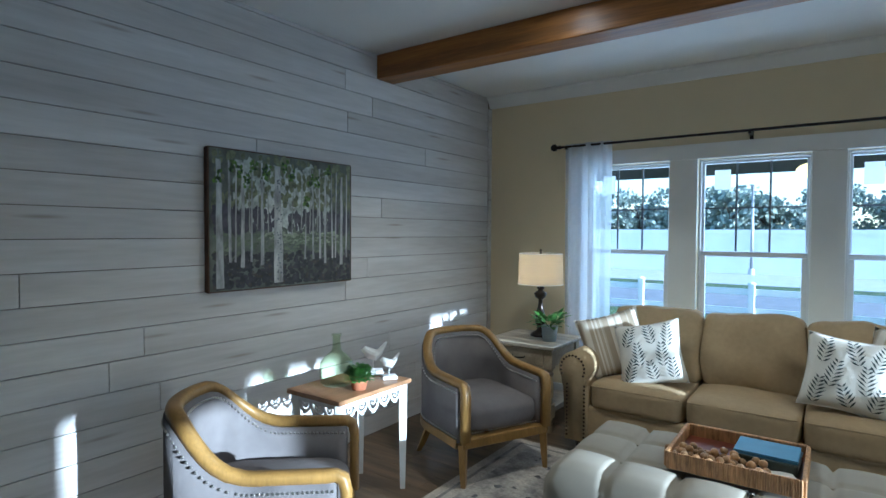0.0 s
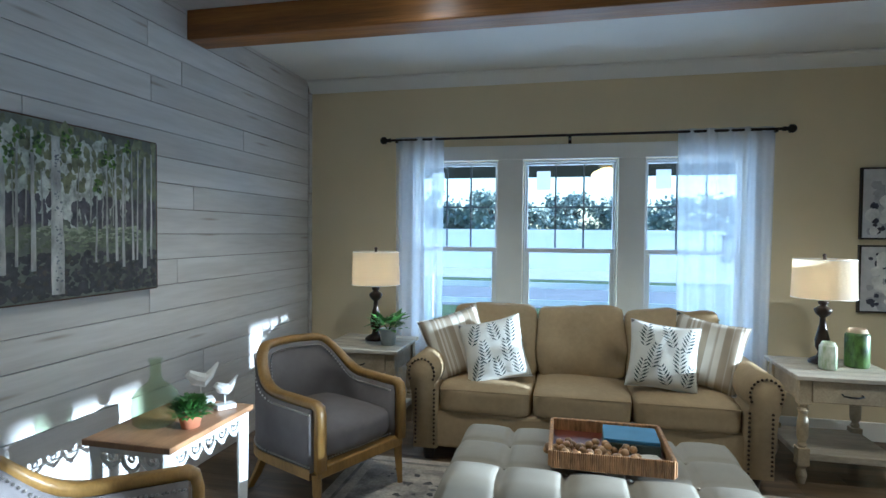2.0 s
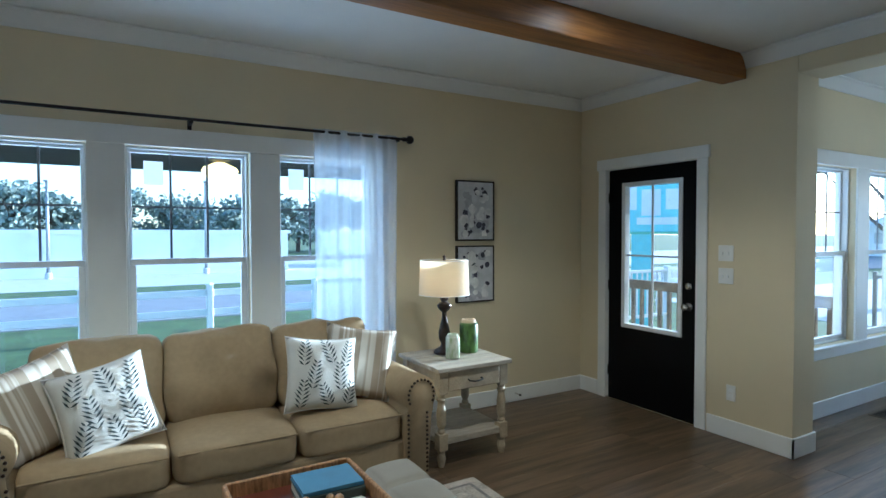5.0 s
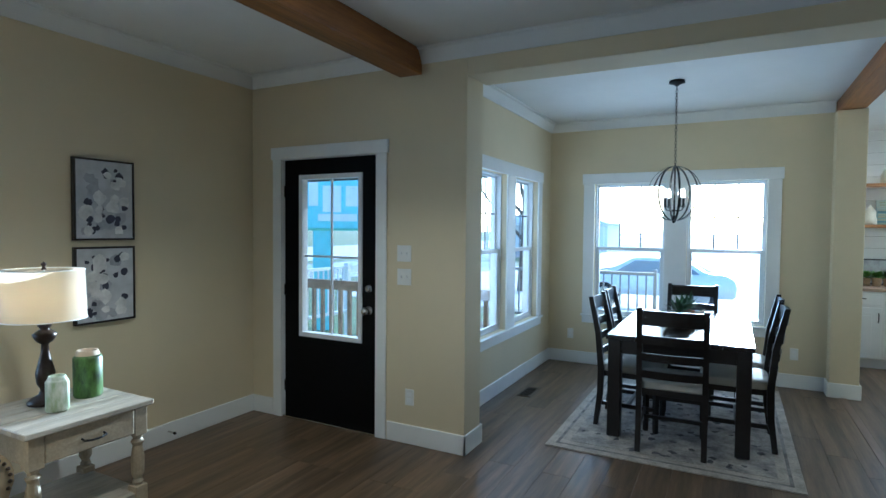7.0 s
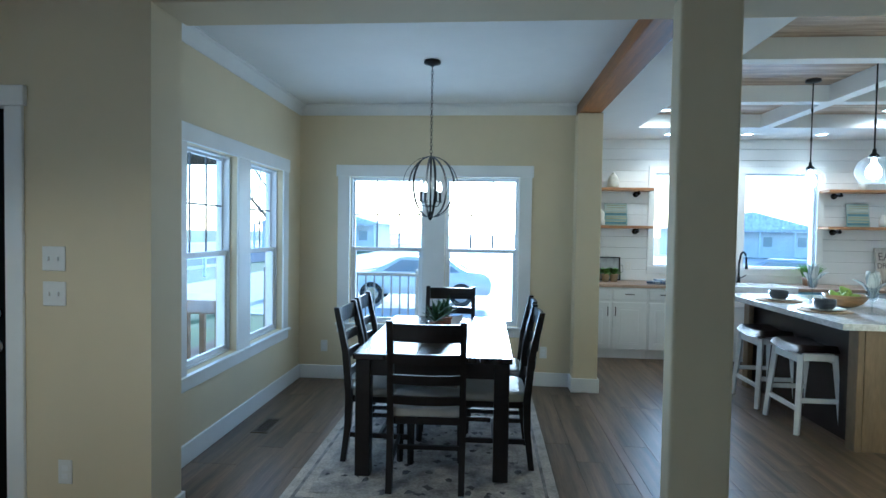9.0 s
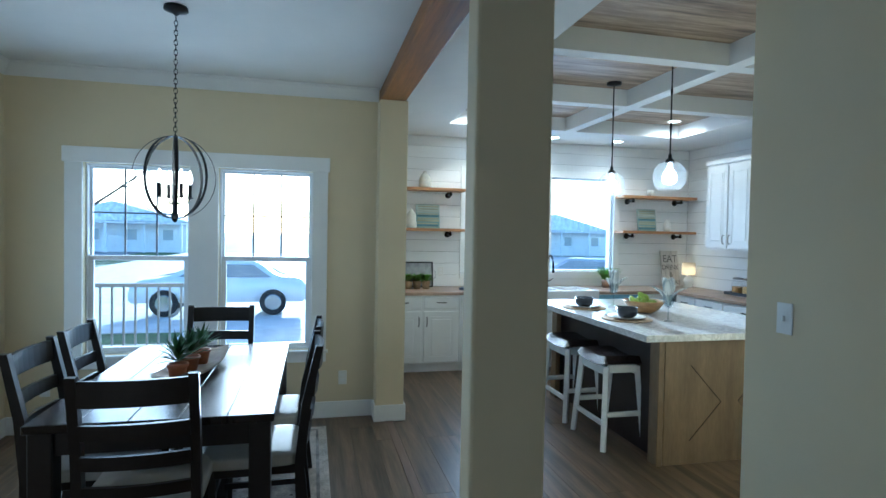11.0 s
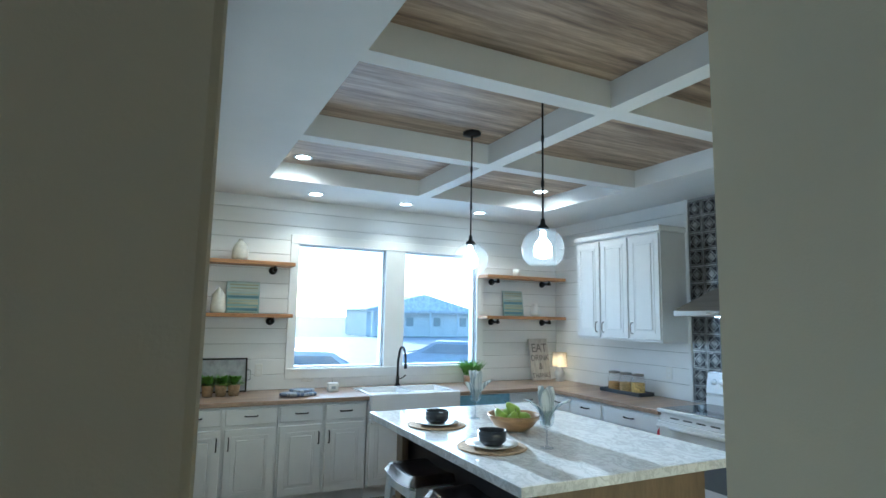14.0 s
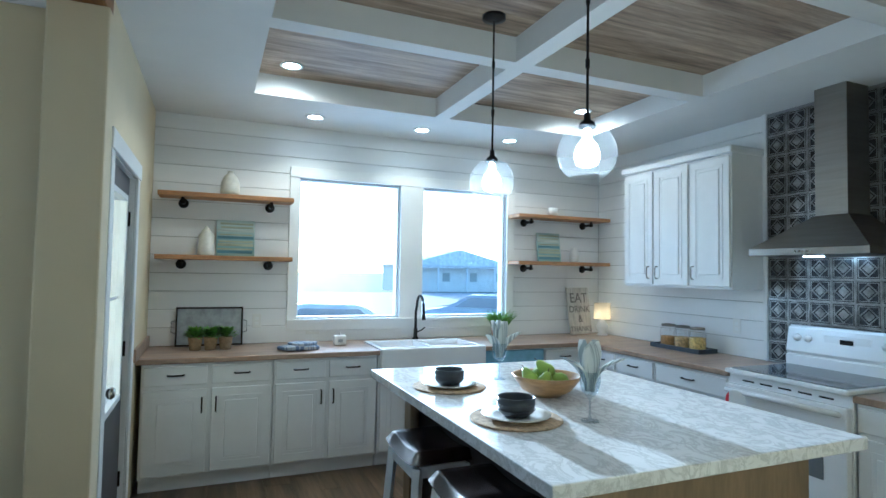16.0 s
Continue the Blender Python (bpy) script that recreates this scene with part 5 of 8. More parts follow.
def canister(m, r, h, body, top, label):
    t = thing("jar", m, label, "jar", "green jars on the end table")
    part("body", turned(((0, 0), (r * 0.94, 0), (r, 0.01), (r, h * 0.84), (r * 0.85, h * 0.90), (0, h * 0.90)), 26), body, t, smooth=True)
    part("rim", turned(((r * 0.86, h * 0.885), (r * 0.72, h), (r * 0.6, h), (r * 0.6, h * 0.905), (0, h * 0.905)), 26), top, t, smooth=True)


canister(pose(1.19, 4.045, 0.643), 0.066, 0.235, GREENCAN, node_mat("raw_clay", (0.50, 0.40, 0.28), 0.8, var=0.08), "green glazed jar with a bare clay neck")
canister(pose(0.985, 3.93, 0.643), 0.048, 0.165, CANWHITE, CANWHITE, "white jar with a green leaf print")


# ---------------------------------------------------------------- white side table with its things
def white_table():
    t = thing("side_table", pose(-2.19, 2.22, 0), "white side table with brown top and scalloped apron", "side table")
    W, D = 0.40, 0.56
    part("tabletop", box(-W / 2, W / 2, -D / 2, D / 2, 0.605, 0.63, 0.004, 2), TABLETOP, t, "worn brown wooden top")
    for sx in (-1, 1):
        for sy in (-1, 1):
            x, y = sx * (W / 2 - 0.035), sy * (D / 2 - 0.035)
            part("leg", tube([(x, y, 0.605), (x, y, 0.40), (x, y, 0.0)], [0.031, 0.03, 0.019], 4), WHITEPAINT, t)

    def apron(length, m):
        """Openwork: a top strip with hanging loops, small rings between and drops below."""
        bm = box(-length / 2, length / 2, -0.008, 0.008, -0.03, 0.0, 0.002)
        n = max(3, round(length / 0.088))
        w = length / n
        for k in range(n):
            cx = -length / 2 + w * (k + 0.5)
            deep = 0.062 if k in (n // 2, (n - 1) // 2) else 0.05
            tube([(cx + w * 0.46 * math.cos(math.pi * q / 10), 0, -0.03 - deep * math.sin(math.pi * q / 10)) for q in range(11)], 0.0085, 6, bm)
            tube([(cx + 0.013 * math.cos(math.pi * q / 5), 0, -0.045 + 0.013 * math.sin(math.pi * q / 5)) for q in range(10)], 0.0055, 5, bm, closed=True)
            blob(cx, 0, -0.034 - deep, 0.014, bm)
            if k:
                blob(cx - w / 2, 0, -0.048, 0.013, bm)
        bm.transform(m)
        return bm
    for sy in (-1, 1):
        part("apron", apron(W - 0.12, pose(0, sy * (D / 2 - 0.035), 0.604)), WHITEPAINT, t)
    for sx in (-1, 1):
        part("apron", apron(D - 0.12, pose(sx * (W / 2 - 0.035), 0, 0.604, rz=90)), WHITEPAINT, t)


white_table()


def glass_bottle():
    t = thing("glass_bottle", pose(-2.22, 2.14, 0.632), "round green glass bottle on the side table", "bottle")
    part("body", turned(((0, 0.004), (0.07, 0.004), (0.088, 0.02), (0.094, 0.08), (0.088, 0.13), (0.06, 0.165), (0.03, 0.185), (0.023, 0.21), (0.022, 0.265), (0.028, 0.268), (0.028, 0.28), (0.02, 0.28), (0.019, 0.21), (0.026, 0.187), (0.056, 0.162), (0.084, 0.128), (0.09, 0.08), (0.084, 0.024), (0.068, 0.009), (0, 0.009)), 32), GREENGLASS, t, smooth=True)


glass_bottle()
potted_plant(pose(-2.07, 2.16, 0.632), 0.046, 0.05, TERRA, 620, 0.078, 0.028, "round bushy green plant in a small terracotta pot", up=1.4, seed=5)


def bird(m, s, label):
    bm = box(-0.045 * s, 0.045 * s, -0.03 * s, 0.03 * s, 0, 0.022 * s, 0.003)
    tube([(0, 0, 0.02 * s), (0, 0, 0.07 * s)], 0.003, 6, bm)
    tube([(0.055 * s, 0, 0.112 * s), (0.042 * s, 0, 0.118 * s), (0.02 * s, 0, 0.10 * s), (-0.01 * s, 0, 0.09 * s), (-0.03 * s, 0, 0.105 * s), (-0.062 * s, 0, 0.152 * s)], [0.003 * s, 0.016 * s, 0.026 * s, 0.027 * s, 0.016 * s, 0.004 * s], 10, bm)
    me = mesh_of(bm, "bird", WHITEPAINT, False)
    t = new("bird_figurine", me)
    t.matrix_world = m
    tagged(t, label, "figurine", "white birds")


bird(pose(-2.08, 2.41, 0.632, rz=235), 0.95, "white carved bird figurine on a square base")
bird(pose(-2.22, 2.43, 0.632, rz=225), 1.25, "white carved bird figurine on a tall pin")


# ---------------------------------------------------------------- pictures
def art_mat(name, top, mid, low, z0, z1, scale=6.0, stretch=(1, 1, 0.5)):
    """Painted canvas: three bands of colour from top to bottom, broken up by brush noise."""
    m = node_mat(name, mid, 0.7, var=0.2, scale=scale, bump=0.3, bump_scale=90, stretch=stretch)
    n, link = m.node_tree.nodes, m.node_tree.links.new
    geo, sp, mr, nz, ad, rp, mx = n.new("ShaderNodeNewGeometry"), n.new("ShaderNodeSeparateXYZ"), n.new("ShaderNodeMapRange"), n.new("ShaderNodeTexNoise"), n.new("ShaderNodeMath"), n.new("ShaderNodeValToRGB"), n.new("ShaderNodeMix")
    link(geo.outputs["Position"], sp.inputs[0])
    mr.inputs["From Min"].default_value, mr.inputs["From Max"].default_value = z0, z1
    link(sp.outputs[2], mr.inputs["Value"])
    nz.inputs["Scale"].default_value, nz.inputs["Detail"].default_value = 9, 5
    link(geo.outputs["Position"], nz.inputs["Vector"])
    ad.operation = "MULTIPLY_ADD"
    ad.inputs[1].default_value = 0.5
    link(nz.outputs["Fac"], ad.inputs[0])
    link(mr.outputs[0], ad.inputs[2])
    el = rp.color_ramp.elements
    el[0].position, el[0].color = 0.25, (*low, 1)
    el[1].position, el[1].color = 1.0, (*top, 1)
    e = el.new(0.55)
    e.color = (*mid, 1)
    e2 = el.new(0.78)
    e2.color = (*[0.5 * (a + b) for a, b in zip(top, mid)], 1)
    link(ad.outputs[0], rp.inputs["Fac"])
    b = n["Principled BSDF"]
    mx.data_type, mx.blend_type = "RGBA", "MIX"
    mx.inputs[0].default_value = 0.75
    link(b.inputs["Base Color"].links[0].from_socket, mx.inputs[6])
    link(rp.outputs[0], mx.inputs[7])
    link(mx.outputs[2], b.inputs["Base Color"])
    return m


def birch_painting():
    y0, y1, z0, z1 = 1.70, 2.73, 1.14, 1.905
    W, H = y1 - y0, z1 - z0
    t = thing("painting", pose(WEST, 0, 0), "canvas painting of pale birch trunks in a misty wood", "painting")
    part("canvas", box(0.004, 0.042, y0, y1, z0, z1, 0.003), node_mat("misty_wood_paint", (0.13, 0.14, 0.11), 0.7, var=0.3, scale=9, bump=0.3, bump_scale=90), t)
    rim = node_mat("painted_canvas_edge", (0.07, 0.028, 0.010), 0.7, var=0.2, scale=12)
    for q in ((y0 - 0.006, y0, z0, z1), (y1, y1 + 0.006, z0, z1), (y0, y1, z1, z1 + 0.006), (y0, y1, z0 - 0.006, z0)):
        part("edge", box(0.004, 0.040, *q), rim, t)
    rnd = random.Random(4)

    def paint(name, c):
        return node_mat(name, c, 0.7, var=0.3, scale=26, bump=0.2, bump_scale=120)

    def dabs(mt, n, lay, u0, u1, v0, v1, r0, r1, tall=1.0):
        """Many small brush dabs over one zone of the canvas."""
        bm = bmesh.new()
        for k in range(n):
            u, v, r = rnd.uniform(u0, u1), rnd.uniform(v0, v1), rnd.uniform(r0, r1)
            u, v = min(max(u, 0.025), 0.975), min(max(v, 0.03), 0.97)
            a = rnd.uniform(0, 6.28)
            d = lay + k * 1.5e-6
            bm.faces.new([bm.verts.new((d, y0 + u * W + r * math.cos(q * 1.0472 + a) * rnd.uniform(0.6, 1.15), z0 + v * H + tall * r * math.sin(q * 1.0472 + a) * rnd.uniform(0.6, 1.15))) for q in range(6)])
        part("brush_dab", bm, mt, t, kind="stuff")
    dabs(paint("mist_paint", (0.40, 0.42, 0.37)), 420, 0.0424, 0.15, 0.8, 0.50, 0.93, 0.012, 0.035, 1.3)
    dabs(paint("pale_mist_paint", (0.52, 0.54, 0.50)), 170, 0.0430, 0.34, 0.66, 0.42, 0.88, 0.010, 0.03)
    dabs(paint("olive_haze_paint", (0.17, 0.18, 0.10)), 200, 0.0434, 0.0, 1.0, 0.60, 0.99, 0.010, 0.026, 1.4)
    dabs(paint("far_wood_paint", (0.075, 0.07, 0.085)), 170, 0.0439, 0.0, 0.40, 0.42, 0.58, 0.008, 0.02, 1.8)
    dabs(paint("far_wood_paint", (0.085, 0.08, 0.09)), 150, 0.0442, 0.48, 1.0, 0.43, 0.58, 0.008, 0.02, 1.8)
    dabs(paint("clearing_paint", (0.29, 0.32, 0.22)), 150, 0.0446, 0.30, 0.88, 0.33, 0.42, 0.010, 0.026, 0.35)
    dabs(paint("meadow_paint", (0.15, 0.175, 0.11)), 220, 0.0449, 0.02, 0.98, 0.22, 0.40, 0.010, 0.026, 0.45)
    dabs(paint("undergrowth_paint", (0.05, 0.048, 0.052)), 560, 0.0453, 0.0, 1.0, 0.0, 0.26, 0.010, 0.026, 0.8)
    dabs(paint("warm_undergrowth_paint", (0.075, 0.065, 0.05)), 90, 0.0459, 0.0, 1.0, 0.0, 0.24, 0.006, 0.016)
    trunk = node_mat("birch_paint", (0.42, 0.42, 0.40), 0.7, var=0.35, scale=14, stretch=(1, 1, 0.4))
    far = node_mat("far_trunk_paint", (0.33, 0.33, 0.30), 0.7, var=0.25, scale=14)

    def stroke(a, w, lo, hi, mt, d, tilt=0.0):
        bm = bmesh.new()
        n = 7
        L, R = [], []
        for k in range(n + 1):
            f = k / n
            yy = a + tilt * f + rnd.uniform(-0.002, 0.002)
            zz = lo + (hi - lo) * f
            ww = w * (1 - 0.4 * f) * rnd.uniform(0.85, 1.1)
            L.append(bm.verts.new((d, yy - ww / 2, zz)))
            R.append(bm.verts.new((d, yy + ww / 2, zz)))
        for k in range(n):
            bm.faces.new((L[k], R[k], R[k + 1], L[k + 1]))
        part("brush_stroke", bm, mt, t)
    for k in range(12):
        stroke(y0 + W * (0.06 + 0.9 * k / 12) + rnd.uniform(-0.03, 0.03), rnd.uniform(0.005, 0.009), z0 + H * rnd.uniform(0.38, 0.44), z1 - rnd.uniform(0.12, 0.25), far, 0.0462, rnd.uniform(-0.01, 0.01))
    for u, w, lo in ((0.055, 0.046, 0.02), (0.115, 0.020, 0.26), (0.145, 0.012, 0.32), (0.19, 0.026, 0.16), (0.245, 0.014, 0.30), (0.315, 0.024, 0.17), (0.425, 0.072, 0.03), (0.615, 0.012, 0.45), (0.68, 0.015, 0.25), (0.735, 0.017, 0.24), (0.775, 0.018, 0.16), (0.835, 0.014, 0.30), (0.862, 0.012, 0.24), (0.91, 0.028, 0.14), (0.955, 0.014, 0.28)):
        stroke(y0 + u * W, w, z0 + min(lo, 0.20) * H, z1 - (0.30 if u == 0.615 else rnd.uniform(0.04, 0.09)), trunk, 0.0468, rnd.uniform(-0.01, 0.01))
    dabs(node_mat("trunk_fleck_paint", (0.16, 0.17, 0.20), 0.7, var=0.3), 60, 0.0470, 0.412, 0.445, 0.05, 0.85, 0.003, 0.009, 0.7)
    for u in (0.04, 0.13, 0.17, 0.22, 0.26, 0.33, 0.355, 0.47, 0.52, 0.66, 0.71, 0.80, 0.625):
        v = 0.66 if u == 0.625 else rnd.uniform(0.78, 0.93)
        dabs(node_mat("leaf_paint", (0.10, 0.17, 0.025), 0.7, var=0.4, scale=30), 12, 0.0474, u - 0.022, u + 0.022, v - 0.045, v + 0.045, 0.006, 0.014)
        dabs(node_mat("dark_leaf_paint", (0.025, 0.055, 0.012), 0.7, var=0.4, scale=30), 5, 0.0476, u - 0.015, u + 0.015, v - 0.03, v + 0.03, 0.005, 0.011)


birch_painting()


def flower_picture(z0, z1, seed):
    x0, x1, y = 1.433, 1.808, NORTH
    t = thing("picture", pose(0, y, 0), "framed picture of pale watercolour flowers", "picture", "pair of flower pictures")
    for q in ((x0, x1, z0, z0 + 0.012), (x0, x1, z1 - 0.012, z1), (x0, x0 + 0.012, z0 + 0.012, z1 - 0.012), (x1 - 0.012, x1, z0 + 0.012, z1 - 0.012)):
        part("frame", box(q[0], q[1], -0.035, -0.002, q[2], q[3], 0.002), ESPRESSO, t)
    part("canvas", box(x0 + 0.012, x1 - 0.012, -0.028, -0.004, z0 + 0.012, z1 - 0.012), node_mat("pale_wash", (0.56, 0.56, 0.58), 0.8, var=0.1, scale=9), t)
    rnd = random.Random(seed)
    greys = [node_mat("petal_wash", c, 0.8, var=0.15, scale=14) for c in ((0.40, 0.40, 0.44), (0.74, 0.73, 0.72), (0.05, 0.05, 0.08))]
    lay = 0
    for mt, n, r0, r1 in ((greys[0], 12, 0.025, 0.055), (greys[2], 22, 0.014, 0.034), (greys[1], 15, 0.03, 0.055)):
        bm = bmesh.new()
        for k in range(n):
            cx, cz = rnd.uniform(x0 + 0.06, x1 - 0.06), z0 + 0.05 + (z1 - z0 - 0.10) * rnd.random() ** 1.2
            r = rnd.uniform(r0, r1)
            lay += 1
            bm.faces.new([bm.verts.new((cx + r * math.cos(q * 0.785) * rnd.uniform(0.6, 1.0), -0.0285 - lay * 0.00005, cz + r * math.sin(q * 0.785) * rnd.uniform(0.5, 1.0))) for q in range(8)])
        part("petals", bm, mt, t, kind="stuff")


flower_picture(1.425, 1.925, 1)
flower_picture(0.912, 1.385, 2)


# ---------------------------------------------------------------- curtains on their rod
def curtain_rod():
    t = thing("curtain_rod", pose(0, NORTH - 0.12, 2.195), "black iron curtain rod with knob ends", "curtain rod")
    part("rod", tube([(-1.98, 0, 0), (0.90, 0, 0)], 0.010, 10), BLACK, t)
    for x, s in ((-1.98, -1), (0.90, 1)):
        part("finial", turned(((0, 0), (0.016, 0), (0.016, 0.02), (0.012, 0.03), (0.03, 0.045), (0.03, 0.07), (0.018, 0.085), (0, 0.088)), 16, at=(x, 0, 0), rot=Euler((0, radians(90 * s), 0))), BLACK, t, smooth=True)
    for x in (-1.93, -0.555, 0.86):
        part("bracket", box(x - 0.010, x + 0.010, -0.012, 0.118, -0.022, 0.004, 0.002, bm=box(x - 0.012, x + 0.012, 0.106, 0.1185, -0.07, 0.02)), BLACK, t)


curtain_rod()


def curtain(x0, x1, seed):
    t = thing("curtain", pose(0, NORTH - 0.12, 0), "sheer white voile curtain hanging from the rod", "curtain", "sheer curtains")
    bm = bmesh.new()
    n, m = 90, 24
    rnd = random.Random(seed)
    ph = [rnd.uniform(0, 6.28) for _ in range(4)]
    prev = None
    for k in range(m + 1):
        z = 0.03 + (2.215 - 0.03) * k / m
        amp = 0.022 * (1 - 0.35 * k / m)
        row = []
        for i in range(n + 1):
            f = i / n
            w = f * (x1 - x0) * 52
            y = amp * (math.sin(w + ph[0]) + 0.5 * math.sin(w * 0.47 + ph[1] + 0.4 * k / m)) + 0.004 * math.sin(w * 2.3 + ph[2])
            row.append(bm.verts.new((x0 + (x1 - x0) * f + 0.006 * math.sin(w * 0.5 + ph[3] + k * 0.12), y, z)))
        if prev:
            for i in range(n):
                bm.faces.new((prev[i], prev[i + 1], row[i + 1], row[i]))
        prev = row
    part("panel", bm, SHEER, t, smooth=True)


curtain(-1.93, -1.545, 1)
curtain(0.215, 0.855, 2)


# ---------------------------------------------------------------- rugs
def rug(x0, x1, y0, y1, label, seed, fringe=False):
    t = thing("rug", pose((x0 + x1) / 2, (y0 + y1) / 2, 0), label, "rug")
    w, d = (x1 - x0) / 2, (y1 - y0) / 2
    m = node_mat("faded_rug_pile", (0.46, 0.42, 0.36), 0.95, var=0.25, scale=7, bump=0.6, bump_scale=260, dark=(0.16, 0.15, 0.15), detail=8, fine=0.2)
    part("border", box(-w, w, -d, d, 0.001, 0.010, 0.002), node_mat("rug_border_pile", (0.50, 0.45, 0.38), 0.95, var=0.15, scale=9, bump=0.6, bump_scale=260, fine=0.2), t, "pale rug border")
    part("field", box(-w + 0.14, w - 0.14, -d + 0.14, d - 0.14, 0.0102, 0.0125), m, t)
    b = 0.06
    bm = bmesh.new()
    for q in ((-w + b, w - b, -d + b, -d + b + 0.02), (-w + b, w - b, d - b - 0.02, d - b), (-w + b, -w + b + 0.02, -d + b + 0.02, d - b - 0.02), (w - b - 0.02, w - b, -d + b + 0.02, d - b - 0.02)):
        box(q[0], q[1], q[2], q[3], 0.0102, 0.0115, bm=bm)
    part("stripe", bm, node_mat("rug_stripe_pile", (0.30, 0.28, 0.26), 0.95, var=0.3, scale=12), t)
    rnd = random.Random(seed)
    bm = bmesh.new()
    mt = node_mat("rug_motif_pile", (0.13, 0.125, 0.13), 0.95, var=0.4, scale=10)
    for k in range(int(160 * w * d)):
        cx, cy = rnd.uniform(-w + 0.17, w - 0.17), rnd.uniform(-d + 0.17, d - 0.17)
        a, r = rnd.uniform(0, 6.28), rnd.uniform(0.012, 0.04)
        pts = [(cx + r * math.cos(a + q * 0.9) * rnd.uniform(0.3, 1.2), cy + r * math.sin(a + q * 0.9) * rnd.uniform(0.3, 1.2)) for q in range(7)]
        bm.faces.new([bm.verts.new((px, py, 0.0132)) for px, py in pts])
    part("motif", bm, mt, t, kind="stuff")


rug(-1.85, 0.88, 1.25, 3.52, "faded grey and beige patterned rug under the ottoman", 1)

# ---------------------------------------------------------------- dining nook
SEAT = node_mat("cream_seat_cloth", (0.55, 0.52, 0.46), 0.85, var=0.05, scale=6, bump=0.3, bump_scale=350)
TABLE_DK = node_mat("espresso_table_top", (0.018, 0.013, 0.011), 0.22, var=0.25, scale=5, bump=0.08, bump_scale=30, stretch=(0.4, 5, 1))


def dining_table():
    t = thing("dining_table", pose(4.40, 1.455, 0), "espresso stained rectangular wooden dining table", "table")
    W, D = 1.54, 0.95
    for k in range(5):
        y0 = -D / 2 + D * k / 5
        part("tabletop_board", box(-W / 2, W / 2, y0 + 0.001, y0 + D / 5 - 0.001, 0.725, 0.76, 0.003), TABLE_DK, t)
    for s in (-1, 1):
        part("apron", box(-W / 2 + 0.10, W / 2 - 0.10, s * (D / 2 - 0.045) - 0.011, s * (D / 2 - 0.045) + 0.011, 0.625, 0.724), ESPRESSO, t)
        part("apron", box(s * (W / 2 - 0.045) - 0.011, s * (W / 2 - 0.045) + 0.011, -D / 2 + 0.10, D / 2 - 0.10, 0.625, 0.724), ESPRESSO, t)
        for q in (-1, 1):
            x, y = s * (W / 2 - 0.06), q * (D / 2 - 0.06)
            part("leg", box(x - 0.045, x + 0.045, y - 0.045, y + 0.045, 0.0135, 0.7245, 0.005), ESPRESSO, t)


dining_table()


def dining_chair(m):
    """Ladder-back chair facing +x."""
    t = thing("dining_chair", m, "espresso wooden ladder-back chair with a cream seat", "chair", "chairs round the dining table")
    F = 0.0135
    part("seat", soft_box(0.44, 0.44, 0.065, 8, 0.012, m=pose(0.02, 0, 0.465)), SEAT, t, "cream upholstered seat", smooth=True)
    part("seat_frame", box(-0.20, 0.225, -0.20, 0.20, 0.395, 0.438, 0.004), ESPRESSO, t)
    for s in (-1, 1):
        part("leg", tube([(0.20, 0.195 * s, 0.43), (0.20, 0.195 * s, F)], [0.027, 0.02], 4), ESPRESSO, t)
        bm = bmesh.new()
        rings = []
        for x, z, a in ((-0.235, F, 0.017), (-0.205, 0.25, 0.021), (-0.20, 0.45, 0.023), (-0.225, 0.72, 0.021), (-0.285, 1.0, 0.017)):
            rings.append([bm.verts.new((x + dx * a, s * 0.205 + dy * 0.018, z)) for dx, dy in ((-1, -1), (1, -1), (1, 1), (-1, 1))])
        for a, b in zip(rings, rings[1:]):
            for k in range(4):
                bm.faces.new((a[k], a[(k + 1) % 4], b[(k + 1) % 4], b[k]))
        bm.faces.new(rings[0])
        bm.faces.new(rings[-1])
        part("back_post", bm, ESPRESSO, t)
        part("stretcher", box(-0.20, 0.19, s * 0.197 - 0.009, s * 0.197 + 0.009, 0.17, 0.20), ESPRESSO, t)
    part("stretcher", box(-0.01, 0.012, -0.19, 0.19, 0.175, 0.20), ESPRESSO, t)
    part("stretcher", box(0.19, 0.21, -0.175, 0.175, 0.26, 0.29), ESPRESSO, t)
    for z, h in ((0.545, 0.05), (0.665, 0.055), (0.785, 0.06), (0.935, 0.10)):
        bm = bmesh.new()
        rings = []
        x0 = -0.205 - max(0, z - 0.45) * 0.145
        for k in range(9):
            f = k / 8 * 2 - 1
            x = x0 - 0.022 * (1 - f * f)
            rings.append([bm.verts.new((x + dx, f * 0.19, z + dz)) for dx, dz in ((-0.010, -h / 2), (0.010, -h / 2), (0.004, h / 2), (-0.016, h / 2))])
        for a, b in zip(rings, rings[1:]):
            for q in range(4):
                bm.faces.new((a[q], a[(q + 1) % 4], b[(q + 1) % 4], b[q]))
        bm.faces.new(rings[0])
        bm.faces.new(rings[-1])
        part("slat", bm, ESPRESSO, t)
    return t


chair = dining_chair(pose(3.70, 1.475, 0, rz=2))
for m in (pose(5.13, 1.46, 0, rz=180), pose(4.06, 1.80, 0, rz=-91), pose(4.62, 1.81, 0, rz=-89), pose(4.06, 1.08, 0, rz=91), pose(4.63, 1.07, 0, rz=89)):
    copy_thing(chair, m)

rug(3.28, 5.60, 0.71, 2.265, "faded grey patterned rug under the dining table", 7)


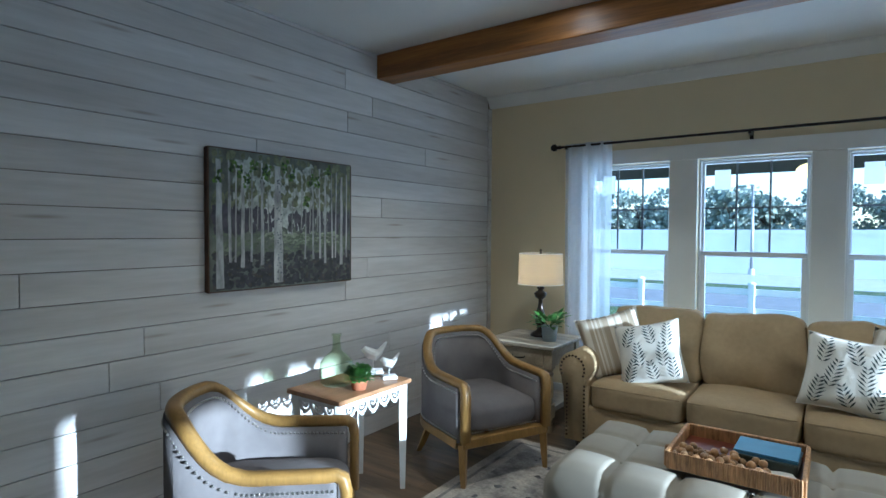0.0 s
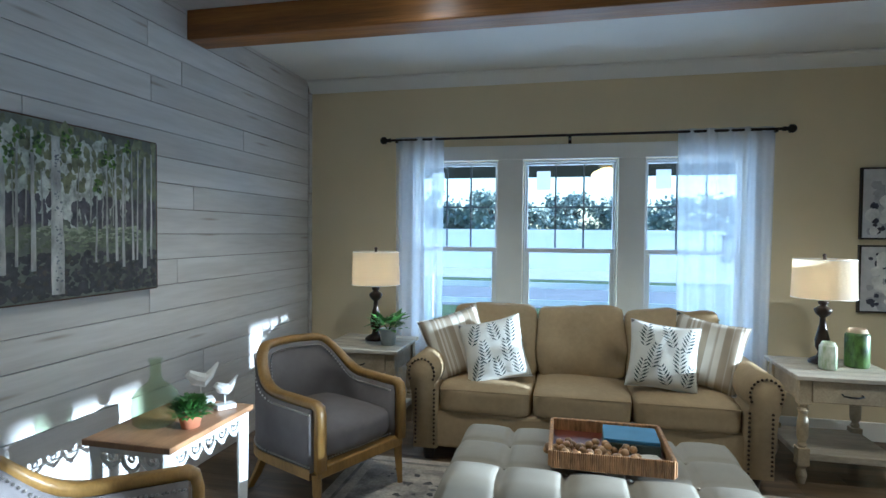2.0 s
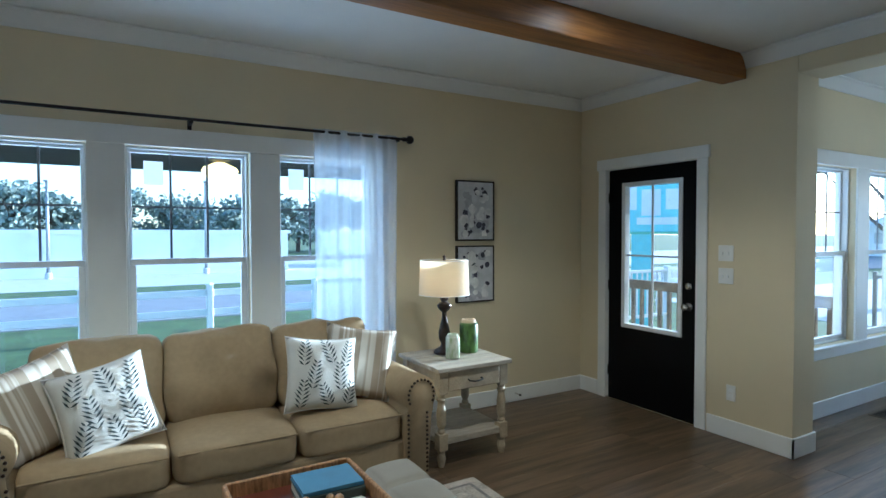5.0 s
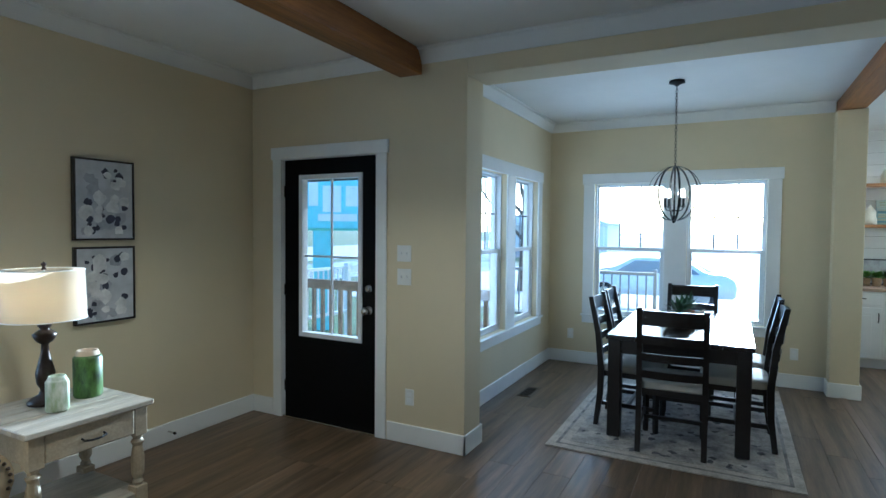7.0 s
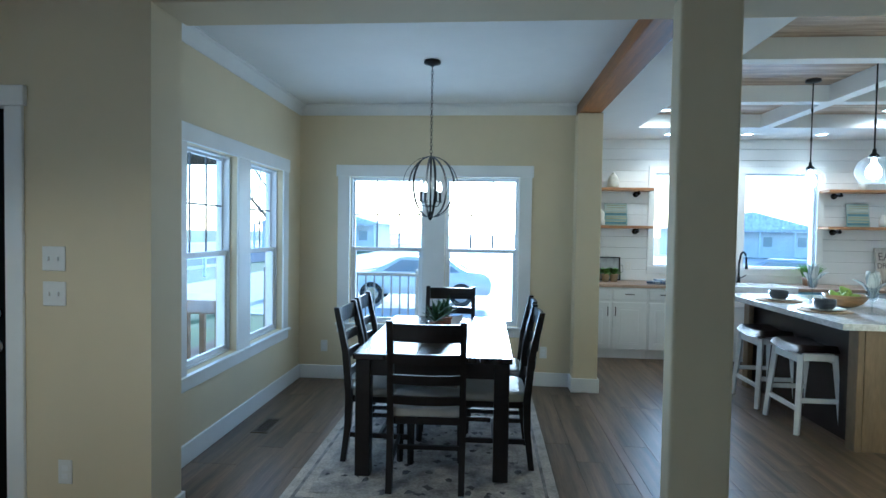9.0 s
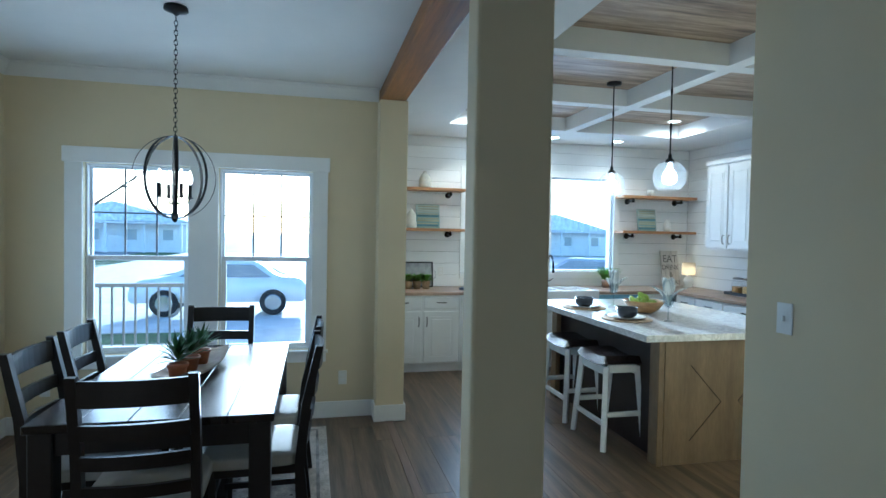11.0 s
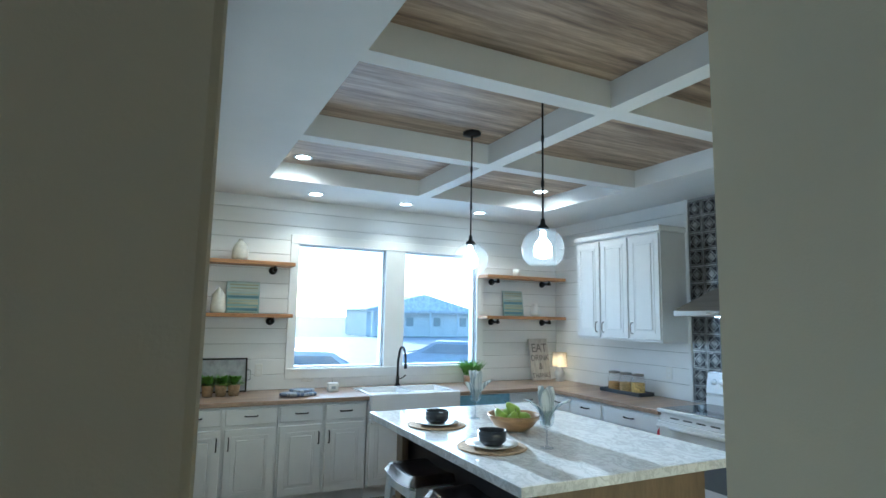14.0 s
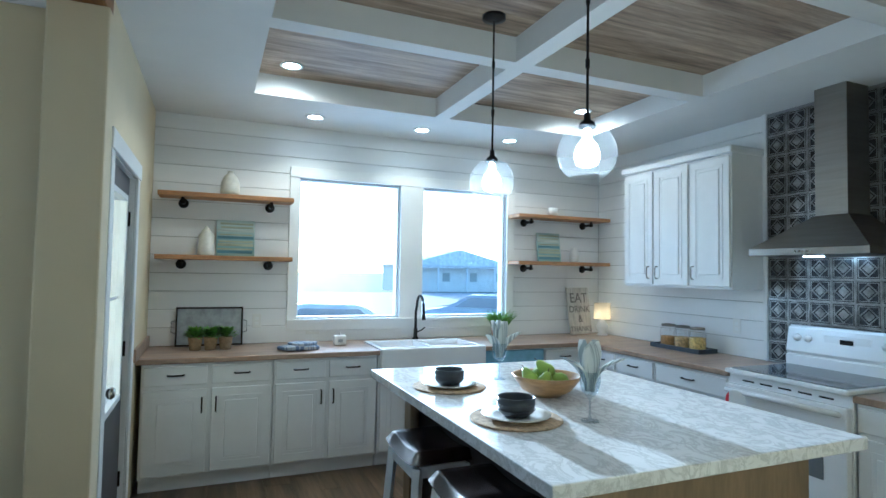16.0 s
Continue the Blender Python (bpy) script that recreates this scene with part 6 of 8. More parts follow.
def chandelier():
    t = thing("chandelier", pose(4.44, 1.56, 0), "dark bronze orb chandelier with candle bulbs", "chandelier")
    part("canopy", turned(((0, 2.733), (0.06, 2.733), (0.062, 2.715), (0.02, 2.70), (0.01, 2.69), (0, 2.69)), 24), BLACK, t, smooth=True)
    ring = [(0.009 * math.cos(2 * math.pi * k / 10), 0, 0.017 * math.sin(2 * math.pi * k / 10)) for k in range(10)]
    link = mesh_of(tube(ring, 0.0022, 5, closed=True), "chain_link", BLACK)
    n = 25
    for k in range(n):
        o = new("chain_link", link)
        o.parent = t
        o.location = (0, 0, 2.685 - (2.685 - 2.04) * (k + 0.5) / n)
        o.rotation_euler = (0, 0, radians(90 * (k % 2) + 20))
    cz, R, RW = 1.82, 0.222, 0.205
    for k in range(4):
        a = radians(45 * k + 15)
        pts = [(RW * math.cos(q) * math.cos(a), RW * math.cos(q) * math.sin(a), cz + R * math.sin(q)) for q in [2 * math.pi * j / 40 for j in range(40)]]
        bm = bmesh.new()
        rings = []
        for j in range(40):
            q = 2 * math.pi * j / 40
            side = Vector((-math.sin(a), math.cos(a), 0)) * 0.008
            out = Vector((math.cos(q) * math.cos(a), math.cos(q) * math.sin(a), math.sin(q))) * 0.0015
            p = Vector(pts[j])
            rings.append([bm.verts.new(p + side + out), bm.verts.new(p - side + out), bm.verts.new(p - side - out), bm.verts.new(p + side - out)])
        for j in range(40):
            A, B = rings[j], rings[(j + 1) % 40]
            for q in range(4):
                bm.faces.new((A[q], A[(q + 1) % 4], B[(q + 1) % 4], B[q]))
        part("hoop", bm, BLACK, t)
    part("stem", tube([(0, 0, 2.05), (0, 0, 1.60)], 0.007, 8), BLACK, t)
    part("hub", turned(((0, 1.575), (0.012, 1.585), (0.02, 1.61), (0.012, 1.64), (0, 1.65)), 14), BLACK, t, smooth=True)
    for k in range(4):
        a = radians(90 * k + 35)
        c, s = math.cos(a), math.sin(a)
        arm = part("arm", tube([(0, 0, 1.69), (0.03 * c, 0.03 * s, 1.675), (0.065 * c, 0.065 * s, 1.685), (0.08 * c, 0.08 * s, 1.71)], 0.004, 6), BLACK, t)
        part("candle", turned(((0, 1.71), (0.018, 1.71), (0.018, 1.716), (0.010, 1.718), (0.010, 1.785), (0, 1.785)), 12, at=(0.08 * c, 0.08 * s, 0)), BLACK, arm)
        part("bulb", turned(((0, 1.785), (0.010, 1.79), (0.017, 1.81), (0.012, 1.84), (0.003, 1.862), (0, 1.864)), 12, at=(0.08 * c, 0.08 * s, 0)), glow_mat("candle_bulb", (1, 0.85, 0.65), 2.0), arm, smooth=True)


chandelier()
lamp("chandelier_light", "POINT", pose(4.44, 1.56, 1.87), 3, (1.0, 0.85, 0.65), soft=0.08)


def wooden_bowl_tray():
    t = thing("dough_tray", pose(4.42, 1.46, 0.7615, rz=-8), "long pale wooden dough tray on the table", "tray")
    bm = bmesh.new()
    n, m = 24, 8
    for z_off, flip in ((0.0, 1), (0.012, -1)):
        vs = {}
        for i in range(n + 1):
            for k in range(m + 1):
                u, v = 2 * i / n - 1, 2 * k / m - 1
                vs[i, k] = bm.verts.new((u * 0.36, v * 0.12 * (1 - 0.25 * u * u), 0.002 + 0.045 * abs(u) ** 3 + 0.028 * v * v + z_off))
        for i in range(n):
            for k in range(m):
                bm.faces.new((vs[i, k], vs[i + 1, k], vs[i + 1, k + 1], vs[i, k + 1]))
    part("bowl", bm, node_mat("limed_wood", (0.42, 0.33, 0.22), 0.6, var=0.2, scale=8, bump=0.2, bump_scale=40), t, smooth=True)


wooden_bowl_tray()


def succulent(m, seed, s=1.0):
    t = thing("potted_succulent", m, "spiky green succulent in a terracotta pot", "plant", "succulents on the table")
    part("pot", turned(((0, 0), (0.035, 0), (0.047, 0.065), (0.052, 0.065), (0.052, 0.08), (0.044, 0.08), (0.042, 0.07), (0, 0.07)), 20), TERRA, t, smooth=True)
    rnd = random.Random(seed)
    bm = bmesh.new()
    for k in range(34):
        a, e = k * 2.4, 0.15 + 1.25 * (k / 34)
        d = Vector((math.cos(a) * math.cos(e), math.sin(a) * math.cos(e), math.sin(e)))
        leaf(bm, Vector((0, 0, 0.085 + 0.02 * k / 34)), d, rnd.uniform(0.09, 0.125) * s, 0.026, bend=0.25)
    part("leaves", bm, LEAFD, t)


for k, x in enumerate((4.21, 4.38, 4.55)):
    succulent(pose(x, 1.49 - 0.024 * k, 0.779), k, 1.3 + 0.1 * (k == 1))


# ---------------------------------------------------------------- plates, vents, ceiling cans
def wall_plate(m, kind, label):
    """A cover plate in its own x-z plane facing -y."""
    t = thing("light_switch" if kind == "switch" else "outlet", m, label, "switch" if kind == "switch" else "outlet")
    w = 0.115 if kind == "switch2" else 0.07
    part("plate", box(-w / 2, w / 2, -0.006, -0.0005, -0.0575, 0.0575, 0.002), PLATE, t)
    if kind == "outlet":
        for z in (-0.02, 0.02):
            part("socket", box(-0.016, 0.016, -0.0075, -0.006, z - 0.013, z + 0.013, 0.001), WHITE, t)
    else:
        for x in ((-0.023, 0.023) if kind == "switch2" else (0.0,)):
            part("toggle", box(x - 0.005, x + 0.005, -0.016, -0.006, -0.010, 0.010, 0.002), WHITE, t)
    return t


for m, k, lb in (
    (pose(DOOR_X, 3.165, 1.34, rz=-90), "switch2", "white double light switch by the front door"),
    (pose(DOOR_X, 3.163, 1.175, rz=-90), "switch2", "white double light switch below another by the door"),
    (pose(DOOR_X, 3.114, 0.33, rz=-90), "outlet", "white wall outlet near the floor"),
    (pose(DIN_E, 2.76, 0.33, rz=-90), "outlet", "white wall outlet beside the dining window"),
    (pose(DIN_E, 0.575, 0.33, rz=-90), "outlet", "white wall outlet beside the column"),
    (pose(2.87, SOUTH, 1.255, rz=180), "switch", "white light switch on the partition wall"),
    (pose(KIT_E, -0.70, 1.085, rz=-90), "outlet", "white outlet over the kitchen counter"),
    (pose(KIT_E, -1.16, 1.0, ry=90, rz=-90), "outlet", "white outlet under the kitchen window"),
    (pose(6.10, KIT_S, 1.13, rz=180), "outlet", "white outlet beside the range tiles"),
):
    wall_plate(m, k, lb)


def floor_vent(x, y):
    t = thing("floor_vent", pose(x, y, 0), "brown metal floor register", "vent")
    part("frame", box(-0.16, 0.16, -0.065, 0.065, 0.0, 0.006, 0.002), node_mat("brown_register", (0.12, 0.09, 0.06), 0.4, 0.5, var=0.1), t)
    for k in range(12):
        part("slat", box(-0.135 + 0.0225 * k, -0.125 + 0.0225 * k, -0.045, 0.045, 0.006, 0.008), BLACK, t)


floor_vent(4.45, 2.78)

CANGLOW = glow_mat("can_light_lens", (1.0, 0.93, 0.82), 14)


def can_light(x, y, z, watts):
    t = thing("ceiling_light", pose(x, y, z), "lit round recessed ceiling light", "ceiling light", "recessed lights")
    part("trim_ring", turned(((0.055, -0.001), (0.075, -0.001), (0.078, -0.006), (0.07, -0.010), (0.055, -0.006)), 28), WHITE, t, smooth=True)
    part("lens", turned(((0, -0.005), (0.055, -0.005)), 24), CANGLOW, t)
    lamp("can_lamp", "SPOT", pose(x, y, z - 0.02), watts, (1.0, 0.78, 0.54) if watts > 20 else (1.0, 0.80, 0.56), spot=radians(165 if z > CEIL else 125))


for x, y, z, w in ((-1.26, 2.78, CEIL, 24), (1.25, 2.78, CEIL, 24), (7.41, -1.07, CEIL, 7), (7.41, -1.98, CEIL, 7), (7.41, -2.84, CEIL, 7), (6.76, -0.80, TOP, 9), (6.78, -3.18, TOP, 9)):
    can_light(x, y, z, w)


def door_stop():
    t = thing("door_stop", pose(2.05, NORTH - 0.016, 0.075), "small spring door stop on the baseboard", "door stop")
    part("spring", tube([(0, 0, 0), (0, -0.06, 0)], 0.006, 8), CHROME, t)
    part("tip", tube([(0, -0.06, 0), (0, -0.075, 0)], 0.009, 10), BLACK, t)


door_stop()
for i, x in enumerate((-1.79 + 0.10, -0.912 + 0.10, 0.011 + 0.09)):
    tagged(part("window_sticker", box(x, x + 0.11, NORTH + 0.108, NORTH + 0.110, 1.80, 1.95), sheer_mat("sticker_paper", (0.85, 0.85, 0.85), 0.12)), "white paper sticker on the window glass", "sticker", "window stickers")
structure("floor_seam", box(3.15, 5.66, 0.175, 0.235, 0.0, 0.006, 0.002), node_mat("brown_transition_strip", (0.20, 0.13, 0.085), 0.35, var=0.15, scale=6, stretch=(0.4, 4, 1)), "brown floor transition strip between the rooms", "trim")

# ---------------------------------------------------------------- kitchen
CABW = node_mat("white_cabinet_paint", (0.78, 0.78, 0.77), 0.38, var=0.02, scale=4, bump=0.03, bump_scale=60)
COUNTER = node_mat("brown_laminate", (0.34, 0.24, 0.165), 0.35, var=0.15, scale=4, stretch=(3, 0.6, 1), fine=0.12)
ENAMEL = node_mat("white_enamel", (0.82, 0.82, 0.83), 0.18, var=0.01)
BLACKGLASS = node_mat("black_ceramic_glass", (0.012, 0.012, 0.014), 0.05, var=0.05)
SHELFW = node_mat("shelf_pine", (0.42, 0.22, 0.085), 0.5, var=0.2, scale=5, bump=0.1, bump_scale=40, stretch=(5, 0.5, 5), fine=0.12)
ISLAND_T = node_mat("tan_island_wood", (0.20, 0.14, 0.075), 0.5, var=0.14, scale=3, stretch=(1, 3, 0.5), fine=0.1)
ISLAND_D = node_mat("dark_island_wood", (0.022, 0.014, 0.011), 0.4, var=0.2, scale=4)
LEATHER = node_mat("dark_leather", (0.022, 0.013, 0.011), 0.24, var=0.2, scale=12, bump=0.2, bump_scale=180)
PEWTER = node_mat("pressed_pewter_tile", (0.34, 0.33, 0.31), 0.28, 0.9, var=0.3, scale=16, rand=0.1)
PEWTER_D = node_mat("antiqued_pewter", (0.05, 0.05, 0.055), 0.4, 0.7, var=0.3, scale=20)
BURLAP = node_mat("burlap", (0.36, 0.26, 0.15), 0.95, var=0.15, scale=60, bump=0.5, bump_scale=200)
NAPKIN = striped("grey_striped_napkin", (0.66, 0.68, 0.67), (0.30, 0.34, 0.35), 60)
CLEAR = glass_mat("clear_glass")
SLATE = node_mat("dark_stoneware", (0.035, 0.038, 0.045), 0.28, var=0.15, scale=20)
STRAW = node_mat("woven_straw", (0.40, 0.29, 0.17), 0.85, var=0.25, scale=50, bump=0.5, bump_scale=160)


def marble():
    m = node_mat("white_marble_laminate", (0.72, 0.72, 0.71), 0.12, var=0.03, scale=3, detail=6)
    n, link = m.node_tree.nodes, m.node_tree.links.new
    geo, nz, rp, mx = n.new("ShaderNodeNewGeometry"), n.new("ShaderNodeTexNoise"), n.new("ShaderNodeValToRGB"), n.new("ShaderNodeMix")
    nz.inputs["Scale"].default_value, nz.inputs["Detail"].default_value = 9.0, 12
    nz.inputs["Distortion"].default_value, nz.inputs["Roughness"].default_value = 0.9, 0.68
    tilt = n.new("ShaderNodeMapping")
    tilt.inputs["Rotation"].default_value, tilt.inputs["Scale"].default_value = (0, 0, 0.6), (0.8, 1.35, 1)
    link(geo.outputs["Position"], tilt.inputs["Vector"])
    link(tilt.outputs[0], nz.inputs["Vector"])
    e = rp.color_ramp.elements
    e[0].position, e[0].color = 0.44, (0, 0, 0, 1)
    e[1].position, e[1].color = 0.56, (0.03, 0.03, 0.03, 1)
    q = rp.color_ramp.elements.new(0.50)
    q.color = (0.55, 0.55, 0.55, 1)
    link(nz.outputs["Fac"], rp.inputs["Fac"])
    mx.data_type = "RGBA"
    b = n["Principled BSDF"]
    link(b.inputs["Base Color"].links[0].from_socket, mx.inputs[6])
    mx.inputs[7].default_value = (0.36, 0.36, 0.35, 1)
    link(rp.outputs[0], mx.inputs[0])
    link(mx.outputs[2], b.inputs["Base Color"])
    return m


MARBLE = marble()


def globe_mat():
    m = glass_mat("clear_globe_glass", (0.97, 0.98, 0.99), 0.03)
    n, link = m.node_tree.nodes, m.node_tree.links.new
    tl, mx = n.new("ShaderNodeBsdfTranslucent"), n.new("ShaderNodeMixShader")
    tl.inputs[0].default_value = (0.85, 0.9, 0.95, 1)
    mx.inputs[0].default_value = 0.065
    out = n["Material Output"].inputs["Surface"]
    link(out.links[0].from_socket, mx.inputs[1])
    link(tl.outputs[0], mx.inputs[2])
    link(mx.outputs[0], out)
    return m


GLOBE = globe_mat()


def panel_front(w, h, raised=True):
    """A cabinet front with a framed, raised field, in the x-z plane facing -y, standing on z = 0."""
    bm = box(-w / 2, w / 2, -0.018, 0, 0, h, 0.003)
    if raised and h > 0.25:
        f = 0.055
        for q in ((-w / 2 + f, w / 2 - f, f, f + 0.008), (-w / 2 + f, w / 2 - f, h - f - 0.008, h - f), (-w / 2 + f, -w / 2 + f + 0.008, f + 0.008, h - f - 0.008), (w / 2 - f - 0.008, w / 2 - f, f + 0.008, h - f - 0.008)):
            box(q[0], q[1], -0.022, -0.0175, q[2], q[3], bm=bm)
        box(-w / 2 + f + 0.03, w / 2 - f - 0.03, -0.024, -0.0175, f + 0.03, h - f - 0.03, 0.005, bm=bm)
    return bm


def pull(x, z, upright):
    a, b = (Vector((0, 0, 0.05)), Vector((0, 0, -0.05))) if upright else (Vector((0.05, 0, 0)), Vector((-0.05, 0, 0)))
    c, o = Vector((x, -0.018, z)), Vector((0, -0.028, 0))
    return tube([c + a, c + a * 0.95 + o * 0.8, c + a * 0.5 + o, c + b * 0.5 + o, c + b * 0.95 + o * 0.8, c + b], 0.0055, 7)


def base_cabinet(m, w, doors, drawers, label, depth=0.62):
    """Stands with its front in the x-z plane facing -y; x from 0 to w."""
    t = thing("base_cabinet", m, label, "cabinet", "white base cabinets")
    part("body", box(0.001, w - 0.001, 0.0, depth, 0.10, 0.862), CABW, t)
    part("toe_kick", box(0.001, w - 0.001, 0.055, depth, 0.0, 0.10), CABW, t)
    z0 = 0.70 if drawers else 0.845
    for k in range(drawers):
        ww = w / drawers
        d = part("drawer", panel_front(ww - 0.03, 0.125, False), CABW, t)
        d.location = (ww * (k + 0.5), 0, 0.715)
        part("handle", pull(0, 0.07, False), BLACK, d, "black bar handle")
    for k in range(doors):
        ww = w / doors
        d = part("door", panel_front(ww - 0.03, z0 - 0.135), CABW, t)
        d.location = (ww * (k + 0.5), 0, 0.12)
        hx = (ww / 2 - 0.045) if k % 2 == 0 and doors > 1 else -(ww / 2 - 0.045)
        part("handle", pull(hx, z0 - 0.135 - 0.11, True), BLACK, d, "black bar handle")
    return t


FRONT_E, FRONT_S = 7.155, -3.515
# east run: x runs towards the south on these fronts
E_ = lambda y: pose(FRONT_E, y, 0, rz=-90)
base_cabinet(E_(0.065), 0.845, 2, 2, "white base cabinet with two drawers and two doors")
base_cabinet(E_(-0.782), 0.77, 2, 2, "white base cabinet with drawers and doors next to the sink")
base_cabinet(E_(-1.56), 0.90, 2, 0, "white cabinet doors under the farmhouse sink", 0.60)
base_cabinet(E_(-3.06), 0.43, 1, 1, "white base cabinet with one drawer in the corner")
# south run: fronts face north
S_ = lambda x: pose(x, FRONT_S, 0, rz=180)
base_cabinet(S_(7.10), 0.36, 1, 1, "white base cabinet with one drawer by the corner")
base_cabinet(S_(6.735), 0.44, 1, 1, "white base cabinet with one drawer and door")
base_cabinet(S_(6.29), 0.66, 2, 1, "white base cabinet with one wide drawer by the range")
base_cabinet(S_(4.855), 0.60, 2, 1, "white base cabinet with one wide drawer past the range")
base_cabinet(S_(4.25), 0.60, 2, 1, "white base cabinet at the end of the range wall")


def dishwasher():
    t = thing("dishwasher", E_(-2.465), "white dishwasher with blue film on its panel", "dishwasher")
    part("body", box(0.003, 0.59, 0.0, 0.60, 0.10, 0.86), ENAMEL, t)
    part("door", box(0.003, 0.59, -0.02, 0, 0.12, 0.75, 0.004), ENAMEL, t)
    part("control_panel", box(0.003, 0.59, -0.022, 0, 0.755, 0.855, 0.004), node_mat("blue_protective_film", (0.28, 0.50, 0.66), 0.2, var=0.08, scale=14), t, "blue film over the control panel")


dishwasher()
# counters
bm = box(7.115, KIT_E, -1.565, KIT_N - 0.002, 0.864, 0.90, 0.004)
tagged(part("worktop", bm, COUNTER), "brown wood-look worktop along the window wall", "worktop")
bm = box(7.115, KIT_E, KIT_S, -2.465, 0.864, 0.90, 0.004)
tagged(part("worktop", bm, COUNTER), "brown wood-look worktop turning the corner", "worktop")
tagged(part("worktop", box(7.64, KIT_E, -2.463, -1.567, 0.864, 0.90), COUNTER), "brown worktop strip behind the sink", "worktop")
tagged(part("worktop", box(5.625, 7.113, KIT_S, FRONT_S + 0.04, 0.864, 0.90, 0.004), COUNTER), "brown wood-look worktop up to the range", "worktop")
tagged(part("worktop", box(3.66, 4.855, KIT_S, FRONT_S + 0.04, 0.864, 0.90, 0.004), COUNTER), "brown wood-look worktop past the range", "worktop")
tagged(part("splash_board", box(6.98, KIT_E - 0.001, KIT_N - 0.022, KIT_N - 0.003, 0.902, 0.985, 0.003), COUNTER), "low brown upstand at the end of the worktop", "upstand")


def farm_sink():
    t = thing("sink", pose(7.36, -2.015, 0), "white double-bowl farmhouse sink with apron front", "sink")
    x0, x1, y0, y1 = -0.285, 0.275, -0.445, 0.445
    part("apron", box(x0, x0 + 0.06, y0, y1, 0.66, 0.915, 0.012, 3), ENAMEL, t)
    for q in ((x1 - 0.04, x1, y0, y1), (x0 + 0.06, x1 - 0.04, y0, y0 + 0.04), (x0 + 0.06, x1 - 0.04, y1 - 0.04, y1), (x0 + 0.06, x1 - 0.04, -0.02, 0.02)):
        part("rim", box(*q, 0.70, 0.912, 0.006, 2), ENAMEL, t)
    part("bowl", box(x0 + 0.06, x1 - 0.04, y0 + 0.04, y1 - 0.04, 0.695, 0.71), ENAMEL, t)


farm_sink()


def faucet():
    t = thing("faucet", pose(7.70, -2.06, 0.90), "matte black gooseneck kitchen faucet", "faucet")
    part("base", turned(((0, 0), (0.03, 0), (0.03, 0.012), (0.018, 0.03), (0.018, 0.10), (0, 0.10)), 18), BLACK, t, smooth=True)
    pts = [(0, 0, 0.08), (0, 0, 0.26)] + [(-0.085 + 0.085 * math.cos(radians(a)), -0.01, 0.30 + 0.085 * math.sin(radians(a)) * 1.15) for a in range(0, 181, 20)] + [(-0.172, -0.012, 0.24)]
    part("neck", tube(pts, 0.012, 10), BLACK, t, smooth=True)
    part("spray_head", tube([(-0.172, -0.012, 0.25), (-0.174, -0.012, 0.19)], [0.014, 0.018], 12), BLACK, t, smooth=True)
    part("lever", tube([(0, -0.018, 0.07), (0, -0.06, 0.085), (0, -0.09, 0.11)], 0.006, 8), BLACK, t)


faucet()


# shelves on pipe brackets
def shelf(y0, y1, z):
    t = thing("wall_shelf", pose(KIT_E, 0, z), "honey pine floating shelf on black pipe brackets", "shelf", "pine shelves by the windows")
    part("board", box(-0.23, -0.002, y0, y1, 0, 0.034, 0.003), SHELFW, t)
    for f in (0.17, 0.83):
        y = y0 + (y1 - y0) * f
        b = part("bracket", tube([(-0.004, y, -0.035), (-0.15, y, -0.035), (-0.15, y, -0.002)], 0.013, 10), BLACK, t)
        part("flange", turned(((0, 0), (0.038, 0), (0.038, 0.008), (0.02, 0.014), (0.02, 0.03), (0, 0.03)), 18, at=(-0.001, y, -0.035), rot=Euler((0, radians(-90), 0))), BLACK, b, smooth=True)
        part("cap", turned(((0, -0.02), (0.018, -0.02), (0.018, 0.012), (0, 0.016)), 14, at=(-0.15, y, -0.035), rot=Euler((0, radians(-90), 0))), BLACK, b, smooth=True)


for y0, y1, z in ((-0.945, 0.045, 2.055), (-0.945, 0.05, 1.575), (-4.12, -3.04, 2.055), (-4.12, -3.04, 1.60)):
    shelf(y0, y1, z)


def vase(m, prof, mat, label, name="vase"):
    t = thing(name, m, label, "vase")
    part("body", turned(prof, 26), mat, t, smooth=True)


CREAMPOT = node_mat("cream_crackle_glaze", (0.62, 0.60, 0.52), 0.3, var=0.08, scale=20)
vase(pose(7.67, -0.46, 2.09), ((0, 0), (0.065, 0), (0.075, 0.03), (0.07, 0.10), (0.05, 0.15), (0.022, 0.175), (0.022, 0.19), (0.026, 0.195), (0, 0.19)), CREAMPOT, "cream crackle-glazed vase on the upper shelf")
vase(pose(7.66, -0.30, 1.61), ((0, 0), (0.062, 0), (0.066, 0.01), (0.066, 0.075), (0.058, 0.08), (0.058, 0.16), (0.03, 0.185), (0.03, 0.20), (0.012, 0.21), (0.012, 0.225), (0, 0.228)), CREAMPOT, "white lidded jar on the lower shelf", "jar")
vase(pose(7.68, -3.50, 2.09), ((0, 0), (0.045, 0), (0.045, 0.085), (0, 0.085)), CERAM, "white pillar candle on the upper shelf", "candle")
vase(pose(7.68, -3.76, 1.635), ((0, 0), (0.04, 0), (0.05, 0.05), (0.045, 0.10), (0.025, 0.13), (0.03, 0.15), (0, 0.15)), CERAM, "small white vase on the lower shelf")
SEA = art_mat("sea_painting", (0.50, 0.56, 0.52), (0.22, 0.36, 0.36), (0.32, 0.40, 0.30), 1.6, 1.92, 4, (1, 0.3, 3))
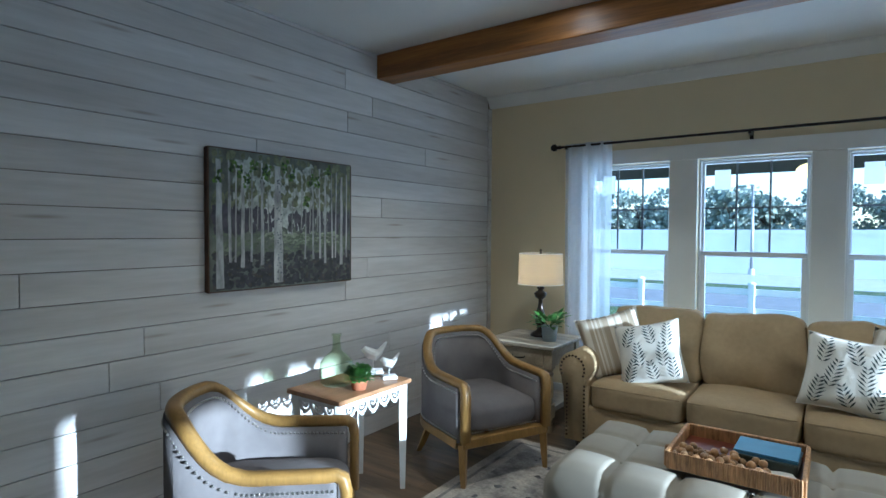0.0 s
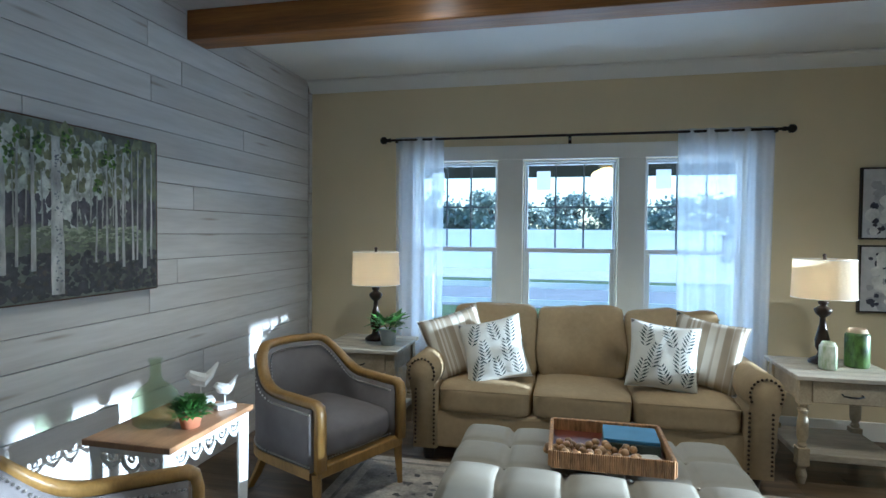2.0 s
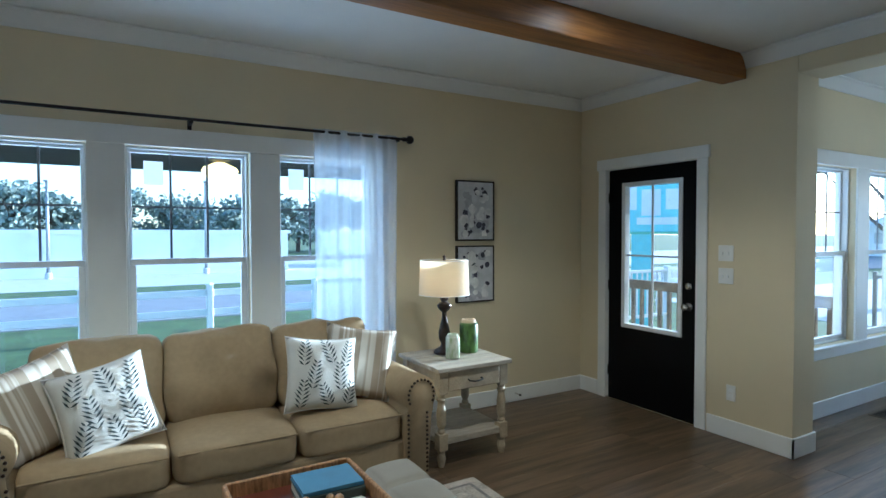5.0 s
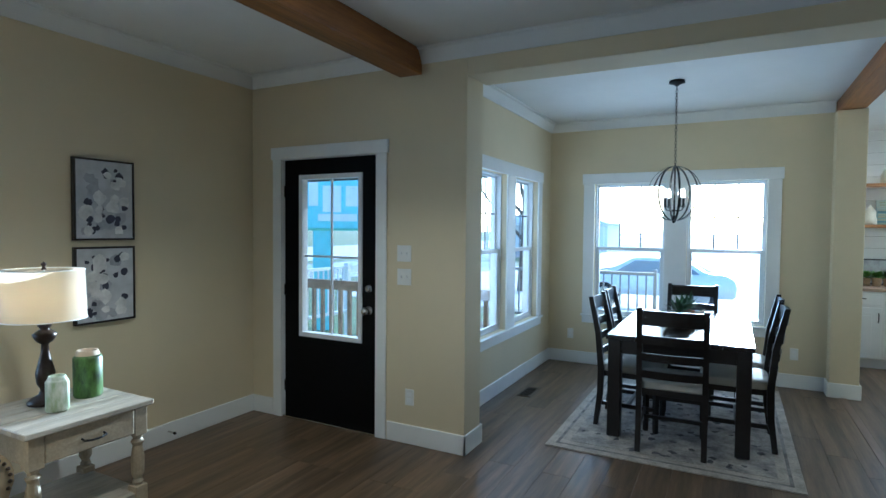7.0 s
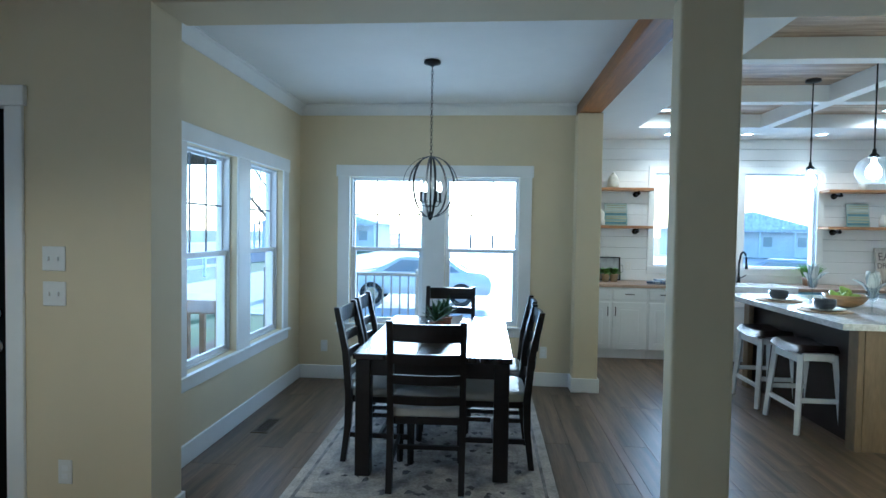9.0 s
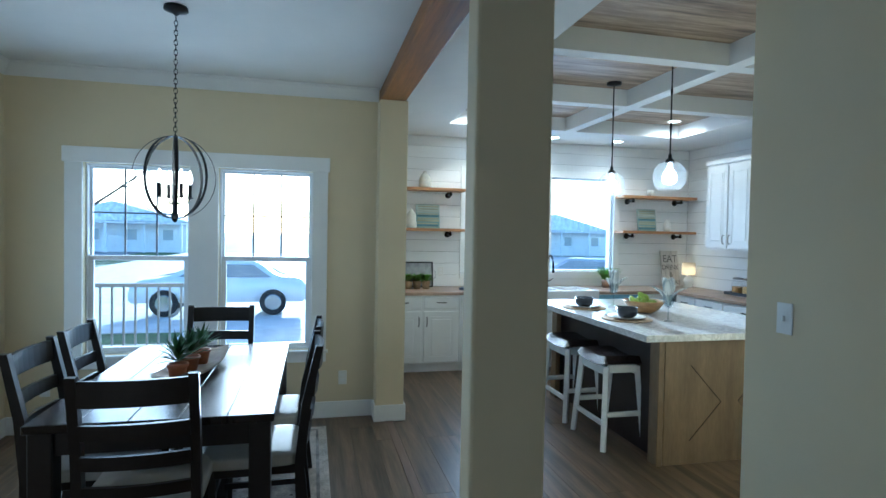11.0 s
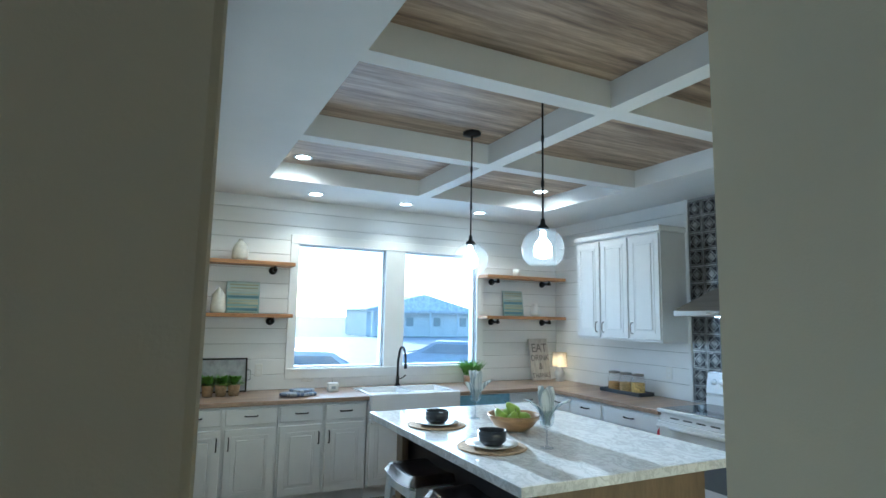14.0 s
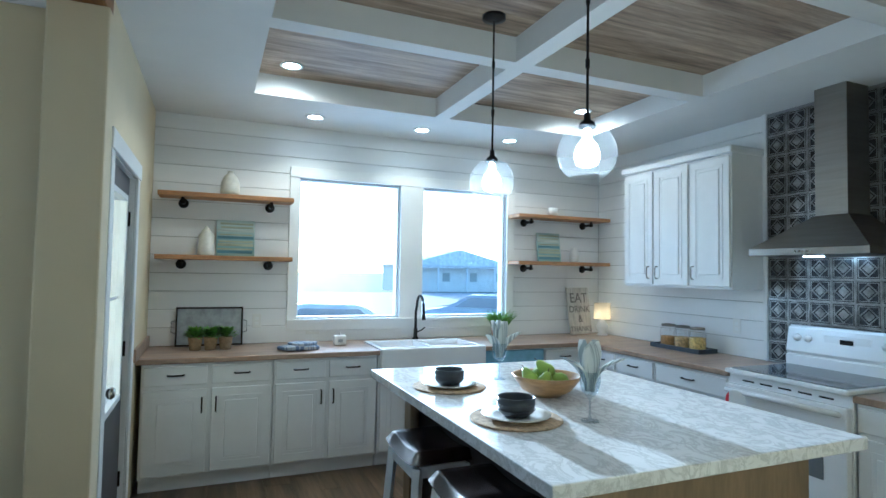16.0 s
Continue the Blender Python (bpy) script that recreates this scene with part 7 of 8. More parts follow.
for y0, y1, lb in ((-0.66, -0.37, "small canvas of blue and green sea stripes on the shelf"), (-3.62, -3.35, "small canvas of green sea stripes on the shelf")):
    t = thing("canvas_picture", pose(7.705, (y0 + y1) / 2, 1.613 if y0 > -1 else 1.638, ry=8), lb, "painting", "sea canvases on the shelves")
    part("canvas", box(0.0, 0.02, -(y1 - y0) / 2, (y1 - y0) / 2, 0, 0.29, 0.002), SEA, t)
    rnd = random.Random(3)
    for k in range(9):
        z = 0.02 + k * 0.029
        col = rnd.choice(((0.50, 0.54, 0.48), (0.12, 0.24, 0.30), (0.24, 0.40, 0.38), (0.40, 0.42, 0.30)))
        part("paint_band", box(-0.0012 - 0.0001 * k, -0.0002, -(y1 - y0) / 2 + 0.004 + 0.02 * rnd.random(), (y1 - y0) / 2 - 0.004 - 0.03 * rnd.random(), z, z + rnd.uniform(0.012, 0.024)), node_mat("sea_band", col, 0.6, var=0.2, scale=20, stretch=(1, 0.2, 3)), t)


def galvanised_tray():
    t = thing("metal_tray", pose(7.715, -0.345, 0.902, ry=9), "galvanised metal tray leaning on the wall", "tray")
    part("panel", box(0.0, 0.006, -0.235, 0.235, 0.0, 0.30), GALV, t)
    for q in ((-0.245, 0.245, 0.0, 0.012), (-0.245, 0.245, 0.29, 0.302), (-0.245, -0.233, 0.012, 0.29), (0.233, 0.245, 0.012, 0.29)):
        part("rim", box(-0.022, 0.008, q[0], q[1], q[2], q[3], 0.002), BLACK, t, "dark rim")
    for s in (-1, 1):
        part("handle", tube([(-0.008, 0.245 * s, 0.10), (-0.010, 0.275 * s, 0.11), (-0.010, 0.275 * s, 0.19), (-0.008, 0.245 * s, 0.20)], 0.005, 8), GALV, t)


galvanised_tray()
LEAFB = node_mat("bright_herb_leaf", (0.15, 0.31, 0.035), 0.5, var=0.35, scale=25)
for k in range(3):
    potted_plant(pose(7.50, -0.25 - 0.105 * k, 0.902), 0.05, 0.095, BURLAP, 260, 0.062, 0.045, "bright green herb in a burlap wrapped pot", LEAFB, 1.4, 20 + k, "herb pots on the worktop")


def folded_towel():
    t = thing("dish_towel", pose(7.33, -0.98, 0.901, rz=15), "folded blue and grey striped dish towel", "towel")
    part("fold", soft_box(0.20, 0.30, 0.035, 5, 0.004, m=pose(0, 0, 0.018), wob=0.01), striped("blue_towel_stripe", (0.40, 0.42, 0.46), (0.12, 0.16, 0.26), 30, 1), t, smooth=True)
    part("fold", soft_box(0.16, 0.20, 0.03, 5, 0.004, m=pose(0.0, -0.03, 0.047, rz=25), wob=0.012), striped("grey_towel_stripe", (0.20, 0.24, 0.32), (0.42, 0.45, 0.50), 30, 1), t, smooth=True)


folded_towel()


def soap_jar():
    t = thing("soap_dispenser", pose(7.50, -1.33, 0.902), "white square soap dispenser by the sink", "dispenser")
    part("body", box(-0.035, 0.035, -0.05, 0.05, 0, 0.08, 0.012, 3), CERAM, t, smooth=True)
    part("label", box(-0.0365, -0.0352, -0.02, 0.02, 0.025, 0.05), GREYPOT, t)
    part("pump", tube([(0, 0, 0.08), (0, 0, 0.105), (-0.03, 0, 0.11)], 0.006, 8), CERAM, t)


soap_jar()


def grass_pot():
    t = thing("potted_grass", pose(7.56, -2.84, 0.902), "bright green potted grass by the window", "plant")
    part("pot", turned(((0, 0), (0.07, 0), (0.08, 0.10), (0.07, 0.10), (0, 0.092)), 20), TABLETOP, t, smooth=True)
    rnd = random.Random(8)
    bm = bmesh.new()
    for k in range(340):
        a, r = rnd.uniform(0, 6.28), 0.07 * math.sqrt(rnd.random())
        d = Vector((math.cos(a) * rnd.uniform(0.1, 0.75), math.sin(a) * rnd.uniform(0.1, 0.75), 1))
        leaf(bm, Vector((math.cos(a) * r, math.sin(a) * r, 0.095)), d, rnd.uniform(0.12, 0.22), 0.010, bend=0.5)
    part("blades", bm, LEAFB, t, kind="stuff")


grass_pot()


def words(text, size, m, mat, parent, name="lettering"):
    cu = bpy.data.curves.new(name, "FONT")
    cu.body, cu.size, cu.extrude, cu.align_x = text, size, 0.001, "CENTER"
    tmp = bpy.data.objects.new("tmp_text", cu)
    scene.collection.objects.link(tmp)
    bpy.context.view_layer.update()
    me = bpy.data.meshes.new_from_object(tmp.evaluated_get(bpy.context.evaluated_depsgraph_get()))
    bpy.data.objects.remove(tmp)
    me.materials.clear()
    me.materials.append(mat)
    o = new(name, me)
    o.parent, o.matrix_local = parent, m
    return o


def kitchen_sign():
    t = thing("wooden_sign", pose(7.69, -3.87, 0.902, rx=0, ry=9, rz=8), "whitewashed wooden sign with grey lettering on the worktop", "sign")
    part("board", box(0, 0.02, -0.15, 0.15, 0, 0.48, 0.003), node_mat("limewashed_board", (0.55, 0.53, 0.49), 0.7, var=0.15, scale=10, stretch=(1, 4, 0.5), fine=0.1), t)
    ink = node_mat("grey_lettering", (0.14, 0.13, 0.13), 0.8, var=0.1)
    for s, z, q in (("EAT", 0.325, 0.14), ("DRINK", 0.225, 0.095), ("&", 0.125, 0.10), ("THANKS", 0.03, 0.075)):
        words(s, q, pose(-0.002, 0, z, 90, 0, -90), ink, t)


kitchen_sign()


def small_lamp():
    m = pose(7.56, -4.02, 0.902)
    t = thing("small_lamp", m, "small lit lamp with white ceramic base in the corner", "lamp")
    part("base", turned(((0, 0), (0.05, 0), (0.055, 0.012), (0.035, 0.025), (0.058, 0.06), (0.062, 0.085), (0.05, 0.12), (0.02, 0.145), (0.01, 0.18), (0, 0.18)), 22), CERAM, t, smooth=True)
    part("shade", turned(((0.085, 0.165), (0.080, 0.325)), 28), SHADE, t, "white drum shade", smooth=True)
    part("bulb", turned(((0, 0.17), (0.02, 0.20), (0.02, 0.235), (0, 0.26)), 14), glow_mat("small_bulb", (1.0, 0.75, 0.45), 10), t, smooth=True)
    lamp("small_lamp_light", "POINT", m @ pose(0, 0, 0.23), 4.0, (1.0, 0.72, 0.42), soft=0.02)


small_lamp()


def jar_tray():
    t = thing("tray", pose(6.49, -3.99, 0.902), "dark tray on the worktop", "tray")
    part("base", box(-0.26, 0.26, -0.10, 0.10, 0, 0.01), SLATE, t)
    for q in ((-0.26, 0.26, -0.10, -0.09), (-0.26, 0.26, 0.09, 0.10), (-0.26, -0.25, -0.09, 0.09), (0.25, 0.26, -0.09, 0.09)):
        part("side", box(*q, 0.01, 0.035), SLATE, t)
    fills = ((0.55, 0.33, 0.12), (0.66, 0.48, 0.22), (0.70, 0.50, 0.15))
    for k, x in enumerate((0.155, 0.0, -0.155)):
        j = thing("glass_jar", pose(6.49 + x, -3.99, 0.913), "clip-top glass jar with dry food", "jar", "glass jars on the tray")
        part("glass", turned(((0, 0), (0.062, 0), (0.068, 0.01), (0.068, 0.135), (0.056, 0.152), (0.056, 0.17), (0.053, 0.17), (0.053, 0.15), (0.065, 0.133), (0.065, 0.012), (0, 0.006)), 24), CLEAR, j, smooth=True)
        part("contents", turned(((0, 0.008), (0.062, 0.008), (0.062, 0.085 + 0.01 * k), (0, 0.09 + 0.01 * k)), 18), node_mat("dry_food", fills[k], 0.8, var=0.3, scale=70), j)
        part("lid", turned(((0, 0.17), (0.057, 0.17), (0.057, 0.188), (0, 0.195)), 20), STEEL, j, smooth=True)


jar_tray()


def upper_cabinet():
    t = thing("wall_cabinet", pose(6.99, -3.82, 0, rz=180), "white wall cabinet with three raised-panel doors", "cabinet")
    W, z0, z1 = 1.125, 1.42, 2.42
    part("body", box(0, W, 0, 0.328, z0, z1, 0.002), CABW, t)
    part("cornice", box(-0.02, W + 0.02, -0.035, 0.328, z1 + 0.001, z1 + 0.055, 0.012, 2), CABW, t)
    for a, b, hx in ((0.0, 0.36, 1), (0.365, 0.74, -1), (0.745, 1.125, -1)):
        d = part("door", panel_front(b - a - 0.02, z1 - z0 - 0.04), CABW, t)
        d.location = ((a + b) / 2, 0, z0 + 0.02)
        part("handle", pull(hx * ((b - a) / 2 - 0.045), 0.10, True), STEEL, d, "brushed steel handle")


upper_cabinet()


def range_hood():
    t = thing("range_hood", pose(5.235, KIT_S, 0), "stainless steel chimney range hood", "hood")
    part("chimney", box(-0.10, 0.10, 0.008, 0.225, 1.915, CEIL, 0.002), STEEL, t)
    bm = bmesh.new()
    a = [bm.verts.new(p) for p in ((-0.37, 0.008, 1.70), (0.37, 0.008, 1.70), (0.37, 0.49, 1.70), (-0.37, 0.49, 1.70))]
    b = [bm.verts.new(p) for p in ((-0.10, 0.008, 1.915), (0.10, 0.008, 1.915), (0.10, 0.225, 1.915), (-0.10, 0.225, 1.915))]
    for k in range(4):
        bm.faces.new((a[k], a[(k + 1) % 4], b[(k + 1) % 4], b[k]))
    bm.faces.new(b)
    part("canopy", bm, STEEL, t)
    part("lip", box(-0.37, 0.37, 0.008, 0.49, 1.655, 1.70, 0.002), STEEL, t)
    for k in range(5):
        part("button", turned(((0, 0), (0.006, 0), (0.006, 0.003), (0, 0.003)), 10, at=(-0.05 + 0.025 * k, 0.49, 1.678), rot=Euler((radians(-90), 0, 0))), CHROME, t)
    part("lamp_lens", box(0.06, 0.16, 0.20, 0.26, 1.650, 1.6549), glow_mat("hood_lens", (0.8, 0.92, 1.0), 12), t)
    lamp("hood_light", "SPOT", pose(5.345, KIT_S + 0.23, 1.645), 3, (0.8, 0.92, 1.0), spot=radians(130))


range_hood()


def stove():
    t = thing("stove", pose(5.24, KIT_S, 0), "white electric range with black ceramic top", "stove")
    W = 0.378
    part("body", box(-W, W, 0.03, 0.655, 0.05, 0.895, 0.003), ENAMEL, t)
    for sx in (-1, 1):
        for y in (0.08, 0.60):
            part("foot", turned(((0, 0), (0.02, 0), (0.02, 0.05), (0, 0.05)), 10, at=(sx * 0.33, y, 0)), BLACK, t)
    part("cooktop", box(-W, W, 0.10, 0.70, 0.895, 0.925, 0.008, 2), ENAMEL, t)
    part("glass_top", box(-W + 0.025, W - 0.025, 0.12, 0.67, 0.9255, 0.9285, 0.001), BLACKGLASS, t, "black ceramic glass top")
    rot = Matrix.Rotation(radians(90), 4, "Z") @ Matrix.Rotation(radians(90), 4, "X")
    g = part("backguard", prism([(0.01, 0.925), (0.115, 0.925), (0.115, 0.99), (0.10, 1.0), (0.115, 1.02), (0.085, 1.175), (0.06, 1.19), (0.01, 1.19)], -W, W, rot), ENAMEL, t)
    for x in (-0.31, -0.235, 0.235, 0.31):
        part("knob", turned(((0, 0), (0.026, 0), (0.024, 0.012), (0.018, 0.016), (0.016, 0.03), (0, 0.03)), 18, at=(x, 0.096, 1.11), rot=Euler((radians(-80), 0, 0))), ENAMEL, g, smooth=True)
    part("display", box(-0.05, 0.03, 0.095, 0.1015, 1.095, 1.125), BLACKGLASS, g)
    part("control_panel", box(-0.15, 0.13, 0.092, 0.0995, 1.07, 1.15, 0.002), ENAMEL, g)
    d = part("oven_door", box(-W + 0.006, W - 0.006, 0.655, 0.70, 0.26, 0.83, 0.006, 2), ENAMEL, t)
    part("oven_window", box(-0.25, 0.25, 0.7005, 0.703, 0.42, 0.68, 0.002), node_mat("grey_oven_glass", (0.16, 0.17, 0.18), 0.15, var=0.05), d, "grey oven window")
    part("handle", tube([(-0.33, 0.70, 0.79), (-0.33, 0.742, 0.80), (0, 0.75, 0.80), (0.33, 0.742, 0.80), (0.33, 0.70, 0.79)], 0.016, 8), ENAMEL, d, smooth=True)
    for k in range(5):
        part("vent_slot", box(-0.28 + 0.12 * k, -0.20 + 0.12 * k, 0.6555, 0.6575, 0.852, 0.862), BLACK, t)
    part("drawer", box(-W + 0.006, W - 0.006, 0.655, 0.695, 0.07, 0.245, 0.006, 2), ENAMEL, t)
    s = part("sticker", turned(((0, 0), (0.075, 0), (0.075, 0.001), (0, 0.001)), 28, at=(0.24, 0.768, 0.735), rot=Euler((radians(-90), 0, 0))), PLATE, d, "round white and red paper tag")
    bm = bmesh.new()
    bm.faces.new([bm.verts.new((0.24 + 0.074 * math.cos(radians(a)), 0.7695, 0.735 + 0.074 * math.sin(radians(a)))) for a in range(-50, 60, 10)])
    part("sticker_print", bm, node_mat("red_print", (0.55, 0.03, 0.05), 0.5, var=0.05), s)


stove()


# pressed metal tiles behind the range
def tile_mesh():
    s = 0.0745
    bm = box(-s, s, 0, 0.004, -s, s)
    for q in ((-s, s, -s, -s + 0.008), (-s, s, s - 0.008, s), (-s, -s + 0.008, -s + 0.008, s - 0.008), (s - 0.008, s, -s + 0.008, s - 0.008), (-s + 0.014, s - 0.014, -s + 0.014, -s + 0.019), (-s + 0.014, s - 0.014, s - 0.019, s - 0.014), (-s + 0.014, -s + 0.019, -s + 0.019, s - 0.019), (s - 0.019, s - 0.014, -s + 0.019, s - 0.019)):
        box(q[0], q[1], 0.004, 0.0085, q[2], q[3], bm=bm)
    lo = len(bm.faces)
    c, o = 0.047, 0.056
    for k in range(4):
        a0, a1 = radians(90 * k), radians(90 * k + 90)
        p = [(o * math.cos(a0), o * math.sin(a0)), (o * math.cos(a1), o * math.sin(a1)), (c * math.cos(a1), c * math.sin(a1)), (c * math.cos(a0), c * math.sin(a0))]
        prism(p, -0.010, -0.004, Matrix.Rotation(radians(90), 4, "X"), bm)
    prism([(0.034, 0), (0, 0.034), (-0.034, 0), (0, -0.034)], -0.008, -0.004, Matrix.Rotation(radians(90), 4, "X"), bm)
    bm.faces.ensure_lookup_table()
    me = mesh_of(bm, "tile", [PEWTER_D, PEWTER])
    for p in me.polygons:
        if p.center.y > 0.0042:
            p.material_index = 1
    return me


tile = tile_mesh()
for i in range(10):
    for k in range(12):
        o = new("tile", tile)
        o.parent = wall_kitchen_south
        o.location = (5.755 - 0.1505 * i, KIT_S - 0.0005, 0.98 + 0.1505 * k)
structure("tile_edge_trim", box(5.832, 5.862, KIT_S - 0.002, KIT_S + 0.02, 0.902, CEIL, 0.003), CABW, "white edge strip beside the metal tiles", "trim")


# ---------------------------------------------------------------- island with stools and settings
def island():
    t = thing("kitchen_island", pose(0, 0, 0), "kitchen island with tan panelled ends and dark front", "island")
    X0, X1, Y0, Y1 = 4.44, 6.14, -2.52, -1.49
    part("body", box(X0 + 0.03, X1 - 0.03, Y0 + 0.02, Y1 - 0.03, 0.0, 0.872), ISLAND_D, t)
    for x0, x1 in ((X0, X0 + 0.029), (X1 - 0.029, X1)):
        part("end_panel", box(x0, x1, Y0, Y1, 0.0, 0.873, 0.002), ISLAND_T, t)
    part("corner_post", box(X0 - 0.004, X0 + 0.10, Y1 + 0.006, Y1 + 0.05, 0.0, 0.873, 0.003), ISLAND_T, t)
    part("corner_post", box(X1 - 0.10, X1 + 0.004, Y1 + 0.006, Y1 + 0.05, 0.0, 0.873, 0.003), ISLAND_T, t)
    # the crossed grooves on the end panel
    bm = bmesh.new()
    cy, cz = (Y0 + Y1) / 2, 0.42
    for a, b in (((Y1 - 0.20, 0.68), (cy + 0.07, cz)), ((Y1 - 0.20, 0.16), (cy + 0.07, cz)), ((Y0 + 0.20, 0.68), (cy - 0.07, cz)), ((Y0 + 0.20, 0.16), (cy - 0.07, cz))):
        tube([(X0 - 0.0005, a[0], a[1]), (X0 - 0.0005, b[0], b[1])], 0.006, 4, bm, flat=0.3)
    part("groove", bm, ISLAND_D, t)
    part("worktop", box(4.30, 6.23, -2.645, -1.25, 0.874, 0.92, 0.004, 2), MARBLE, t, "white marble-look worktop")


island()


def stool(m):
    t = thing("bar_stool", m, "white wooden saddle stool with dark leather seat", "stool", "stools at the island")
    bm = bmesh.new()
    n = 14
    vs = {}
    for side in (0, 1):
        for i in range(n + 1):
            for k in range(n + 1):
                u, v = 2 * i / n - 1, 2 * k / n - 1
                r = (1 - abs(u) ** 8) ** 0.5 * (1 - abs(v) ** 8) ** 0.5
                z = 0.598 + 0.028 * u * u + (0.062 * max(0.0, r) ** 0.45 if side else 0.0)
                vs[side, i, k] = bm.verts.new((u * 0.225, v * 0.155, z))
        for i in range(n):
            for k in range(n):
                bm.faces.new((vs[side, i, k], vs[side, i + 1, k], vs[side, i + 1, k + 1], vs[side, i, k + 1]))
    edge = [(i, 0) for i in range(n)] + [(n, k) for k in range(n)] + [(i, n) for i in range(n, 0, -1)] + [(0, k) for k in range(n, 0, -1)]
    for a in range(len(edge)):
        p, q = edge[a], edge[(a + 1) % len(edge)]
        bm.faces.new((vs[0, p[0], p[1]], vs[0, q[0], q[1]], vs[1, q[0], q[1]], vs[1, p[0], p[1]]))
    part("seat", bm, LEATHER, t, "dark glossy leather seat", smooth=True)
    for s in (-1, 1):
        part("apron", box(-0.17, 0.17, s * 0.125 - 0.011, s * 0.125 + 0.011, 0.535, 0.598, 0.003), WHITEPAINT, t)
        part("apron", box(s * 0.185 - 0.011, s * 0.185 + 0.011, -0.115, 0.115, 0.555, 0.61, 0.003), WHITEPAINT, t)
        part("stretcher", box(-0.21, 0.21, s * 0.148 - 0.012, s * 0.148 + 0.012, 0.17, 0.205, 0.003), WHITEPAINT, t)
        part("stretcher", box(s * 0.215 - 0.012, s * 0.215 + 0.012, -0.14, 0.14, 0.24, 0.275, 0.003), WHITEPAINT, t)
        for q in (-1, 1):
            part("leg", tube([(s * 0.185, q * 0.125, 0.60), (s * 0.235, q * 0.165, 0.0)], [0.028, 0.024], 4), WHITEPAINT, t)
    return t


st = stool(pose(4.98, -1.385, 0))
copy_thing(st, pose(5.60, -1.385, 0))


def place_setting(x, y):
    a = thing("placemat", pose(x, y, 0.9205), "round woven straw placemat", "placemat", "placemats")
    part("disc", turned(((0, 0), (0.185, 0), (0.19, 0.004), (0.185, 0.008), (0, 0.008)), 40), STRAW, a)
    p = thing("plate", pose(x, y, 0.929), "white dinner plate on a placemat", "plate", "dinner plates")
    part("dish", turned(((0, 0), (0.085, 0), (0.14, 0.014), (0.141, 0.018), (0.09, 0.006), (0, 0.005)), 40), CERAM, p, smooth=True)
    b = thing("bowl", pose(x, y, 0.935), "dark grey stoneware bowl on a plate", "bowl", "cereal bowls")
    part("dish", turned(((0, 0), (0.05, 0), (0.072, 0.02), (0.078, 0.05), (0.078, 0.078), (0.074, 0.078), (0.073, 0.05), (0.066, 0.024), (0, 0.012)), 36), SLATE, b, smooth=True)
    for z in (0.03, 0.052):
        part("ring", tube([(0.0775 * math.cos(2 * math.pi * k / 30), 0.0775 * math.sin(2 * math.pi * k / 30), z) for k in range(30)], 0.002, 5, closed=True), SLATE, b)


place_setting(4.955, -1.51)
place_setting(5.62, -1.50)


def fruit_bowl():
    t = thing("fruit_bowl", pose(5.30, -1.88, 0.9205), "wooden bowl on the island", "bowl")
    part("dish", turned(((0, 0), (0.07, 0), (0.12, 0.03), (0.155, 0.075), (0.168, 0.10), (0.160, 0.10), (0.145, 0.075), (0.11, 0.036), (0, 0.014)), 40), node_mat("acacia_bowl", (0.36, 0.21, 0.08), 0.4, var=0.2, scale=10, stretch=(1, 1, 4)), t, smooth=True)
    green = node_mat("green_pear_skin", (0.30, 0.42, 0.05), 0.4, var=0.15, scale=14)
    rnd = random.Random(6)
    for k, (x, y, z) in enumerate(((0.06, 0.02, 0.075), (-0.055, 0.045, 0.07), (-0.03, -0.06, 0.07), (0.06, -0.06, 0.07), (0.0, 0.09, 0.078), (0.0, 0.0, 0.115))):
        f = thing("pear", pose(5.30 + x, -1.88 + y, 0.9205 + z, rnd.uniform(-60, 60), rnd.uniform(-60, 60), 0), "green pear in the wooden bowl", "fruit", "pears in the bowl")
        part("flesh", turned(((0, -0.042), (0.025, -0.038), (0.041, -0.012), (0.040, 0.01), (0.026, 0.035), (0.018, 0.055), (0.008, 0.066), (0, 0.066)), 18), green, f, smooth=True)
        part("stalk", tube([(0, 0, 0.064), (0.004, 0, 0.085)], 0.0018, 5), BARK, f)


fruit_bowl()


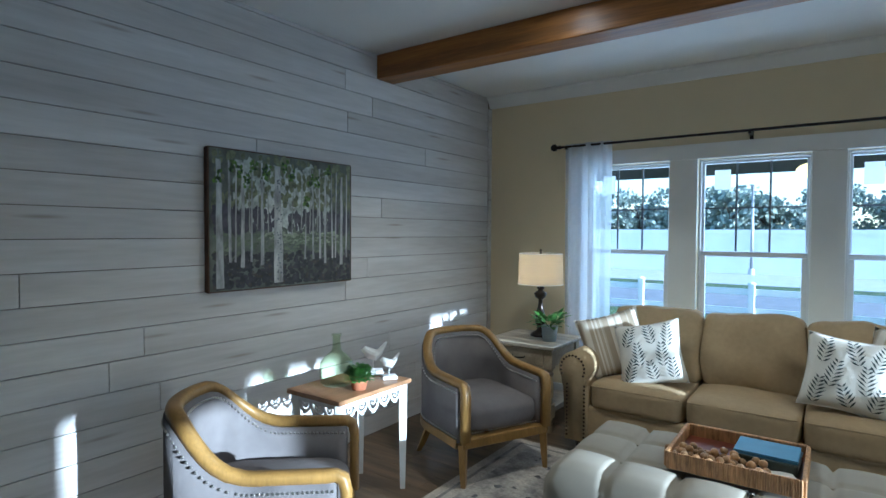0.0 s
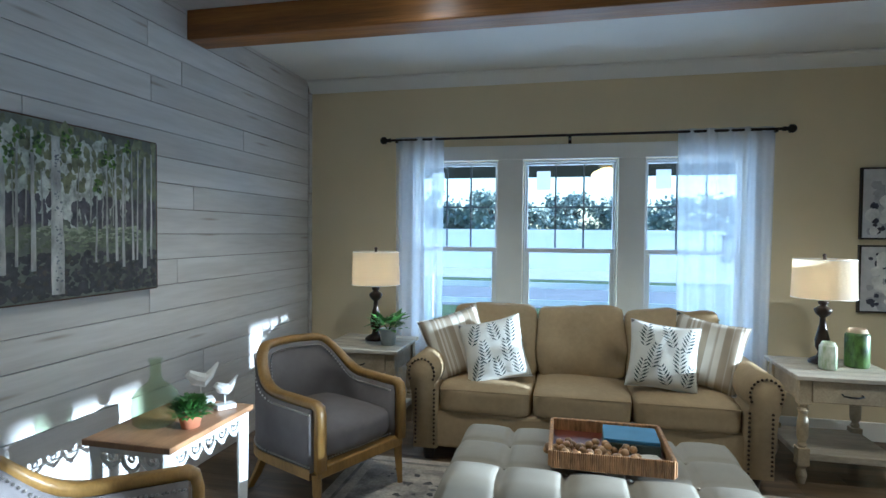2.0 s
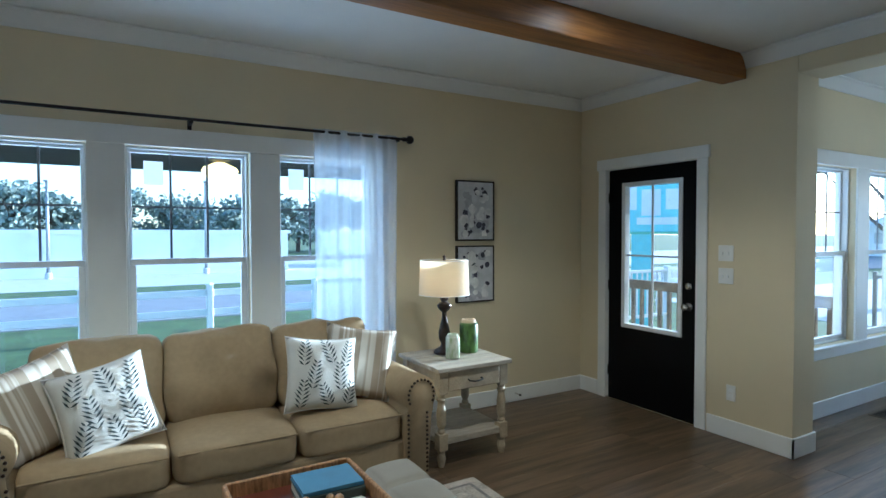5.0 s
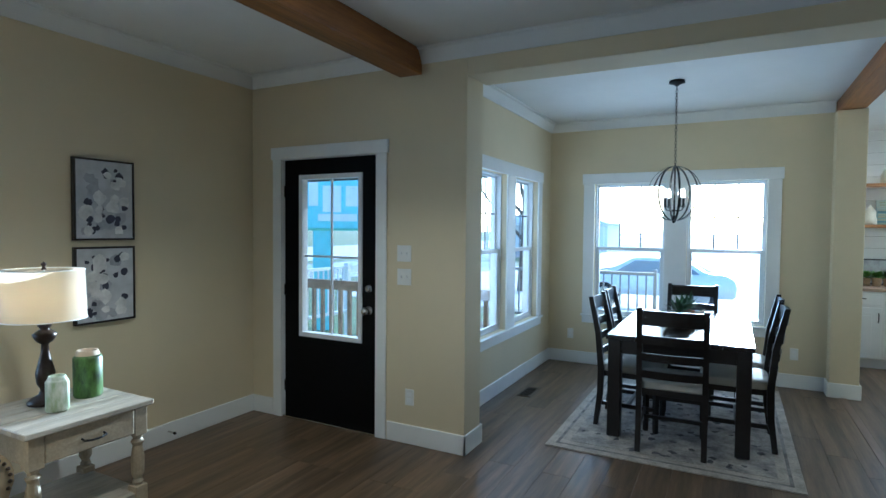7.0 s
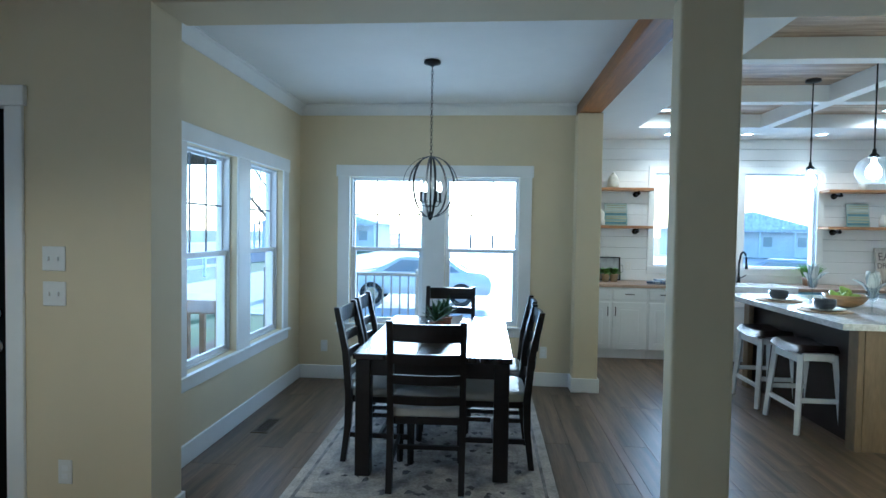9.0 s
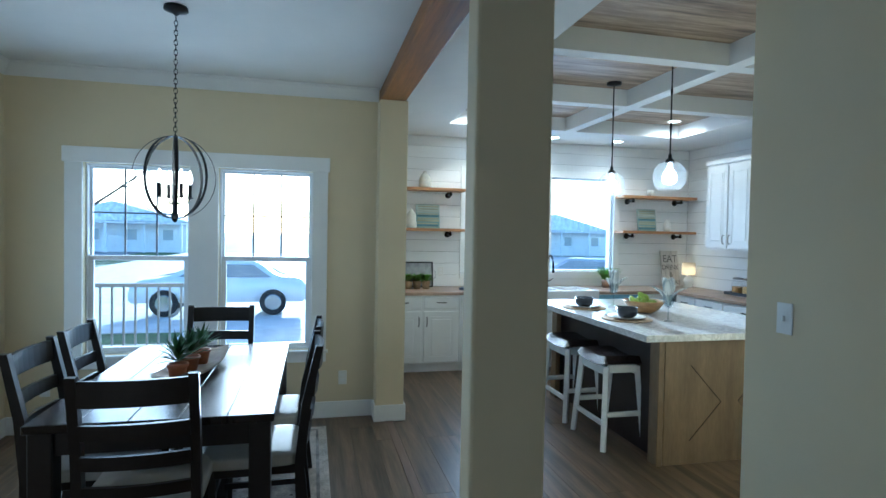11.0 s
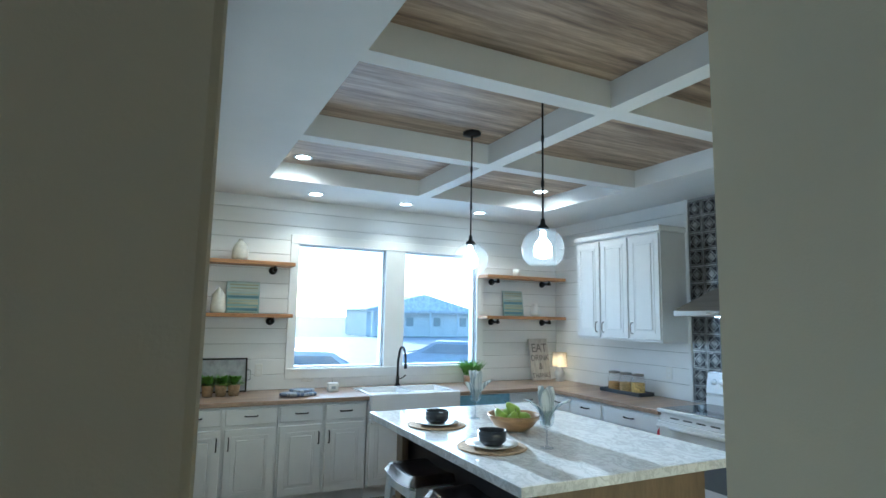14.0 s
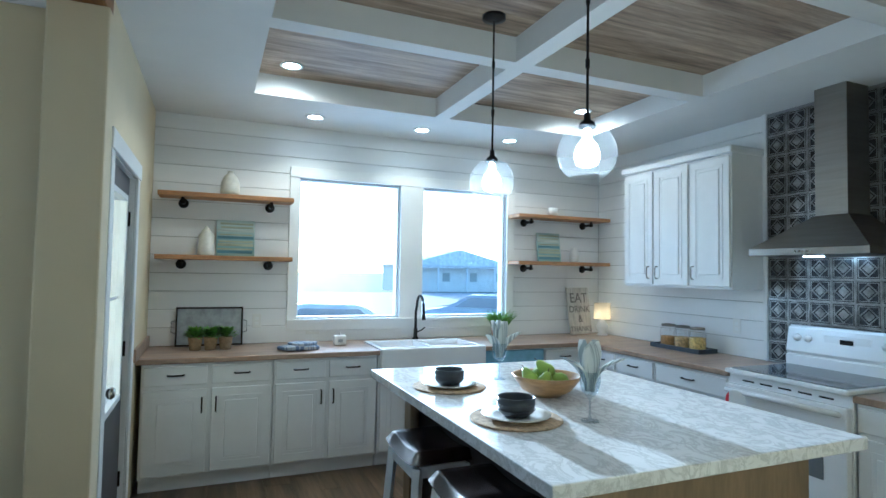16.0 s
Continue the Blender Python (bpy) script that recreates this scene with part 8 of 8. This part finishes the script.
def goblet(x, y, rz):
    g = thing("wine_glass", pose(x, y, 0.9205), "clear stemmed wine glass on the island", "glass", "wine glasses")
    part("glass", turned(((0, 0), (0.037, 0), (0.037, 0.003), (0.008, 0.010), (0.005, 0.03), (0.005, 0.085), (0.012, 0.095), (0.034, 0.12), (0.043, 0.16), (0.041, 0.20), (0.0395, 0.20), (0.041, 0.16), (0.032, 0.123), (0, 0.10)), 28), glass_mat("goblet_glass", (0.86, 0.89, 0.91), 0.0), g, smooth=True)
    n = thing("napkin", pose(x, y, 1.035, rz=rz), "grey striped cloth napkin fanned out of a wine glass", "napkin", "napkins in the glasses")
    for k in range(5):
        a = 2 * math.pi * k / 5
        bm = bmesh.new()
        R = []
        out = Vector((math.cos(a), math.sin(a), 0))
        side = Vector((-math.sin(a), math.cos(a), 0))
        for j in range(7):
            f = j / 6
            c = out * (0.006 + 0.105 * f ** 2.2 * (1.1 if k % 2 else 0.3)) + Vector((0, 0, 0.005 + (0.235 if k % 2 == 0 else 0.17) * f - 0.03 * f ** 3))
            w = 0.016 + 0.056 * math.sin(math.pi * min(1, f ** 1.5 * 0.95))
            R.append([bm.verts.new(c - side * w * 0.5 + out * 0.012), bm.verts.new(c - side * w * 0.2 - out * 0.006), bm.verts.new(c + side * w * 0.2 - out * 0.006), bm.verts.new(c + side * w * 0.5 + out * 0.012)])
        for p, q in zip(R, R[1:]):
            for i in range(3):
                bm.faces.new((p[i], p[i + 1], q[i + 1], q[i]))
        o = part("fold", bm, NAPKIN, n, smooth=True)
        o.modifiers.new("cloth", "SOLIDIFY").thickness = 0.002


goblet(4.83, -1.78, 10)
goblet(5.73, -1.85, 50)


def pendant(x, y):
    t = thing("pendant_light", pose(x, y, 0), "lit clear glass globe pendant on a black rod", "pendant", "pendants over the island")
    part("canopy", turned(((0, TOP), (0.062, TOP), (0.062, TOP - 0.02), (0.02, TOP - 0.03), (0, TOP - 0.03)), 24), BLACK, t, smooth=True)
    part("rod", tube([(0, 0, TOP - 0.02), (0, 0, 2.13)], 0.0055, 8), BLACK, t)
    for z in (2.62, 2.36):
        part("coupling", tube([(0, 0, z - 0.018), (0, 0, z + 0.018)], 0.009, 8), BLACK, t)
    part("cap", turned(((0, 2.165), (0.012, 2.16), (0.014, 2.13), (0.03, 2.118), (0.034, 2.10), (0, 2.10)), 20), BLACK, t, smooth=True)
    g = part("globe", turned([(0.117 * math.sin(radians(a)), 1.995 + 0.117 * math.cos(radians(a))) for a in range(17, 149, 8)], 32), GLOBE, t, "clear glass globe", smooth=True)
    part("bulb", turned(((0, 2.10), (0.015, 2.09), (0.018, 2.055), (0.042, 2.025), (0.052, 1.985), (0.042, 1.95), (0, 1.935)), 20), glow_mat("pendant_bulb", (1.0, 0.93, 0.82), 7), t, smooth=True)
    lamp("pendant_lamp", "POINT", pose(x, y, 1.93), 1.6, (1.0, 0.88, 0.70), soft=0.05)


pendant(5.56, -1.70)
pendant(4.78, -1.72)


# ---------------------------------------------------------------- boards and planks, last
def lay(rnd, a0, a1, lmin, lmax):
    """Cut a run from a0 to a1 into lengths."""
    cuts = [a0]
    a = a0 + rnd.uniform(0.25, 1.0) * lmax
    while a < a1 - 0.3:
        cuts.append(a)
        a += rnd.uniform(lmin, lmax)
    return list(zip(cuts, cuts[1:] + [a1]))


def plank_mesh(name, L, W, Th, mat, bev=0.0015):
    bm = bmesh.new()
    v = []
    for z, i in ((0, 0), (Th - bev, 0), (Th, bev)):
        v.append([bm.verts.new((sx * (L / 2 - i), sy * (W / 2 - i), z)) for sx, sy in ((-1, -1), (1, -1), (1, 1), (-1, 1))])
    for a, b in zip(v, v[1:]):
        for k in range(4):
            bm.faces.new((a[k], a[(k + 1) % 4], b[(k + 1) % 4], b[k]))
    bm.faces.new(v[-1])
    return mesh_of(bm, name, mat)


# whitewashed shiplap on the west wall
rnd = random.Random(11)
ROW = 0.1425
for r in range(20):
    z0, z1 = ROW * r, min(ROW * (r + 1), CEIL)
    for a, b in lay(rnd, SOUTH, NORTH - 0.045, 1.6, 3.6):
        o = new("plank", plank_mesh("plank", b - a - 0.003, z1 - z0 - 0.004, 0.012 + rnd.uniform(-0.0012, 0.0012), WASH))
        o.parent = wall_west
        o.matrix_local = Matrix(((0, 0, 1, WEST - 0.012), (1, 0, 0, (a + b) / 2), (0, 1, 0, (z0 + z1) / 2), (0, 0, 0, 1)))

# white shiplap round the kitchen windows and on the range wall
lo_y, hi_y = WIN_K[0][0] - 0.085, WIN_K[1][1] + 0.085
for r in range(19):
    z0, z1 = 0.90 + ROW * (r - 0.0), min(0.90 + ROW * (r + 1), CEIL)
    if z0 > CEIL - 0.02:
        break
    zc = (z0 + z1) / 2
    runs = [(KIT_S, KIT_N)] if zc > KZ1 + 0.09 or zc < KZ0 - 0.10 else [(KIT_S, lo_y), (hi_y, KIT_N)]
    for a, b in runs:
        o = new("plank", plank_mesh("plank", b - a - 0.002, z1 - z0 - 0.004, 0.012, KBOARD))
        o.parent = wall_kitchen_east
        o.matrix_local = Matrix(((0, 0, -1, KIT_E + 0.012), (-1, 0, 0, (a + b) / 2), (0, 1, 0, zc), (0, 0, 0, 1)))
    o = new("plank", plank_mesh("plank", KIT_E - 5.862, z1 - z0 - 0.004, 0.012, KBOARD))
    o.parent = wall_kitchen_south
    o.matrix_local = Matrix(((1, 0, 0, (KIT_E + 5.862) / 2), (0, 0, 1, KIT_S - 0.012), (0, 1, 0, zc), (0, 0, 0, 1)))

# floor planks along x
floor_ob = bpy.data.objects["floor"]
rnd = random.Random(21)
PW = 0.18
rest = bmesh.new()
count = 0
shared = {}
for r in range(int((NORTH - KIT_S) / PW) + 1):
    y0 = KIT_S + r * PW
    y1 = min(y0 + PW, NORTH)
    if y1 - y0 < 0.02:
        continue
    yc = (y0 + y1) / 2
    if yc < SOUTH - 0.06:
        x0, x1 = 3.06, KIT_E
    elif yc < KIT_N + 0.1:
        x0, x1 = WEST, KIT_E
    elif yc < DIN_N + 0.1:
        x0, x1 = WEST, DIN_E
    else:
        x0, x1 = WEST, DOOR_X
    a = x0
    first = True
    while a < x1 - 0.001:
        L = rnd.choice((0.5, 0.8, 1.1)) if first else 1.5
        first = False
        b = min(a + L, x1)
        Lr = round(b - a, 2)
        if y1 > -2.4 and count < 300:
            key = (Lr, round(y1 - y0, 3))
            if key not in shared:
                shared[key] = plank_mesh("floor_plank", b - a - 0.0014, y1 - y0 - 0.0014, 0.006, FLOOR, 0.0006)
            o = new("floor_plank", shared[key])
            o.parent = floor_ob
            o.location = ((a + b) / 2, yc, -0.006)
            count += 1
        else:
            box(a + 0.0007, b - 0.0007, y0 + 0.0007, y1 - 0.0007, -0.006, 0.0, bm=rest)
        a = b
o = part("floor_planks", rest, FLOOR, floor_ob, kind="stuff")
